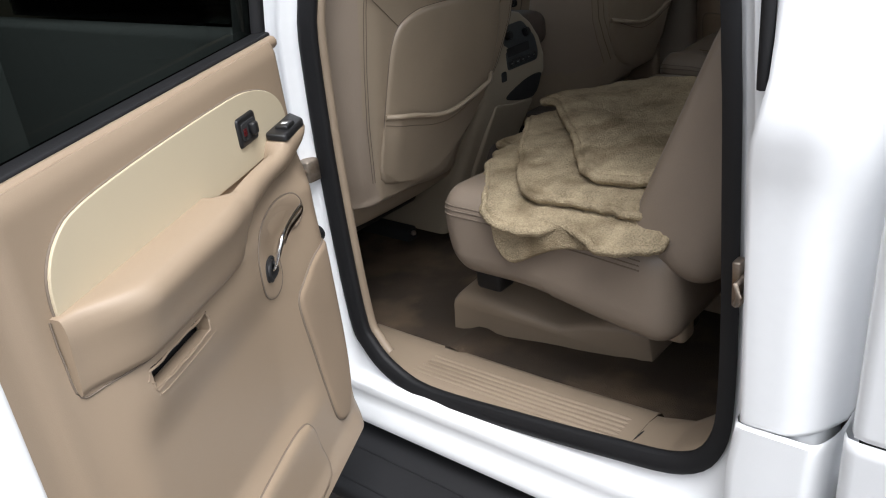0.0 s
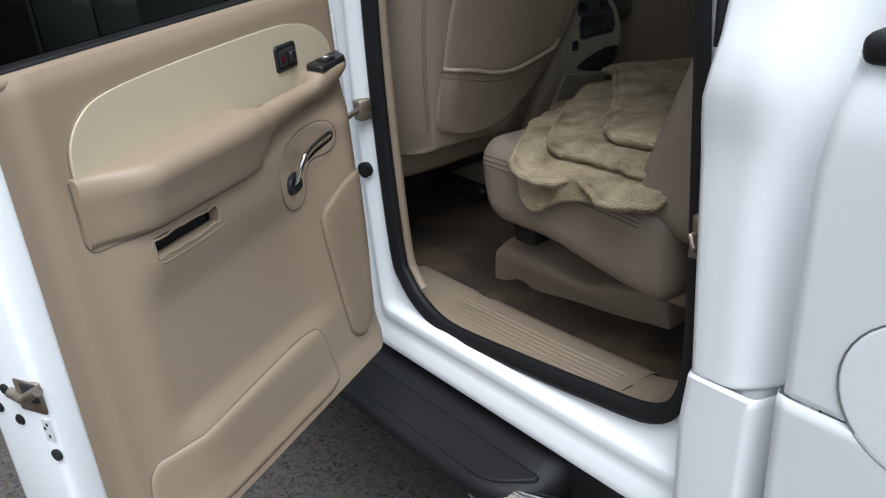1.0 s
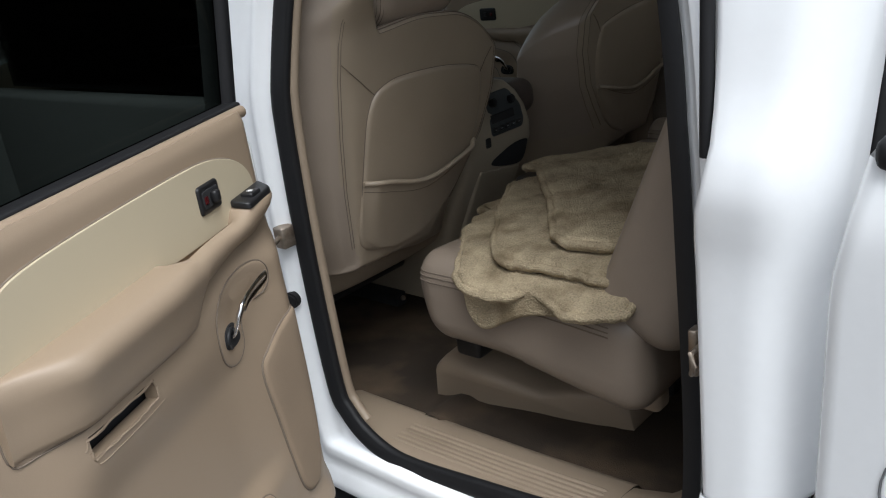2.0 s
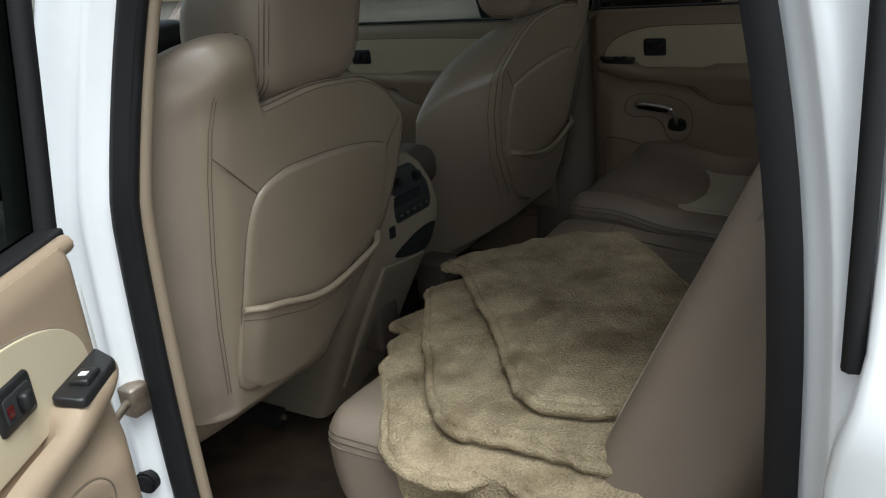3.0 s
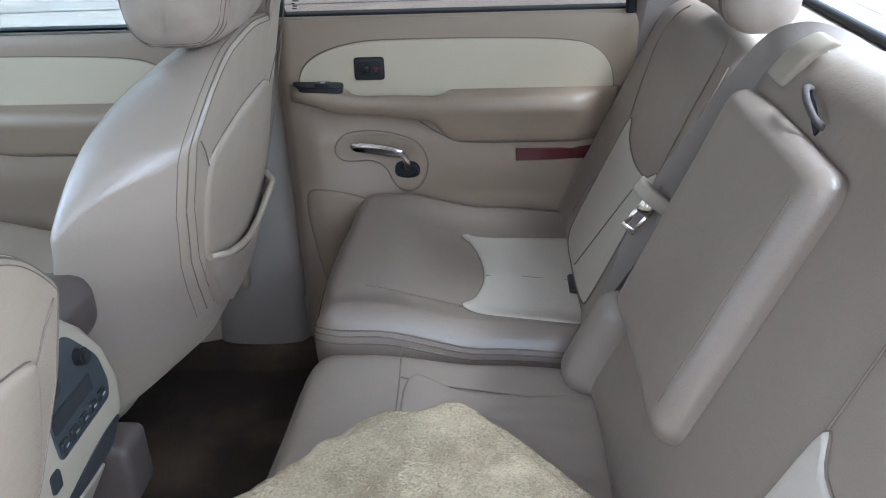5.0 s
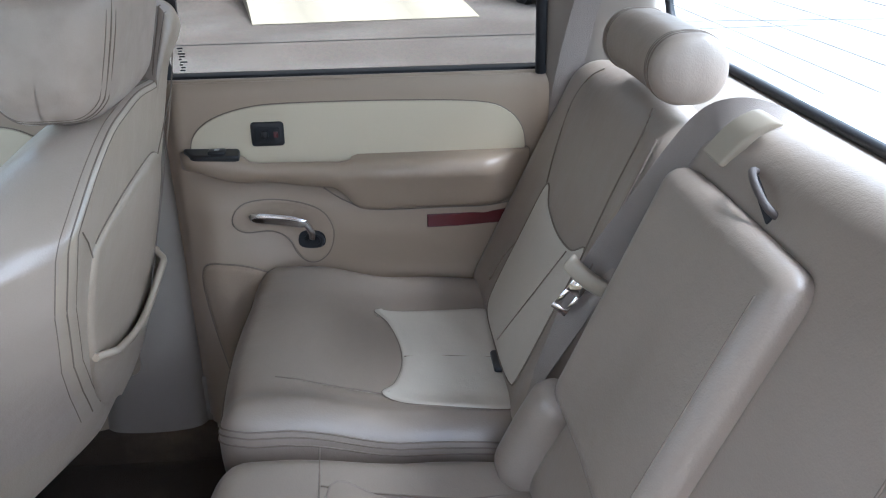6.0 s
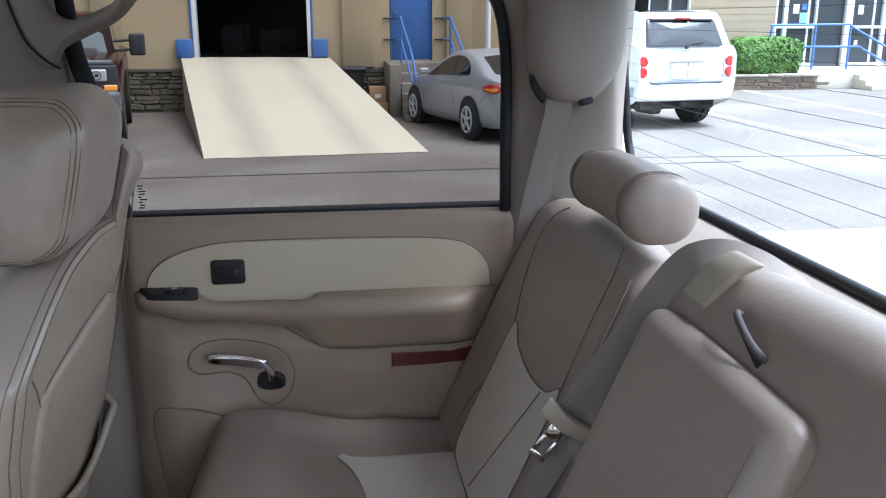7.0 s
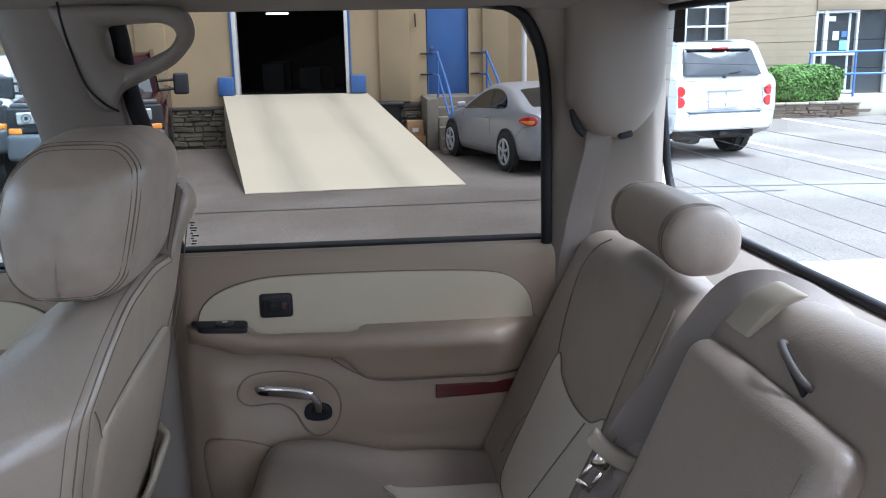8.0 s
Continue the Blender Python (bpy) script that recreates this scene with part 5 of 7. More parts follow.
for s in (-1, 1):
    for off in (0.0, 0.008):
        part("headrest_seam", tube([roll(p) for p in ring_on(0.052, 0.164, 0.046, 0.044, s * (0.112 - off), 0.0004, 48)], 0.0008, 5, True), SEAM, hr)

bl, wbl = build_back("rear_bench", "taupe leather rear seat back, wide part with folding armrest", 0.165, 1.085, 0.565, 0.8)
def bkl(y, s, h):
    b = (y - 0.625) / 0.46
    return back_place(y, s, h + 0.8 * 0.035 * 3 * max(0.0, abs(b) - 0.55) ** 1.5 + 0.010 * math.cos(max(-1, min(1, b)) * 1.57))
def arm_at(p):
    f = (p.x + 0.168) / 0.336
    return bkl(lerp(0.860, 0.8725, f) + p.y * lerp(0.97, 1.0, f), 0.294 + p.x + 0.012 * p.y, 0.006 + p.z * (1 - 0.12 * (p.y / 0.157) ** 2))
ar = part("armrest", soft_box(0.168, 0.157, 0.030, 0.027, 30, arm_at), SEAT_R, bl, "folded centre armrest")
part("armrest_seam", tube([arm_at(Vector((x, -0.128, 0.0302))) for x in [-0.13 + 0.02 * i for i in range(14)]], 0.0009, 5), SEAM, ar)
tab = part("armrest_tab", tube(smoothed([bkl(y, q, h) for y, q, h in ((0.910, 0.501, -0.004), (0.904, 0.502, 0.008), (0.886, 0.499, 0.016), (0.864, 0.492, 0.017), (0.843, 0.483, 0.010), (0.836, 0.478, -0.004))], 5, False), 0.0042, 8), PULL, bl, "dark armrest pull loop")
part("tab_slot", pad(rounded([(0.838, 0.476), (0.842, 0.466), (0.908, 0.490), (0.906, 0.501)], 0.004, 3), bkl, 0.0015, 0.002, 0.004, 3), DARK, tab)
part("side_roll", soft_box(0.086, 0.040, 0.040, 0.034, 20, lambda p: bkl(1.028 + p.y - 0.10 * max(0.0, p.x), 0.055 + p.x, -0.006 + p.z)), SEAT_R, bl)
lins = smoothed([(0.538, 0.306), (0.505, 0.286), (0.43, 0.276), (0.35, 0.273), (0.29, 0.288), (0.252, 0.305), (0.24, 0.15), (0.25, 0.03), (0.36, 0.008), (0.50, 0.015), (0.548, 0.08), (0.546, 0.20)], 5)
li = part("insert", pad(lins, bkl, 0.006, 0.006, 0.012, 10), INSERT, bl, "pale leather insert")
part("insert_seam", tube([bkl(p.x, p.y, 0.001) for p in lins], 0.0016, 6, True), SEAM, li)
part("panel_seam", tube(smoothed([bkl(y, s, 0.001) for y, s in ((0.538, 0.306), (0.545, 0.40), (0.555, 0.50))], 5, False), 0.0014, 6), SEAM, bl)
part("bolster_seam", tube(smoothed([bkl(y, s, 0.001) for y, s in ((0.25, 0.02), (0.235, 0.2), (0.25, 0.36), (0.28, 0.5))], 5, False), 0.0012, 6), SEAM, bl)
def roll2(p):
    return Vector((0.850, 0.40, 1.495)) + Vector((p.x, p.y, p.z))
part("headrest", soft_box(0.062, 0.155, 0.060, 0.056, 22, roll2), SEAT_R, bl, "round padded headrest")

# ---- middle belt, buckles ----
belt = thing("centre_seat_belt", "beige webbing seat belt across the rear seat back", "seat belt")
path = [back_place(0.915, 0.50, -0.13), back_place(0.935, 0.54, -0.085), back_place(0.962, 0.553, -0.04), back_place(0.992, 0.549, -0.004), back_place(1.018, 0.532, 0.016), back_place(1.034, 0.505, 0.023), back_place(1.056, 0.44, 0.023), back_place(1.085, 0.37, 0.018), back_place(1.115, 0.295, 0.016), back_place(1.12, 0.18, 0.016), back_place(1.118, 0.06, 0.015), back_place(1.112, -0.01, 0.005)]
part("webbing", strip(smoothed(path, 6, False), lambda t: Vector((0.15, 0.85, 0.42)).lerp(Vector((-0.70, 0.55, 0.45)), step01(0.30, 0.62, t)).lerp(Vector((0.1, 0.95, 0.2)), step01(0.74, 0.9, t)), 0.046, 0.0018), WEB, belt)
part("guide", soft_box(0.036, 0.029, 0.006, 0.005, 12, lambda p: back_place(0.978 + p.y - 0.5 * p.x, 0.520 + p.x, 0.012 + p.z - 12 * max(0.0, p.x) ** 2)), CONSOLE, belt, "cream plastic belt guide")
for k_ in range(2):
    part("boot_fold", tube([back_place(y, s - 0.008 * k_, 0.010 - 0.002 * k_) for y, s in ((0.995, 0.489), (0.980, 0.486), (0.966, 0.487))], 0.003, 6), SEAT_R, belt)
along = Vector((-0.55, 0.15, -0.82)).normalized()
side_ = Vector((0.84, -0.35, -0.42))
side_ = (side_ - along * side_.dot(along)).normalized()
nrm_ = along.cross(side_)
at_ = back_place(1.110, 0.258, 0.028)
hang_m = Matrix(((along.x, side_.x, nrm_.x, at_.x), (along.y, side_.y, nrm_.y, at_.y), (along.z, side_.z, nrm_.z, at_.z), (0, 0, 0, 1)))
tongue = part("tongue_grip", soft_box(0.012, 0.036, 0.0085, 0.006, 14, lambda p: hang_m @ Vector((p.x - 4 * p.y * p.y, p.y, p.z))), CONSOLE, belt, "cream buckle tongue grip")
part("tongue_plate", join(*[moved(box(x0, x1, y0, y1, -0.0011, 0.0011, 0.0006), hang_m) for x0, x1, y0, y1 in ((0.006, 0.030, -0.012, 0.012), (0.029, 0.056, -0.012, -0.0055), (0.029, 0.056, 0.0055, 0.012), (0.055, 0.064, -0.012, 0.012))]), CHROME, tongue, "steel tongue with a square hole")
for i, (y, s, h) in enumerate(((1.112, 0.040, -0.004), (0.628, 0.038, 0.018), (0.660, 0.033, 0.018))):
    bu = thing("belt_buckle", "dark belt buckle with red release button on the rear seat", "buckle", "belt buckles")
    part("housing", soft_box(0.030, 0.014, 0.009, 0.005, 6, lambda p: back_place(y + p.y, s - 0.015 + p.x, h + p.z)), BLACK, bu)
    part("release_button", soft_box(0.004, 0.010, 0.0075, 0.003, 6, lambda p: back_place(y + p.y, s + 0.014 + p.x, h + p.z)), RED_BUTTON, bu, "red release button")
latch = thing("tether_loop", "dark child seat anchor slot between cushion and back", "anchor")
part("slot_lip", soft_box(0.022, 0.03, 0.006, 0.005, 6, lambda p: Vector((0.603 + p.x, 1.305 + p.y, 0.955 + p.z))), BLACK, latch)

# ---- folded towel ----
towel = thing("folded_towel", "beige plush towel folded in layers on the rear seat", "towel")
def towel_layer(name, pts, base, th, per=5, drape=False, seed=0):
    def zf(x, y):
        z = max(base, 0.0) + 0.006 * noise.noise(Vector((x * 9, y * 9, seed))) + 0.0025 * noise.noise(Vector((x * 40, y * 40, seed + 5)))
        if x < 0.20:
            z -= 1.3 * max(0.0, 0.175 - x) ** 1.4 * (1.0 if drape else 0.35)
        if y < 0.185:
            z -= (0.35 if not drape else 1.0) * (0.185 - y)
        return z
    def pl(u, v, h):
        return Vector((u + 0.002 * noise.noise(Vector((u * 50, v * 50, seed + 9))), v, zf(u, v) + h))
    rag = [p + Vector((noise.noise(Vector((p.x * 45, p.y * 45, seed))), noise.noise(Vector((p.x * 45, p.y * 45, seed + 3))))) * 0.004 for p in smoothed(pts, per * 3)]
    ob = part(name, pad([tuple(p) for p in rag], pl, th, th * 0.55, 0.003, 30, lambda u, v: 0.003 * noise.noise(Vector((u * 22, v * 22, seed + 7))) + 0.0016 * noise.noise(Vector((u * 120, v * 120, seed)))), TOWEL, towel)
    part("hem", tube([pl(p.x, p.y, th * 0.40) for p in rag], th * 0.42, 8, True), TOWEL, ob)
    return ob


towel_layer("top_fold", [(0.128, 0.622), (0.15, 0.648), (0.22, 0.735), (0.29, 0.812), (0.33, 0.832), (0.36, 0.828), (0.40, 0.85), (0.425, 0.835), (0.50, 0.75), (0.60, 0.62), (0.655, 0.53), (0.66, 0.42), (0.65, 0.30), (0.62, 0.275), (0.58, 0.245), (0.52, 0.232), (0.47, 0.25), (0.42, 0.31), (0.34, 0.42), (0.25, 0.52), (0.19, 0.59), (0.14, 0.612)], 1.012, 0.022, 4, seed=1)
towel_layer("middle_fold", [(0.125, 0.556), (0.135, 0.575), (0.25, 0.70), (0.40, 0.75), (0.60, 0.60), (0.665, 0.40), (0.66, 0.20), (0.62, 0.178), (0.52, 0.178), (0.44, 0.176), (0.39, 0.180), (0.345, 0.215), (0.30, 0.28), (0.22, 0.40), (0.15, 0.52)], 0.984, 0.020, 4, seed=2)
towel_layer("lower_fold", [(0.118, 0.50), (0.16, 0.58), (0.30, 0.70), (0.55, 0.60), (0.665, 0.38), (0.672, 0.17), (0.655, 0.138), (0.61, 0.118), (0.57, 0.115), (0.53, 0.13), (0.48, 0.142), (0.43, 0.125), (0.36, 0.120), (0.31, 0.14), (0.275, 0.19), (0.235, 0.25), (0.19, 0.31), (0.175, 0.36), (0.145, 0.40), (0.15, 0.44), (0.10, 0.47)], 0.957, 0.020, 4, seed=3)
# hanging corner over the seat's side
def hang(u, v, h):
    return Vector((u, 0.150 - h + 0.006 * math.sin(u * 22) - 0.012 * step01(0.95, 0.87, v), v + 0.004 * math.sin(u * 30)))
part("hanging_corner", pad([tuple(p) for p in smoothed([(0.305, 0.955), (0.315, 0.92), (0.325, 0.89), (0.345, 0.866), (0.37, 0.862), (0.42, 0.884), (0.48, 0.908), (0.54, 0.922), (0.60, 0.935), (0.60, 0.955), (0.45, 0.962)], 5)], hang, 0.010, 0.009, 0.006, 14), TOWEL, towel)
# ---- outside: the lot ----
ASPHALT = mat("asphalt", (0.066, 0.056, 0.047), 0.9, vary=0.35, grain=140, bump=0.9, stain=0.7, dirt=(0.115, 0.11, 0.10), dirt_amount=0.5)
nt = ASPHALT.node_tree
peb = nt.nodes.new("ShaderNodeTexVoronoi")
peb.inputs["Scale"].default_value = 95
nt.links.new(nt.nodes["Texture Coordinate"].outputs["Object"], peb.inputs["Vector"])
hue = nt.nodes.new("ShaderNodeHueSaturation")
hue.inputs["Saturation"].default_value = 0.25
nt.links.new(peb.outputs["Color"], hue.inputs["Color"])
gain = nt.nodes.new("ShaderNodeVectorMath")
gain.operation = "MULTIPLY"
bs = nt.nodes["Principled BSDF"]
nt.links.new(bs.inputs["Base Color"].links[0].from_socket, gain.inputs[0])
nt.links.new(hue.outputs[0], gain.inputs[1])
twice = nt.nodes.new("ShaderNodeVectorMath")
twice.operation = "SCALE"
twice.inputs["Scale"].default_value = 2.0
nt.links.new(gain.outputs[0], twice.inputs[0])
# darker near the truck, paler beyond: shade and sun put into the asphalt colour
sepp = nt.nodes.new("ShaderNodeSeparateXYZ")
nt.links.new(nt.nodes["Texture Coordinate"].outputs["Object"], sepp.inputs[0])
shade_step = nt.nodes.new("ShaderNodeMapRange")
shade_step.inputs["From Min"].default_value, shade_step.inputs["From Max"].default_value = 2.2, 2.6
shade_step.inputs["To Min"].default_value, shade_step.inputs["To Max"].default_value = 1.25, 2.6
nt.links.new(sepp.outputs["Y"], shade_step.inputs["Value"])
nt.links.new(shade_step.outputs[0], twice.inputs["Scale"])
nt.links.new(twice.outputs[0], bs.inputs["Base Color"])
CONCRETE = mat("ramp_concrete", (0.50, 0.46, 0.37), 0.9, vary=0.07, grain=60, bump=0.3, stain=0.8, dirt=(0.36, 0.33, 0.27), dirt_amount=0.35)
BLOCK = mat("tan_block", (0.44, 0.345, 0.21), 0.9, vary=0.10, grain=40, bump=0.3, stain=1.5, dirt=(0.33, 0.26, 0.16), dirt_amount=0.3)
STEPS = mat("worn_steps", (0.20, 0.18, 0.145), 0.9, vary=0.25, grain=50, bump=0.6, stain=3, dirt=(0.11, 0.10, 0.08), dirt_amount=0.6)
STONE = mat("field_stone", (0.15, 0.132, 0.095), 0.9, vary=0.45, grain=30, bump=0.8, stain=5, random_vary=1.2)
MORTAR = mat("mortar", (0.10, 0.09, 0.075), 0.95, vary=0.15, grain=60, bump=0.5)
BLUE = mat("blue_paint", (0.06, 0.145, 0.40), 0.5, vary=0.12, grain=30, stain=4, dirt=(0.09, 0.16, 0.36), dirt_amount=0.4)
WHITE_F = mat("white_frame", (0.75, 0.76, 0.77), 0.5, vary=0.03)
LINE = mat("road_paint", (0.7, 0.68, 0.58), 0.8, vary=0.15, grain=20, stain=3)
TAR = mat("tar_seam", (0.025, 0.025, 0.026), 0.6, vary=0.2, grain=30)
LEAF = mat("hedge_leaf", (0.105, 0.195, 0.045), 0.75, spec=0.25, vary=0.30, grain=12, stain=6)
TWIG = mat("hedge_twig", (0.055, 0.085, 0.024), 0.9, vary=0.2)
CARD = mat("cardboard", (0.36, 0.22, 0.11), 0.85, vary=0.1, grain=60)
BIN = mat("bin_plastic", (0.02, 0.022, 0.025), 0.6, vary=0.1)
SHOP_BLOCK = mat("shop_block", (0.27, 0.215, 0.145), 0.9, vary=0.12, grain=40, bump=0.3, stain=1.5)
SHOP_FRAME = mat("shop_frame", (0.50, 0.52, 0.53), 0.5, vary=0.03)
JOINT = mat("block_joint", (0.19, 0.152, 0.105), 0.95, vary=0.1, grain=40)
NOTICE = mat("notice_print", (0.22, 0.50, 0.66), 0.5, vary=0.1)
COPING = mat("coping_stone", (0.27, 0.235, 0.185), 0.9, vary=0.3, grain=30, bump=0.6, stain=3, dirt=(0.12, 0.10, 0.08), dirt_amount=0.5)
PLANTER = mat("planter_stone", (0.12, 0.088, 0.062), 0.9, vary=0.4, grain=30, bump=0.8, stain=4, random_vary=1.0)
SILVER = mat("silver_paint", (0.29, 0.30, 0.325), 0.4, 0.15, vary=0.01, coat=0.5)
PALE_S = mat("pale_silver_paint", (0.55, 0.56, 0.57), 0.35, vary=0.02, coat=0.4)
MAROON = mat("maroon_paint", (0.022, 0.0016, 0.004), 0.22, 0.0, vary=0.05, spec=0.28)
WHITE_C = mat("white_car_paint", (0.78, 0.79, 0.80), 0.36, vary=0.02, coat=0.6)
GREY_B = mat("grey_bumper", (0.085, 0.095, 0.108), 0.5, vary=0.05)
TYRE = mat("tyre", (0.02, 0.02, 0.02), 0.8, vary=0.1)
ALLOY = mat("alloy", (0.55, 0.55, 0.56), 0.36, 0.8, vary=0.05)
CAR_GLASS = mat("car_glass", (0.012, 0.014, 0.017), 0.06, vary=0.05, spec=0.4)
RIM = mat("bright_alloy", (0.46, 0.47, 0.48), 0.5, 0.0, vary=0.05)
SCREEN_G = mat("car_windscreen", (0.10, 0.115, 0.12), 0.08, vary=0.1, spec=0.6)
LAMP_RED = mat("tail_lamp", (0.45, 0.02, 0.02), 0.15, vary=0.05, coat=0.6)
LAMP_AMBER = mat("amber_lamp", (0.75, 0.28, 0.03), 0.2, vary=0.05, coat=0.6)
LAMP_CLEAR = mat("head_lamp", (0.55, 0.57, 0.58), 0.1, 0.4, vary=0.05, coat=0.6)
STORE_GLASS = mat("store_glass", (0.035, 0.04, 0.045), 0.05, vary=0.1, spec=0.8)
PAPER = mat("paper_notice", (0.62, 0.66, 0.66), 0.8, vary=0.05)
TUBE_LIGHT = glow("tube_light", (0.95, 1.0, 0.95), 2.5)

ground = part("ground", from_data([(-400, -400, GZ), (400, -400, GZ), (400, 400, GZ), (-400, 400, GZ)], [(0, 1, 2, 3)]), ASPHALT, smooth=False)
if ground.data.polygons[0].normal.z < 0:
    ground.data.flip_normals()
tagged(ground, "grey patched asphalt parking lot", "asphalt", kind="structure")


def flat_strip(name, a, b, w, material, label):
    a, b = Vector(a), Vector(b)
    n = Vector((-(b - a).y, (b - a).x)).normalized() * w / 2
    ob = part(name, from_data([(*(a + n), GZ + 0.004), (*(b + n), GZ + 0.004), (*(b - n), GZ + 0.004), (*(a - n), GZ + 0.004)], [(0, 1, 2, 3)]), material, smooth=False)
    return tagged(ob, label, "marking", kind="structure")


flat_strip("parking_line", (11.80, 23.2), (11.38, 13.0), 0.11, LINE, "faded yellow-white parking line")
flat_strip("parking_line", (8.22, 19.0), (8.42, 10.0), 0.11, LINE, "faded yellow-white parking line")
flat_strip("tar_seam", (-6, 10.6), (6, 10.9), 0.05, TAR, "dark tar seam in the asphalt")
flat_strip("tar_seam", (3.0, 11.6), (16, 10.4), 0.05, TAR, "dark tar seam in the asphalt")

# ---- the dock building ----
dock = thing("dock_building", "tan block warehouse wall with loading doorway and pilasters", "building")
WY = 18.6
def wall_piece(x0, x1, z0, z1, name="wall"):
    return part(name, box(x0, x1, WY, WY + 0.35, z0, z1, 0.0), BLOCK, dock)
wall_piece(-4.95, -2.16, 0.72, 7.0)
part("wall_wing", box(-30, -5.0, WY + 4.0, WY + 4.35, GZ, 7.0, 0.0), BLOCK, dock)
part("wall_return", box(-5.2, -4.95, WY + 0.36, WY + 4.0, GZ, 7.0, 0.0), BLOCK, dock)
wall_piece(-2.16, 0.22, 3.55, 7.0)
wall_piece(0.22, 1.86, 0.72, 7.0)
wall_piece(1.86, 2.76, 3.05, 7.0)
wall_piece(2.76, 7.5, 0.72, 7.0)
part("wall_return", box(7.15, 7.5, WY, 24.1, GZ, 7.0, 0.0), BLOCK, dock)
part("roof", box(-30.2, 7.6, WY - 0.15, 32, 7.0, 7.3, 0.0), MORTAR, dock)
for x0, x1 in ((0.86, 1.50), (3.05, 3.6), (-4.1, -3.5), (5.2, 5.8)):
    part("pilaster", box(x0, x1, WY - 0.09, WY + 0.02, 0.74, 7.0, 0.008), BLOCK, dock)
part("ledge", box(-4.95, -2.4, WY - 0.06, WY + 0.02, 0.66, 0.735, 0.01), MORTAR, dock)
part("ledge", box(0.6, 1.75, WY - 0.06, WY + 0.02, 0.62, 0.735, 0.01), MORTAR, dock)
part("downpipe", tube([(3.93, WY - 0.16, GZ), (3.93, WY - 0.16, 6.5)], 0.055, 12), WHITE_F, dock, "white downpipe")
part("hook", tube([(1.63, WY - 0.02, 2.55), (1.63, WY - 0.06, 2.50), (1.64, WY - 0.05, 2.28)], 0.016, 6), TAR, dock)
# dock doorway
part("door_jamb", box(-2.16, -2.085, WY - 0.03, WY + 0.30, 0.95, 3.55, 0.006), WHITE_F, dock)
part("door_jamb", box(0.145, 0.22, WY - 0.03, WY + 0.30, 0.95, 3.55, 0.006), WHITE_F, dock)
part("blue_jamb", box(-2.20, -2.162, WY - 0.035, WY + 0.02, 1.30, 3.55, 0.004), BLUE, dock)
part("blue_jamb", box(0.222, 0.265, WY - 0.035, WY + 0.02, 1.30, 3.55, 0.004), BLUE, dock)
for x0 in (-2.50, 0.24):
    part("dock_bumper", box(x0, x0 + 0.32, WY - 0.12, WY - 0.01, 0.95, 1.32, 0.015), BLUE, dock, "blue painted dock bumper")
# room walls near-black: the darkness of the unlit room is in their colour
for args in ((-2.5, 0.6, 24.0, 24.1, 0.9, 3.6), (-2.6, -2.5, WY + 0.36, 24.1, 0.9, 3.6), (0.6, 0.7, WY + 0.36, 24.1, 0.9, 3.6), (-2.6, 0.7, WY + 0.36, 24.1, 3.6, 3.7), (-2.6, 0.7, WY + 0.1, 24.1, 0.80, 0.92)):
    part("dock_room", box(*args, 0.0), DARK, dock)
part("tube_lamp", box(-1.62, -1.12, 20.4, 20.46, 2.66, 2.70, 0.01), TUBE_LIGHT, dock, "lit fluorescent tube")
random.seed(21)
# crates in the same near-black, so they sink into the room's shade
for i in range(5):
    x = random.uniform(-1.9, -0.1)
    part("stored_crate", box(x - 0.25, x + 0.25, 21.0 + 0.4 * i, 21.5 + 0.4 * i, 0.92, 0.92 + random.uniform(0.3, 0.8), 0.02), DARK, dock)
# rubble stone footing, stone by stone
MORTAR_L = mat("pale_mortar", (0.24, 0.215, 0.17), 0.95, vary=0.2, grain=40, bump=0.6, stain=4)
part("footing", box(-4.95, -2.0, WY + 0.02, WY + 0.35, GZ, 0.70, 0.0), MORTAR_L, dock)
part("footing", box(0.2, 7.5, WY + 0.02, WY + 0.35, GZ, 0.70, 0.0), MORTAR_L, dock)
random.seed(3)
stone_meshes = []
for k in range(8):
    bm = box(-0.5, 0.5, -0.5, 0.5, -0.5, 0.5, 0.10, 1)
    for v in bm.verts:
        v.co += Vector((random.uniform(-0.05, 0.05), random.uniform(-0.12, 0.04), random.uniform(-0.06, 0.06)))
    me = bpy.data.meshes.new("stone")
    bm.to_mesh(me)
    bm.free()
    me.materials.append(STONE)
    stone_meshes.append(me)
for xa, xb in ((-4.6, -2.35), (0.55, 1.72)):
    z = GZ
    while z < 0.63:
        hgt = random.choice((0.05, 0.10, 0.13, 0.07, 0.04))
        x = xa + random.uniform(-0.1, 0.1)
        while x < xb:
            w = random.uniform(0.14, 0.52)
            ob = new("stone", random.choice(stone_meshes))
            ob.parent = dock
            ob.location = (x + w / 2, WY + 0.02, z + hgt / 2)
            ob.scale = (w - random.uniform(0.012, 0.03), 0.09 + random.uniform(0, 0.07), hgt * random.uniform(0.72, 0.95))
            ob.rotation_euler.y = random.uniform(-0.10, 0.10)
            x += w
        z += hgt
# ramp, stained along the two wheel tracks
RAMP = mat("stained_ramp", (0.46, 0.415, 0.315), 0.9, vary=0.06, grain=40, bump=0.3, stain=0.9)
nt = RAMP.node_tree
uvn = nt.nodes.new("ShaderNodeUVMap")
sep = nt.nodes.new("ShaderNodeSeparateXYZ")
nt.links.new(uvn.outputs[0], sep.inputs[0])
bands = nt.nodes.new("ShaderNodeValToRGB")
cr = bands.color_ramp
for p, v in ((0.12, 0.0), (0.24, 0.8), (0.36, 0.0), (0.60, 0.0), (0.71, 0.75), (0.82, 0.0)):
    e = cr.elements.new(p)
    e.color = (v, v, v, 1)
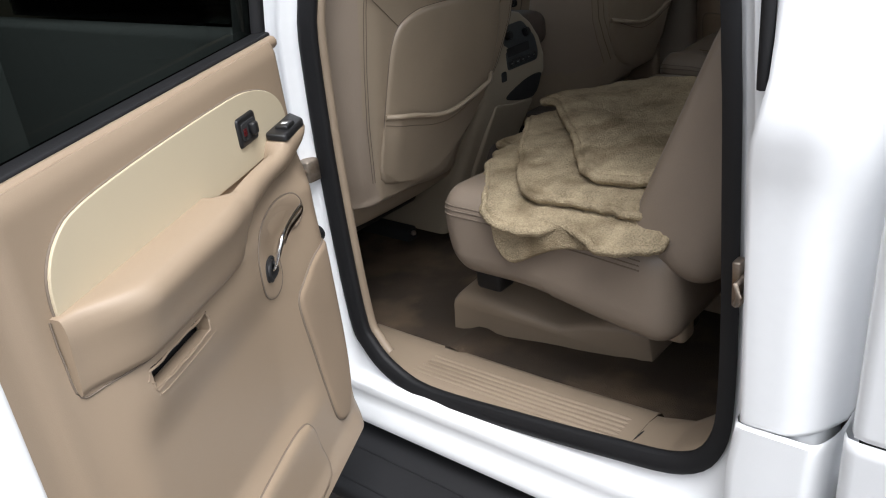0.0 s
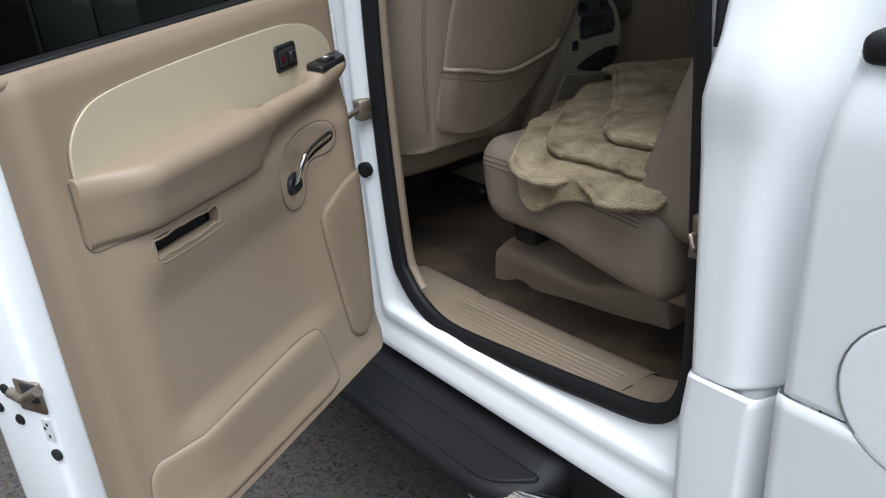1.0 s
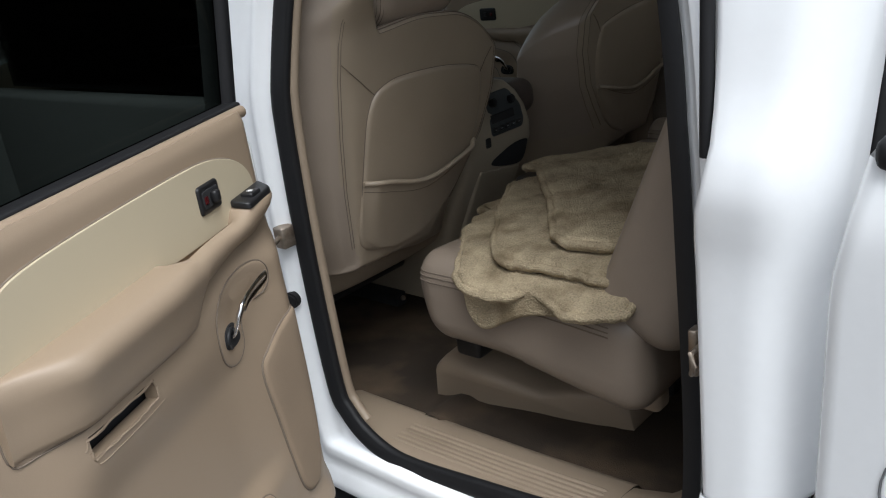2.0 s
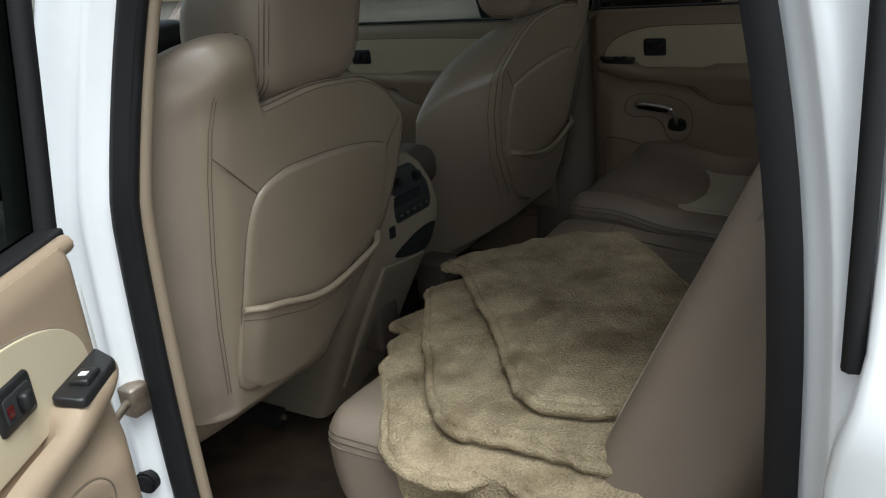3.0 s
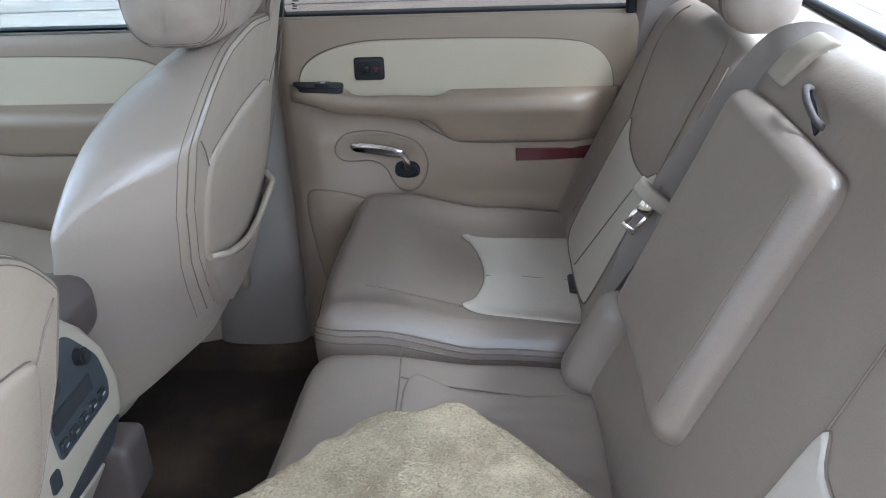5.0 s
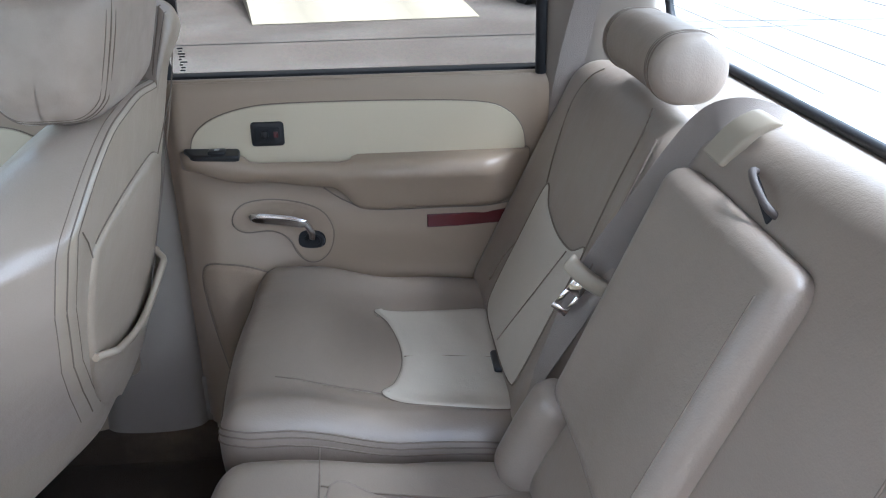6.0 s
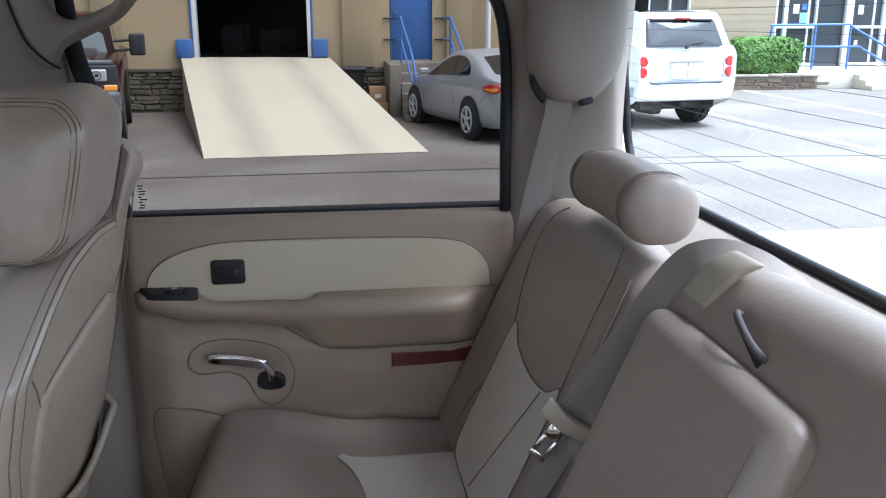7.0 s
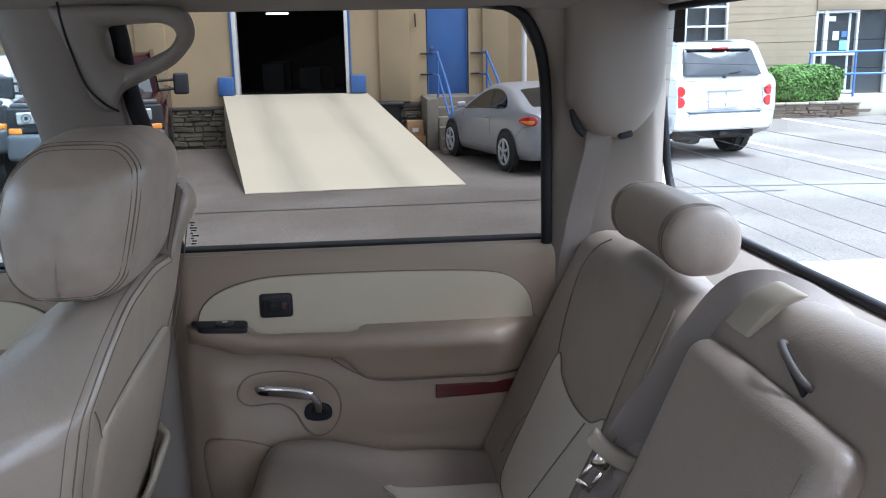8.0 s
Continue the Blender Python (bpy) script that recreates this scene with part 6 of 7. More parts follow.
cr.elements[0].color, cr.elements[-1].color = (0, 0, 0, 1), (0, 0, 0, 1)
nt.links.new(sep.outputs[0], bands.inputs[0])
scale = nt.nodes.new("ShaderNodeVectorMath")
scale.operation = "MULTIPLY"
scale.inputs[1].default_value = (7, 2.2, 1)
nt.links.new(uvn.outputs[0], scale.inputs[0])
blot = nt.nodes.new("ShaderNodeTexNoise")
blot.inputs["Scale"].default_value, blot.inputs["Detail"].default_value = 1.6, 5
nt.links.new(scale.outputs[0], blot.inputs["Vector"])
amt = nt.nodes.new("ShaderNodeMath")
amt.operation = "MULTIPLY"
nt.links.new(bands.outputs[0], amt.inputs[0])
nt.links.new(blot.outputs[0], amt.inputs[1])
stain = nt.nodes.new("ShaderNodeMix")
stain.data_type = "RGBA"
bsdf = nt.nodes["Principled BSDF"]
nt.links.new(amt.outputs[0], stain.inputs[0])
nt.links.new(bsdf.inputs["Base Color"].links[0].from_socket, stain.inputs[6])
stain.inputs[7].default_value = (0.20, 0.185, 0.15, 1)
nt.links.new(stain.outputs[2], bsdf.inputs["Base Color"])
ramp = thing("loading_ramp", "pale concrete loading ramp up to the dock doorway", "ramp")
R = [Vector((-1.24, 12.09, GZ)), Vector((1.89, 12.30, GZ)), Vector((0.58, WY - 0.02, 0.93)), Vector((-2.43, WY - 0.02, 0.95))]
def ramp_at(u, v, h=0.0):
    p = R[0].lerp(R[1], u).lerp(R[3].lerp(R[2], u), v)
    return p + Vector((0, 0, h))
mid = 0.52
for name, v0, v1 in (("lower_slab", 0.0, mid - 0.0005), ("upper_slab", mid + 0.0005, 1.0)):
    nu, nv = 12, 14
    grid = [ramp_at(i / nu, lerp(v0, v1, j / nv), 0.012 + 0.006 * noise.noise(Vector((i * 0.7, j * 0.7, v0)))) for i in range(nu + 1) for j in range(nv + 1)]
    slab = part(name, from_data(grid, [(i * (nv + 1) + j, (i + 1) * (nv + 1) + j, (i + 1) * (nv + 1) + j + 1, i * (nv + 1) + j + 1) for i in range(nu) for j in range(nv)]), RAMP, ramp)
    uv = slab.data.uv_layers.new(name="across")
    for lp in slab.data.loops:
        k = lp.vertex_index
        uv.data[lp.index].uv = ((k // (nv + 1)) / nu, lerp(v0, v1, (k % (nv + 1)) / nv))
low_ = [Vector((p.x, p.y, GZ)) for p in R]
part("ramp_body", from_data([*R, *low_], [(0, 1, 2, 3), (0, 3, 7, 4), (1, 2, 6, 5), (0, 1, 5, 4), (2, 3, 7, 6)]), CONCRETE, ramp, smooth=False)
# blue door and steps
door = thing("door_1", "blue painted steel door above concrete steps", "door", kind="structure")
part("leaf", box(1.87, 2.75, WY + 0.08, WY + 0.13, 0.88, 3.02, 0.008), BLUE, door)
part("leaf_frame", tube([(1.89, WY + 0.07, 0.9), (1.89, WY + 0.07, 3.0), (2.73, WY + 0.07, 3.0), (2.73, WY + 0.07, 0.9)], 0.018, 6), BLUE, door)
part("knob", disc((1.98, WY + 0.055, 1.85), (0, 1, 0), 0.03, 0.05, 14, 0.008), STEEL, door)
steps = thing("entry_steps", "worn concrete entry steps with blue pipe handrails", "steps")
part("landing", box(1.72, 3.3, 17.55, WY - 0.005, GZ, 0.87, 0.015), STEPS, steps)
for i in range(5):
    part("tread", box(1.95, 2.95, 17.27 - 0.28 * i, 17.56 - 0.28 * i, GZ, 0.68 - 0.18 * i, 0.012), STEPS, steps)
part("cheek_wall", box(1.72, 1.94, 17.0, 17.56, GZ, 0.86, 0.012), STEPS, steps)
for x in (2.0, 3.0):
    rail = part("handrail", tube(smoothed([(x, WY - 0.02, 1.73), (x, 17.62, 1.73), (x, 17.45, 1.68), (x + 0.12, 16.2, 0.82), (x + 0.13, 16.1, GZ)], 5, False), 0.024, 8), BLUE, steps, "blue pipe handrail")
    part("mid_rail", tube([(x, WY - 0.02, 1.30), (x, 17.5, 1.30), (x + 0.12, 16.15, 0.38)], 0.02, 8), BLUE, rail)
    part("post", tube([(x, 17.58, 0.87), (x, 17.58, 1.73)], 0.022, 8), BLUE, rail)
    for z in (1.73, 1.30):
        part("bracket", tube([(1.72 if x < 2.5 else 2.80, WY - 0.03, z), (x, WY - 0.03, z)], 0.018, 6), TAR, rail)
bin_t = thing("trash_bin", "black plastic trash bin beside the ramp", "bin")
part("bin_body", loft([[Vector((1.0 + w * a, 17.95 + w * b, z)) for a, b in rounded_sq] for rounded_sq in [[(p.x, p.y) for p in rounded([(-1, -1), (1, -1), (1, 1), (-1, 1)], 0.3, 3)]] for w, z in ((0.22, GZ), (0.26, 0.66), (0.28, 0.70))], True, True), BIN, bin_t)
part("bin_lid", box(0.69, 1.31, 17.64, 18.26, 0.70, 0.78, 0.03), BIN, bin_t)
for i, (x0, x1, y0, z0, z1) in enumerate(((1.32, 1.70, 17.25, GZ, 0.12), (1.34, 1.66, 17.27, 0.12, 0.42))):
    cb = thing("cardboard_box", "brown cardboard box stacked by the steps", "box", "boxes by the steps")
    part("carton", box(x0, x1, y0, y0 + 0.3, z0, z1, 0.004), CARD, cb)
    part("label_patch", box(x0 + 0.1, x0 + 0.22, y0 - 0.002, y0, z0 + 0.08, z0 + 0.16, 0.0), PAPER, cb)

# ---- across the lot, behind the open door: unseen wall added to bounce light ----
BOUNCE = mat("pale_bounce_wall", (0.42, 0.38, 0.32), 0.9, vary=0.25, grain=14, bump=0.3, stain=0.8)
back = thing("unseen_bounce_wall", "long plain pale wall block across the lot, unseen, added to bounce light", "building")
part("wall", box(-45, 45, -32, -20, GZ, 4.4, 0.05), BOUNCE, back)
part("roof_edge", box(-45.3, 45.3, -32.3, -19.7, 4.4, 4.7, 0.02), MORTAR, back)

# ---- trees ahead of the truck ----
BARK = mat("tree_bark", (0.085, 0.065, 0.048), 0.95, vary=0.4, grain=60, bump=0.9, stain=5)
TREE_LEAF = mat("tree_leaf", (0.060, 0.115, 0.030), 0.7, vary=0.35, grain=10, stain=4, spec=0.3)


def build_tree(x, y, height, seed):
    tree = thing("street_tree", "low leafy green tree at the edge of the lot", "tree", "trees ahead of the truck", at=(x, y, GZ))
    random.seed(seed)
    def limb(p, q, r0, r1, n=6):
        mid = p.lerp(q, 0.5) + Vector((random.uniform(-1, 1), random.uniform(-1, 1), 0.3)) * (q - p).length * 0.08
        rings = []
        for k in range(n + 1):
            f = k / n
            c = p.lerp(mid, f).lerp(mid.lerp(q, f), f)
            r = lerp(r0, r1, f)
            rings.append([c + Vector((r * math.cos(a), r * math.sin(a), 0)) for a in [2 * math.pi * i / 9 for i in range(9)]])
        return loft(rings, True, True)
    fork = Vector((random.uniform(-0.15, 0.15), random.uniform(-0.15, 0.15), height * 0.30))
    part("trunk", limb(Vector((0, 0, 0)), fork, 0.13, 0.09), BARK, tree)
    tips = []
    for k in range(7):
        a = 2 * math.pi * k / 7 + random.uniform(-0.3, 0.3)
        reach, rise = height * random.uniform(0.20, 0.32), height * random.uniform(0.28, 0.62)
        q = fork + Vector((math.cos(a) * reach, math.sin(a) * reach, rise))
        part("limb", limb(fork, q, 0.05, 0.018), BARK, tree)
        tips += [q, fork.lerp(q, 0.65) + Vector((random.uniform(-0.5, 0.5), random.uniform(-0.5, 0.5), 0.3)), fork.lerp(q, 0.4)]
    vs, fs = [], []
    for c in tips:
        size = height * random.uniform(0.10, 0.17)
        for i in range(420):
            d = Vector((random.gauss(0, 1), random.gauss(0, 1), random.gauss(0, 0.75)))
            o = c + d.normalized() * size * random.uniform(0.35, 1.0) ** 0.6
            u = Vector((random.gauss(0, 1), random.gauss(0, 1), random.gauss(0, 1))).normalized()
            w = u.cross(Vector((random.gauss(0, 1), random.gauss(0, 1), random.gauss(0, 1)))).normalized()
            ls = random.uniform(0.06, 0.12)
            k = len(vs)
            vs += [o - u * ls, o + w * ls * 0.5, o + u * ls, o - w * ls * 0.5]
            fs.append((k, k + 1, k + 2, k + 3))
    me = bpy.data.meshes.new("crown")
    me.from_pydata(vs, [], fs)
    me.materials.append(TREE_LEAF)
    crown = new("crown", me)
    crown.parent = tree
    tagged(crown, kind="stuff")
    return tree


for i, (x, y, h) in enumerate(((-15.5, 6.4, 3.3), (-16.4, 8.8, 3.8), (-17.2, 11.4, 3.5))):
    build_tree(x, y, h, 40 + i)

# ---- the shop building ----
shop = thing("shop_building", "tan block shop front with glass doors and blue railing", "building")
SY = 24.0
def shop_wall(x0, x1, z0, z1):
    return part("wall", box(x0, x1, SY, SY + 0.3, z0, z1, 0.0), SHOP_BLOCK, shop)
shop_wall(7.5, 8.2, GZ, 6.5)
shop_wall(8.2, 10.70, GZ, 1.80)
shop_wall(8.2, 10.70, 3.4, 6.5)
shop_wall(10.70, 13.30, GZ, 6.5)
shop_wall(13.30, 19.0, 3.15, 6.5)
shop_wall(19.0, 40.0, GZ, 6.5)
part("roof", box(7.4, 40, SY - 0.2, 34, 6.5, 6.8, 0.0), MORTAR, shop)
for z in [GZ + 0.2 * i for i in range(1, 24)]:
    part("block_joint", box(10.72, 13.28, SY - 0.003, SY + 0.01, z, z + 0.008, 0.0), JOINT, shop)
win = part("shop_window", box(8.2, 10.70, SY + 0.10, SY + 0.13, 1.80, 3.4, 0.0), STORE_GLASS, shop)
for x in (8.22, 8.85, 9.48, 10.10, 10.68):
    part("mullion", box(x - 0.03, x + 0.03, SY - 0.01, SY + 0.12, 1.80, 3.4, 0.006), SHOP_FRAME, win)
for z in (1.83, 2.33, 2.86, 3.37):
    part("glazing_bar", box(8.2, 10.70, SY + 0.0, SY + 0.11, z - 0.03, z + 0.03, 0.006), SHOP_FRAME, win)
part("platform", box(13.32, 22, 22.55, SY - 0.01, GZ, 0.36, 0.015), CONCRETE, shop)
part("threshold", box(13.32, 19.0, SY - 0.01, SY + 0.3, GZ, 0.37, 0.01), CONCRETE, shop)
for i in range(3):
    part("step", box(15.0, 18.2, 22.55 - 0.3 * (i + 1), 22.55 - 0.3 * i, GZ, 0.24 - 0.13 * i, 0.01), CONCRETE, shop)
for x0, x1, bars in ((13.30, 13.62, (0.44, 1.50, 2.68)), (13.62, 14.60, (0.44, 1.50, 2.68)), (14.60, 15.48, ()), (15.66, 16.72, (0.44, 1.50, 2.68)), (16.72, 17.1, (0.44, 1.50, 2.68)), (17.1, 19.0, (0.44, 2.68))):
    gd = part("glass_panel", box(x0, x1, SY + 0.10, SY + 0.13, 0.38, 2.72, 0.0), STORE_GLASS, shop)
    for x in (x0 + 0.03, x1 - 0.03) if bars else ():
        part("stile", box(x - 0.03, x + 0.03, SY - 0.005, SY + 0.12, 0.38, 2.72, 0.006), SHOP_FRAME, gd)
    for z in bars:
        part("cross_bar", box(x0, x1, SY + 0.005, SY + 0.115, z - 0.04, z + 0.04, 0.006), SHOP_FRAME, gd)
part("door_post", box(15.48, 15.66, SY - 0.02, SY + 0.14, 0.38, 2.72, 0.01), SHOP_FRAME, shop)
part("fascia", box(13.30, 19.0, SY - 0.03, SY + 0.14, 2.722, 3.15, 0.01), SHOP_BLOCK, shop)
for x in (14.30, 16.36):
    part("push_bar", tube([(x, SY - 0.03, 1.0), (x, SY - 0.03, 1.45)], 0.02, 6), SHOP_FRAME, shop)
    part("inner_jamb", box(x + 0.03, x + 0.10, SY + 0.08, SY + 0.098, 0.48, 2.64, 0.0), SHOP_FRAME, shop)
for x, z, w, h, m in ((13.88, 1.88, 0.18, 0.26, PAPER), (14.14, 1.98, 0.16, 0.16, BLUE), (14.10, 1.62, 0.28, 0.28, NOTICE), (13.72, 2.42, 0.22, 0.14, PAPER), (15.92, 1.86, 0.16, 0.26, PAPER), (16.18, 2.40, 0.26, 0.14, PAPER), (13.80, 0.98, 0.10, 0.14, PAPER), (15.90, 0.98, 0.10, 0.14, PAPER)):
    part("notice", box(x, x + w, SY + 0.082, SY + 0.096, z, z + h, 0.0), m, shop)
shop.location.x = 0.12
rail_s = thing("blue_railing", "blue painted pipe railing on the shop platform", "railing")
RY = 22.66
rail_s.location.x = 0.12
part("rail", tube([(12.46, RY, 1.56), (14.78, RY, 1.585), (14.82, RY - 0.02, 1.54), (15.10, RY, 1.40), (15.84, RY - 0.9, 0.75)], 0.03, 8), BLUE, rail_s)
part("rail", tube([(13.00, RY, 0.985), (15.14, RY, 0.98), (15.80, RY - 0.86, 0.36)], 0.03, 8), BLUE, rail_s)
for x in (13.78, 14.82):
    part("post", tube([(x, RY, 0.36), (x, RY, 1.58)], 0.034, 8), BLUE, rail_s)
part("post", tube([(12.50, RY + 0.2, GZ), (12.50, RY, 1.56)], 0.03, 8), BLUE, rail_s)
part("post", tube([(15.84, RY - 0.9, GZ), (15.84, RY - 0.9, 0.76)], 0.034, 8), BLUE, rail_s)
planter = thing("stone_planter", "low rubble stone planter under the hedge", "planter")
part("planter_core", box(11.35, 13.95, 22.35, 23.9, GZ, 0.20, 0.02), MORTAR_L, planter)
random.seed(14)
planter_meshes = [m_.copy() for m_ in stone_meshes]
for m_ in planter_meshes:
    m_.materials[0] = PLANTER
zz = GZ
while zz < 0.13:
    hh = random.choice((0.06, 0.10, 0.08))
    x = 11.33 + random.uniform(0, 0.1)
    while x < 13.85:
        w = random.uniform(0.12, 0.60)
        st = new("stone", random.choice(planter_meshes))
        st.parent = planter
        st.location, st.scale = (x + w / 2, 22.345, zz + hh / 2), (w - 0.012, 0.05 + random.uniform(0, 0.06), hh * random.uniform(0.7, 0.95))
        st.rotation_euler.y = random.uniform(-0.06, 0.06)
        x += w
    zz += hh
x = 11.30
while x < 13.9:
    w = random.uniform(0.45, 0.8)
    part("coping_stone", box(x, min(13.97, x + w) - 0.012, 22.26, 22.62, 0.20, 0.27 + random.uniform(-0.01, 0.01), 0.015), COPING, planter)
    x += w
hedge = thing("clipped_hedge", "clipped green boxy hedge in the stone planter", "hedge")
random.seed(17)
hx, hy_, hz = 1.02, 0.62, 0.52
hc = Vector((12.62, 23.05, 0.72))
vs, fs = [], []
for i in range(13000):
    d = Vector((random.uniform(-1, 1), random.uniform(-1, 1), random.uniform(-1, 1)))
    m_ = max(abs(d.x), abs(d.y), abs(d.z))
    r4 = (abs(d.x) ** 4 + abs(d.y) ** 4 + abs(d.z) ** 4) ** 0.25
    lump = 1.0 + 0.10 * noise.noise(d.normalized() * 3.0) + 0.05 * noise.noise(d.normalized() * 9.0)
    depth = random.choice((1.0, 0.98, 0.94, 0.88))
    c = hc + Vector((d.x / r4 * hx, d.y / r4 * hy_, d.z / r4 * hz)) * lump * depth
    face = (d.normalized() + Vector((0, 0, 0.5)) + Vector((random.gauss(0, 0.45), random.gauss(0, 0.45), random.gauss(0, 0.45)))).normalized()
    a = face.cross(Vector((random.gauss(0, 1), random.gauss(0, 1), random.gauss(0, 1)))).normalized()
    b = a.cross(face)
    sz = random.uniform(0.028, 0.052)
    k = len(vs)
    vs += [c - a * sz, c + b * sz * 0.5, c + a * sz, c - b * sz * 0.5]
    fs.append((k, k + 1, k + 2, k + 3))
me = bpy.data.meshes.new("leaves")
me.from_pydata(vs, [], fs)
me.materials.append(LEAF)
lv = new("leaves", me)
lv.parent = hedge
tagged(lv, kind="stuff")
part("hedge_core", soft_box(hx * 0.88, hy_ * 0.88, hz * 0.88, 0.2, 10, lambda p: hc + p), TWIG, hedge)


# ---- parked vehicles; local x points to the front, z from the ground ----
def car_wheel(car, x, y, r, w, spokes=5, rim=ALLOY, mid=0.0):
    s = 1 if y > mid else -1
    wh = part("wheel", join(tube([(x + (r - 0.06) * math.cos(a), y, r + (r - 0.06) * math.sin(a)) for a in [2 * math.pi * i / 32 for i in range(32)]], 0.06, 10, True),
                            disc((x, y - s * w * 0.3, r), (0, 1, 0), r - 0.07, w * 0.7, 28)), TYRE, car)
    rm = part("rim", tube([(x + (r - 0.115) * math.cos(a), y + s * 0.045, r + (r - 0.115) * math.sin(a)) for a in [2 * math.pi * i / 28 for i in range(28)]], 0.022, 8, True), rim, wh)
    for k in range(spokes):
        a = 2 * math.pi * k / spokes + 0.3
        part("spoke", tube([(x, y + s * 0.05, r), (x + (r - 0.11) * math.cos(a), y + s * 0.045, r + (r - 0.11) * math.sin(a))], 0.028, 6), rim, wh)
    part("hub", disc((x, y + s * 0.055, r), (0, 1, 0), 0.055, 0.03, 16, 0.006), rim, wh)


def car_solid(profile, hw, inset, taper_from=9.0, taper=0.0, rnd=0.07):
    """A body drawn across its width from a side profile, with rounded shoulders and sides that lean in above taper_from."""
    pts = [Vector(p) for p in profile]
    loops = []
    for k, ins in ((-1.0, 1.0), (-0.97, 0.45), (-0.92, 0.15), (-0.82, 0.0), (-0.4, -0.06), (0.0, -0.08), (0.4, -0.06), (0.82, 0.0), (0.92, 0.15), (0.97, 0.45), (1.0, 1.0)):
        lp = offset(pts, -inset * ins)
        loops.append([Vector((p.x, hw * k * (1 - taper * max(0.0, p.y - taper_from)), p.y)) for p in lp])
    return loft(loops, True, True)


def glass_side(car, poly, hw, s, belt, taper, proud=0.012, material=None):
    return part("side_window", from_data([Vector((x, s * (hw * (1 - taper * max(0.0, z - belt)) + proud), z)) for x, z in poly], [tuple(range(len(poly)))]), material or CAR_GLASS, car, smooth=False)


def curve(rows):
    """A smooth line through (x, value) rows, read with table()."""
    return [(p.x, p.y) for p in smoothed([Vector(r) for r in rows], 8, False)]


def build_coupe():
    car = thing("silver_coupe", "silver two-door hatchback coupe parked by the steps", "car")
    top = curve([(-2.15, 0.66), (-2.13, 0.84), (-2.06, 0.955), (-1.92, 0.995), (-1.60, 1.075), (-1.2, 1.225), (-0.8, 1.335), (-0.35, 1.385), (0.05, 1.355), (0.45, 1.215), (0.85, 1.02), (1.1, 0.915), (1.5, 0.84), (1.85, 0.73), (2.06, 0.60), (2.13, 0.46)])
    low = curve([(-2.15, 0.42), (-2.05, 0.29), (-1.6, 0.22), (1.6, 0.19), (2.0, 0.24), (2.13, 0.36)])
    wide = curve([(-2.15, 0.52), (-2.10, 0.66), (-1.95, 0.775), (-1.6, 0.838), (-0.8, 0.860), (0.6, 0.860), (1.3, 0.845), (1.75, 0.77), (2.02, 0.62), (2.13, 0.48)])
    def section(x):
        t, l, w = table(top, x), table(low, x), table(wide, x)
        sh = min(lerp(0.93, 0.80, step01(-1.9, 1.4, x)), t - 0.05)
        h = t - sh
        k = min(1.0, h / 0.30)
        lean = 0.46 * max(0.0, h - 0.06)
        ye = w * 0.955 - lean
        return smoothed([Vector(p) for p in ((w * 0.90, l), (w * 0.985, l + 0.10), (w * 1.012, lerp(l, sh, 0.45)), (w * 1.0, lerp(l, sh, 0.80)), (w * 0.965, sh + 0.01), (lerp(w * 0.955, ye, 0.5), sh + 0.5 * h * lerp(0.9, 1.0, k)), (ye - 0.02, t - lerp(0.02, 0.055, k)), (ye - 0.13, t - lerp(0.008, 0.022, k)), (0.30, t - 0.004), (0.0, t))], 3, False)
    def side_y(x, z):
        pts = section(x)
        for p, q in zip(pts, pts[1:]):
            if p.y <= z <= q.y and q.y > p.y:
                return lerp(p.x, q.x, (z - p.y) / (q.y - p.y))
        return pts[0].x
    def top_z(x, y):
        pts = section(x)[::-1]
        for p, q in zip(pts, pts[1:]):
            if p.x <= abs(y) <= q.x:
                return lerp(p.y, q.y, (abs(y) - p.x) / max(1e-6, q.x - p.x))
        return pts[-1].y
    xs = [-2.15, -2.145, -2.13, -2.10] + [-2.06 + 4.12 * i / 64 for i in range(65)] + [2.09, 2.12, 2.13]
    loops = []
    for x in xs:
        half = section(x)
        loops.append([Vector((x, p.x, p.y)) for p in half] + [Vector((x, -p.x, p.y)) for p in half[-2::-1]])
    part("body", loft(loops, True, True), SILVER, car)
    glass = smoothed([Vector(p) for p in ((0.74, 0.925), (0.50, 1.06), (0.20, 1.19), (-0.10, 1.262), (-0.38, 1.282), (-0.66, 1.255), (-0.90, 1.185), (-1.07, 1.085), (-1.10, 1.02), (-0.98, 0.985), (-0.5, 0.968), (0.1, 0.945), (0.6, 0.915))], 4)
    for s in (1, -1):
        def flank(u, v, h, s=s):
            return Vector((u, s * (side_y(u, v) + 0.004 + h), v))
        win = part("side_window", pad([(p.x, p.y) for p in glass], flank, 0.003, 0.006, 0.012, 10), CAR_GLASS, car)
        part("window_post", strip([flank(-0.44 + 0.02 * i, 0.985 + 0.055 * i, 0.006) for i in range(6)], (1, 0, 0), 0.035, 0.004), BIN, win)
        part("door_mirror", soft_box(0.07, 0.085, 0.052, 0.03, 6, lambda p: Vector((0.62 + p.x - 0.25 * abs(p.y), s * 0.94 + p.y, 0.985 + p.z))), SILVER, car)
        lamp_o = smoothed([Vector(p) for p in ((-2.05, 0.79), (-2.055, 0.885), (-1.96, 0.912), (-1.80, 0.888), (-1.66, 0.835), (-1.80, 0.79), (-1.95, 0.768))], 4)
        lamp = part("tail_lamp", pad([(p.x, p.y) for p in lamp_o], flank, 0.012, 0.012, 0.012, 6), LAMP_RED, car, "red and amber tail lamp")
        amber = smoothed([Vector(p) for p in ((-2.03, 0.80), (-2.035, 0.845), (-1.92, 0.845), (-1.76, 0.832), (-1.90, 0.798))], 4)
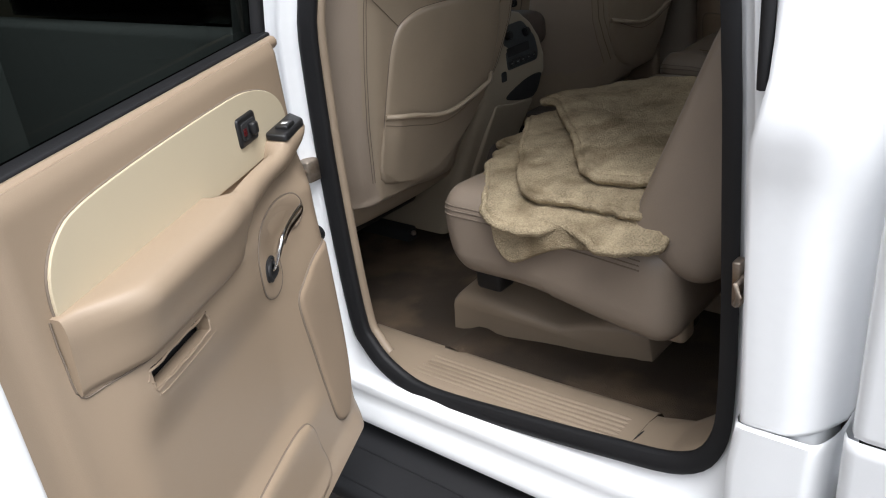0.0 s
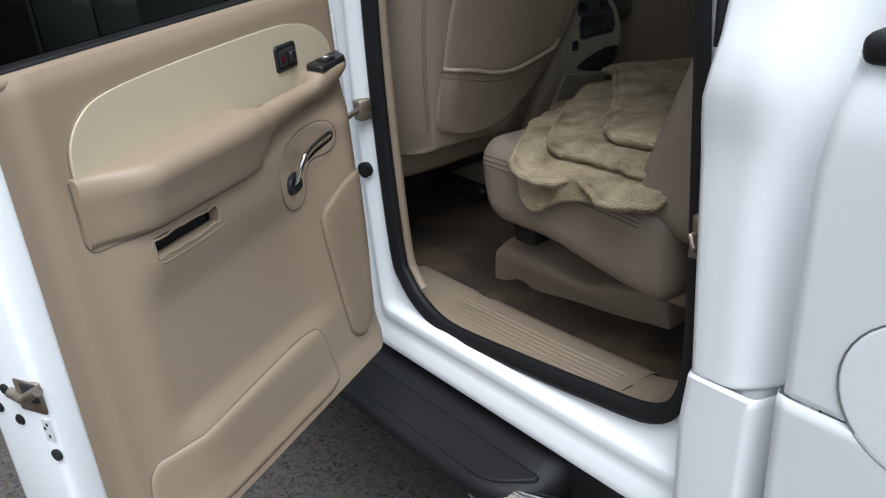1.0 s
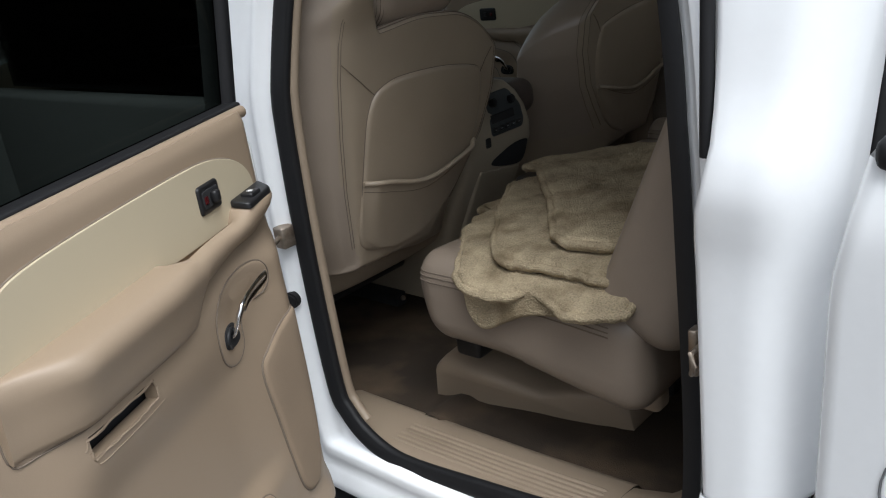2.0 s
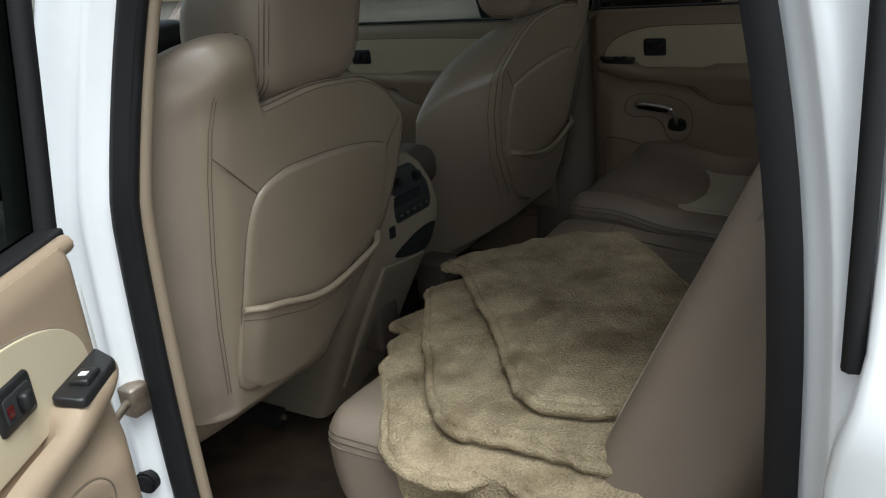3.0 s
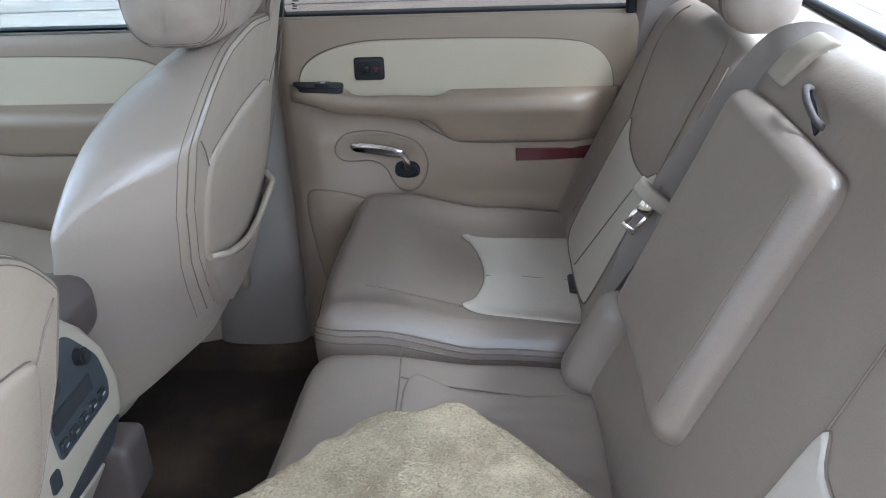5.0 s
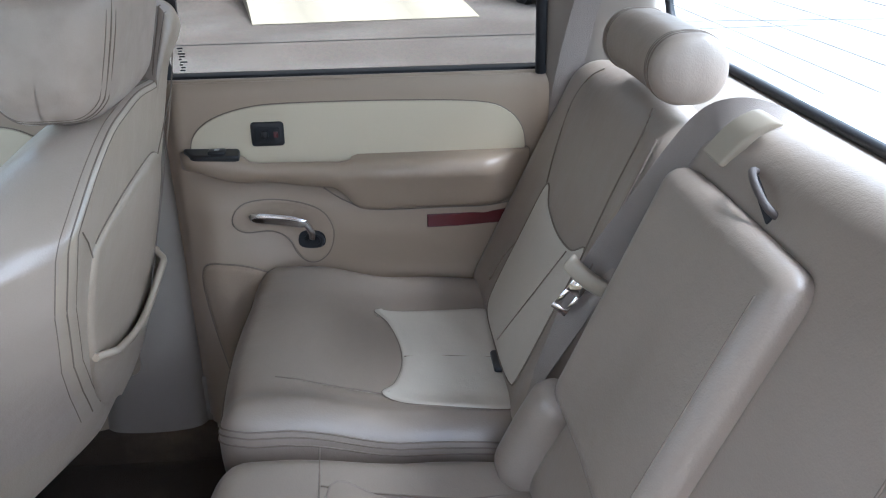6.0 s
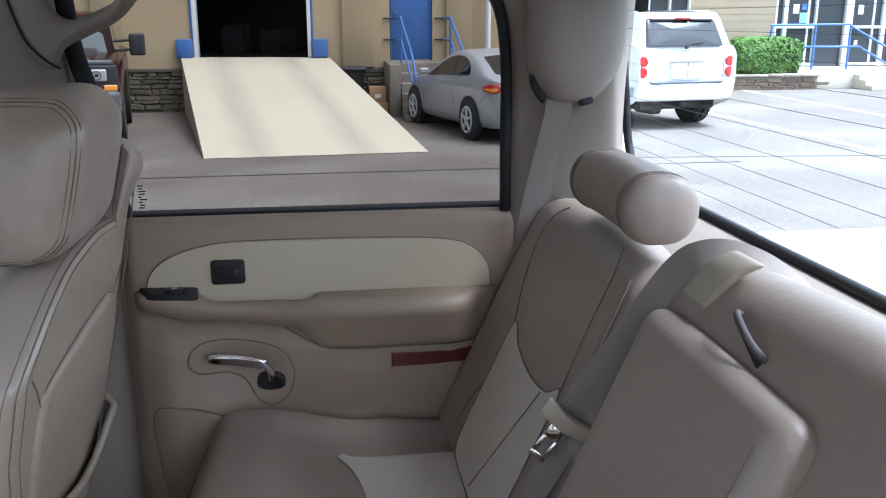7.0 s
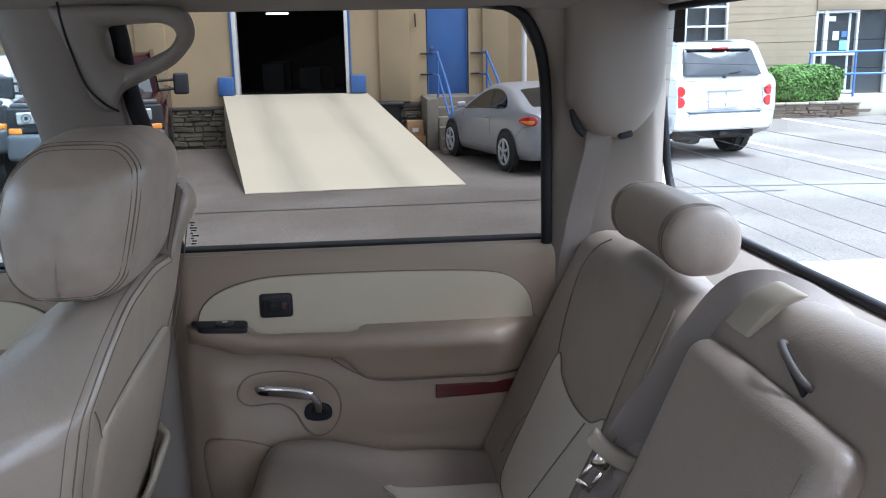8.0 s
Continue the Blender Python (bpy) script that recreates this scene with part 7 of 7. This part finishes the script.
        part("lamp_amber", pad([(p.x, p.y) for p in amber], lambda u, v, h: flank(u, v, h + 0.012), 0.004, 0.006, 0.004, 4), LAMP_AMBER, lamp)
        part("door_seam", tube([flank(x, z, -0.002) for x, z in ((0.74, 0.34), (0.80, 0.55), (0.79, 0.80), (0.74, 0.91))], 0.003, 5), TAR, car)
        part("door_seam", tube([flank(x, z, -0.002) for x, z in ((-0.62, 0.34), (-0.60, 0.60), (-0.54, 0.80), (-0.50, 0.96))], 0.003, 5), TAR, car)
        part("sill_line", tube([flank(x, 0.345 + 0.01 * math.sin(x), 0.0) for x in [-0.84 + 0.16 * i for i in range(11)]], 0.008, 6), SILVER, car)
        part("door_handle", pad(rounded([(-0.46, 0.815), (-0.28, 0.805), (-0.28, 0.835), (-0.46, 0.845)], 0.012, 3), flank, 0.014, 0.01, 0.01, 3), SILVER, car)
        part("bumper_seam", tube([flank(x, z, -0.002) for x, z in ((-1.62, 0.60), (-1.80, 0.74), (-1.96, 0.76))], 0.003, 5), TAR, car)
        for x in (1.28, -1.25):
            part("wheel_arch", disc((x, s * 0.835, 0.33), (0, 1, 0), 0.362, 0.09, 36), TYRE, car)
            car_wheel(car, x, s * 0.85, 0.315, 0.2, 5, RIM)
    def roof(u, v, h):
        return Vector((u, v, top_z(u, v) + 0.003 + h))
    part("rear_glass", pad([(p.x, p.y) for p in rounded([(-0.98, -0.50), (-1.70, -0.60), (-1.74, 0.0), (-1.70, 0.60), (-0.98, 0.50), (-0.94, 0.0)], [0.06, 0.08, 0.5, 0.08, 0.06, 0.5], 5)], roof, 0.003, 0.006, 0.01, 8), CAR_GLASS, car)
    part("windscreen", pad([(p.x, p.y) for p in rounded([(0.14, -0.52), (0.96, -0.64), (1.02, 0.0), (0.96, 0.64), (0.14, 0.52), (0.10, 0.0)], [0.06, 0.08, 0.5, 0.08, 0.06, 0.5], 5)], roof, 0.003, 0.006, 0.01, 8), CAR_GLASS, car)
    part("plate_bar", box(-2.165, -2.145, -0.16, 0.16, 0.60, 0.72, 0.004), PAPER, car)
    part("bumper_line", tube([(-2.06 - 0.06 * math.cos(a), 0.74 * math.sin(a), 0.475) for a in [-1.2 + 0.2 * i for i in range(13)]], 0.008, 6), TAR, car)
    return car


def build_suv():
    car = thing("white_suv", "white sport utility vehicle seen from behind on the lot", "car")
    prof = rounded([(-2.36, 0.56), (-1.9, 0.42), (2.2, 0.38), (2.45, 0.62), (2.40, 1.02), (1.3, 1.20), (-2.20, 1.36), (-2.40, 1.30), (-2.42, 0.86)], [0.08, 0.05, 0.1, 0.1, 0.15, 0.1, 0.1, 0.08, 0.1], 4)
    part("body", car_solid(prof, 0.965, 0.09), WHITE_C, car)
    cab = rounded([(1.35, 1.16), (0.55, 1.86), (-0.6, 1.955), (-1.85, 1.945), (-2.10, 1.90), (-2.36, 1.32), (-2.2, 1.24)], [0.05, 0.25, 0.6, 0.3, 0.09, 0.10, 0.05], 6)
    part("cabin", car_solid(cab, 0.925, 0.07, 1.30, 0.26), WHITE_C, car)
    for s in (1, -1):
        glass_side(car, [(0.95, 1.30), (0.48, 1.78), (-0.15, 1.83), (-0.15, 1.32)], 0.925, s, 1.30, 0.26)
        glass_side(car, [(-0.25, 1.32), (-0.25, 1.83), (-1.05, 1.84), (-1.05, 1.34)], 0.925, s, 1.30, 0.26)
        glass_side(car, [(-1.15, 1.36), (-1.15, 1.83), (-1.82, 1.82), (-1.90, 1.76), (-2.04, 1.40), (-1.98, 1.37)], 0.925, s, 1.30, 0.26)
        lamp = part("tail_lamp", soft_box(0.07, 0.10, 0.205, 0.05, 10, lambda p: Vector((-2.375 + p.x + 0.55 * max(0.0, p.y * s), s * 0.862 + p.y, 1.07 + p.z))), WHITE_F, car, "white and red tail lamp")
        for z in (1.165, 0.985):
            part("lamp_red", moved(disc((0, 0, 0), (1, 0, 0), 0.092, 0.05, 22, 0.012), Matrix.Translation((-2.428, s * 0.868, z)) @ Matrix.Rotation(radians(-s * 14), 4, "Z")), LAMP_RED, lamp)
        part("roof_rail", tube(smoothed([(0.3, s * 0.66, 1.90), (0.1, s * 0.66, 1.985), (-1.45, s * 0.66, 1.99), (-1.7, s * 0.66, 1.93)], 4, False), 0.024, 6), GREY_B, car)
        part("tail_pipe_box", box(-2.25, -1.80, s * 0.60 - 0.16, s * 0.60 + 0.16, 0.33, 0.52, 0.04), TYRE, car)
        for x in (1.45, -1.45):
            part("wheel_arch", disc((x, s * 0.905, 0.44), (0, 1, 0), 0.45, 0.12, 28), TYRE, car)
            car_wheel(car, x, s * 0.87, 0.39, 0.27)
            part("tread", disc((x, s * 0.80, 0.39), (0, 1, 0), 0.388, 0.22, 32, 0.03), TYRE, car)
    def tail(u, v, h):
        z = lerp(1.40, 1.86, v)
        return Vector((-2.385 + 0.235 * v - 0.025 * (1 - (u / 0.75) ** 2) - h, u, z))
    glass = part("rear_glass", pad([(p.x, p.y) for p in rounded([(-0.755, 0.03), (0.755, 0.03), (0.675, 0.98), (-0.675, 0.98)], [0.05, 0.05, 0.05, 0.05], 4)], tail, 0.012, 0.008, 0.08, 8), CAR_GLASS, car)
    part("spoiler", soft_box(0.14, 0.67, 0.028, 0.025, 10, lambda p: Vector((-2.09 + p.x + 0.10 * (p.y / 0.67) ** 2, p.y, 1.915 + p.z + 0.25 * p.x))), WHITE_C, car)
    part("stop_lamp", box(-2.245, -2.10, -0.15, 0.15, 1.855, 1.895, 0.010), LAMP_RED, car)
    # dark strips in place of the shade under the spoiler
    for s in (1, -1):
        part("spoiler_shade", box(-2.225, -2.12, s * 0.40 - 0.22, s * 0.40 + 0.22, 1.838, 1.868, 0.008), BIN, car)
    part("wiper", tube([(-2.44, 0.02, 1.40), (-2.425, -0.06, 1.455), (-2.405, -0.32, 1.485)], 0.010, 6), TYRE, glass)
    part("wiper_hub", disc((-2.425, 0.02, 1.395), (1, 0, 0), 0.028, 0.05, 14, 0.006), TYRE, glass)
    part("plate_recess", box(-2.435, -2.40, -0.30, 0.30, 0.87, 1.17, 0.012), WHITE_C, car)
    part("plate_bar", box(-2.442, -2.432, -0.02, 0.30, 0.92, 1.06, 0.004), WHITE_F, car)
    part("plate_edge", box(-2.444, -2.434, -0.03, -0.016, 0.90, 1.14, 0.002), GREY_B, car)
    part("handle_bar", soft_box(0.03, 0.36, 0.032, 0.015, 8, lambda p: Vector((-2.445 + p.x, p.y, 1.18 + p.z))), ALLOY, car)
    part("hatch_seam", tube([(-2.43, 0.76, 1.30), (-2.44, 0.74, 0.84), (-2.44, -0.74, 0.84), (-2.43, -0.76, 1.30)], 0.005, 5), GREY_B, car)
    part("bumper", soft_box(0.17, 0.965, 0.155, 0.07, 14, lambda p: Vector((-2.36 + p.x + 0.10 * (p.y / 0.965) ** 4, p.y, 0.655 + p.z))), WHITE_C, car)
    part("bumper_pad", soft_box(0.08, 0.72, 0.012, 0.008, 8, lambda p: Vector((-2.45 + p.x, p.y, 0.815 + p.z))), GREY_B, car)
    part("underside", box(-2.25, 2.0, -0.74, 0.74, 0.34, 0.50, 0.05), TYRE, car)
    part("muffler", soft_box(0.30, 0.13, 0.09, 0.08, 8, lambda p: Vector((-1.95 + p.x, 0.42 + p.y, 0.34 + p.z))), TYRE, car)
    part("hitch", box(-2.45, -2.1, -0.08, 0.08, 0.40, 0.48, 0.01), TYRE, car)
    return car


def build_pickup(name, label, paint):
    car = thing(name, label, "pickup truck")
    prof = rounded([(2.74, 0.62), (2.80, 0.85), (2.78, 1.26), (2.55, 1.33), (1.55, 1.40), (-2.9, 1.38), (-2.9, 0.6)], [0.08, 0.08, 0.06, 0.15, 0.1, 0.05, 0.08], 4)
    part("body", car_solid([tuple(p) for p in prof][::-1], 1.0, 0.08), paint, car)
    hood = part("bonnet", soft_box(0.64, 0.70, 0.07, 0.06, 12, lambda p: Vector((2.08 + p.x, p.y * (1 - 0.05 * p.x), 1.36 + p.z - 0.07 * p.x - 0.02 * (p.y / 0.7) ** 2))), paint, car)
    cab = rounded([(1.65, 1.30), (0.95, 1.95), (-0.85, 2.0), (-1.10, 1.32)], [0.05, 0.2, 0.15, 0.05], 5)
    part("cabin", car_solid(cab, 0.93, 0.06, 1.3, 0.18), paint, car)
    for s in (1, -1):
        glass_side(car, [(1.25, 1.38), (0.82, 1.82), (0.05, 1.86), (0.05, 1.38)], 0.93, s, 1.3, 0.18)
        glass_side(car, [(-0.05, 1.38), (-0.05, 1.86), (-0.80, 1.86), (-0.95, 1.38)], 0.93, s, 1.3, 0.18)
        hl = part("headlamp", soft_box(0.05, 0.225, 0.165, 0.03, 8, lambda p: Vector((2.795 + p.x - 0.35 * max(0.0, p.y * s - 0.08), s * 0.765 + p.y, 1.10 + p.z))), BIN, car)
        part("lens", soft_box(0.035, 0.125, 0.080, 0.025, 8, lambda p: Vector((2.835 + p.x, s * 0.725 + p.y, 1.135 + p.z))), LAMP_CLEAR, hl)
        part("bulb_ring", tube([(2.868, s * 0.725 + 0.055 * math.cos(a), 1.135 + 0.055 * math.sin(a)) for a in [2 * math.pi * i / 20 for i in range(20)]], 0.009, 6, True), GREY_B, hl)
        part("bulb", disc((2.865, s * 0.725, 1.135), (1, 0, 0), 0.026, 0.02, 14, 0.004), BIN, hl)
        part("turn_lamp", soft_box(0.045, 0.085, 0.040, 0.015, 6, lambda p: Vector((2.795 + p.x - 0.30 * p.y * s, s * 0.885 + p.y, 0.965 + p.z))), LAMP_AMBER, hl)
        part("lamp_trim", box(2.79, 2.845, s * 0.70 - 0.13, s * 0.70 + 0.13, 0.98, 1.005, 0.006), GREY_B, hl)
        mr = part("door_mirror", soft_box(0.06, 0.115, 0.165, 0.04, 8, lambda p: Vector((1.12 + p.x, s * 1.25 + p.y, 1.49 + p.z))), BIN, car)
        for z in (1.42, 1.56):
            part("mirror_arm", tube([(1.15, s * 0.91, z - 0.02), (1.13, s * 1.2, z)], 0.022, 6), BIN, mr)
        for x in (1.85, -1.75):
            part("wheel_arch", disc((x, s * 0.955, 0.48), (0, 1, 0), 0.47, 0.10, 28), TYRE, car)
            car_wheel(car, x, s * 0.93, 0.40, 0.26)
            part("tread", disc((x, s * 0.86, 0.40), (0, 1, 0), 0.398, 0.22, 32, 0.03), TYRE, car)
    part("windscreen", from_data([(0.95, -0.72, 1.905), (0.95, 0.72, 1.905), (1.64, 0.84, 1.375), (1.64, -0.84, 1.375)], [(0, 1, 2, 3)]), SCREEN_G, car, smooth=False)
    part("bumper", soft_box(0.14, 1.0, 0.17, 0.06, 12, lambda p: Vector((2.87 + p.x - 0.10 * (p.y / 1.0) ** 4, p.y, 0.755 + p.z))), GREY_B, car)
    part("valance", box(2.6, 2.9, -0.85, 0.85, 0.40, 0.62, 0.04), BIN, car)
    gr = part("grille", soft_box(0.07, 0.60, 0.19, 0.05, 12, lambda p: Vector((2.82 + p.x, p.y, 1.11 + p.z))), BIN, car)
    part("grille_surround", tube([Vector((2.865, p.x, p.y)) for p in rounded([(-0.56, 0.95), (0.56, 0.95), (0.60, 1.27), (-0.60, 1.27)], 0.06, 4)], 0.035, 8, True), GREY_B, gr)
    for i in range(3):
        part("grille_bar", box(2.87, 2.90, -0.53, 0.53, 1.02 + 0.08 * i, 1.04 + 0.08 * i, 0.008), GREY_B, gr)
    part("bonnet_lip", soft_box(0.06, 0.93, 0.035, 0.03, 10, lambda p: Vector((2.775 + p.x - 0.10 * (p.y / 0.93) ** 4, p.y, 1.295 + p.z))), GREY_B, hood)
    for y in (-0.35, 0.0, 0.35):
        part("roof_marker", soft_box(0.05, 0.05, 0.02, 0.012, 5, lambda p: Vector((0.80 + p.x, y + p.y, 2.005 + p.z))), LAMP_AMBER, car)
    return car


def park(ob, x, y, yaw):
    ob.matrix_world = Matrix.Translation((x, y, GZ)) @ Matrix.Rotation(radians(yaw), 4, "Z")


# the truck's own front end and wheels
for s_, y0, y1 in ((1, -0.02, 0.10), (-1, 1.65, 1.77)):
    part("front_fender", join(box(-2.78, -2.60, y0, y1, 0.45, 1.14, 0.03), box(-1.78, -1.24, y0, y1, 0.45, 1.20, 0.03), box(-2.70, -1.70, y0, y1, 0.84, 1.17, 0.03)), PAINT, body)
part("nose", box(-2.84, -2.72, 0.02, 1.73, 0.62, 1.14, 0.04, 3), PAINT, body)
part("grille", box(-2.865, -2.82, 0.45, 1.30, 0.74, 1.06, 0.02), BLACK, body)
part("bumper", box(-2.96, -2.74, 0.0, 1.75, 0.40, 0.64, 0.05, 3), CHROME, body)
for y in (0.24, 1.51):
    part("headlamp", box(-2.87, -2.80, y - 0.17, y + 0.17, 0.80, 1.04, 0.03), LAMP_CLEAR, body)
    part("tail_lamp", box(3.06, 3.115, y - 0.26 if y < 1 else y + 0.08, y - 0.10 if y < 1 else y + 0.25, 0.78, 1.18, 0.02), LAMP_RED, bed)
part("rear_bumper", box(3.08, 3.24, 0.02, 1.73, 0.42, 0.62, 0.04, 3), CHROME, bed)
before = set(body.children)
for x in (-2.19, 1.98):
    for y, s_ in ((0.06, -1), (1.69, 1)):
        part("wheel_arch", disc((x, y, 0.42 + GZ), (0, 1, 0), 0.46, 0.17 if x > 0 else 0.10, 32), TYRE, body)
        car_wheel(body, x, y + s_ * 0.06, 0.39, 0.24, 6, ALLOY, CY)
for ob in set(body.children) - before:
    if ob.name.startswith("wheel") and not ob.name.startswith("wheel_arch"):
        ob.location.z = GZ

park(build_coupe(), 3.245, 15.02, 103.5)
park(build_suv(), 6.15, 16.74, 101.0)
park(build_pickup("maroon_pickup", "maroon crew pickup truck with grey bumper parked at the wall", MAROON), -3.80, 14.9, -79.5)
park(build_pickup("silver_pickup", "pale silver pickup truck parked beside the maroon one", PALE_S), -6.15, 15.6, -79.0)
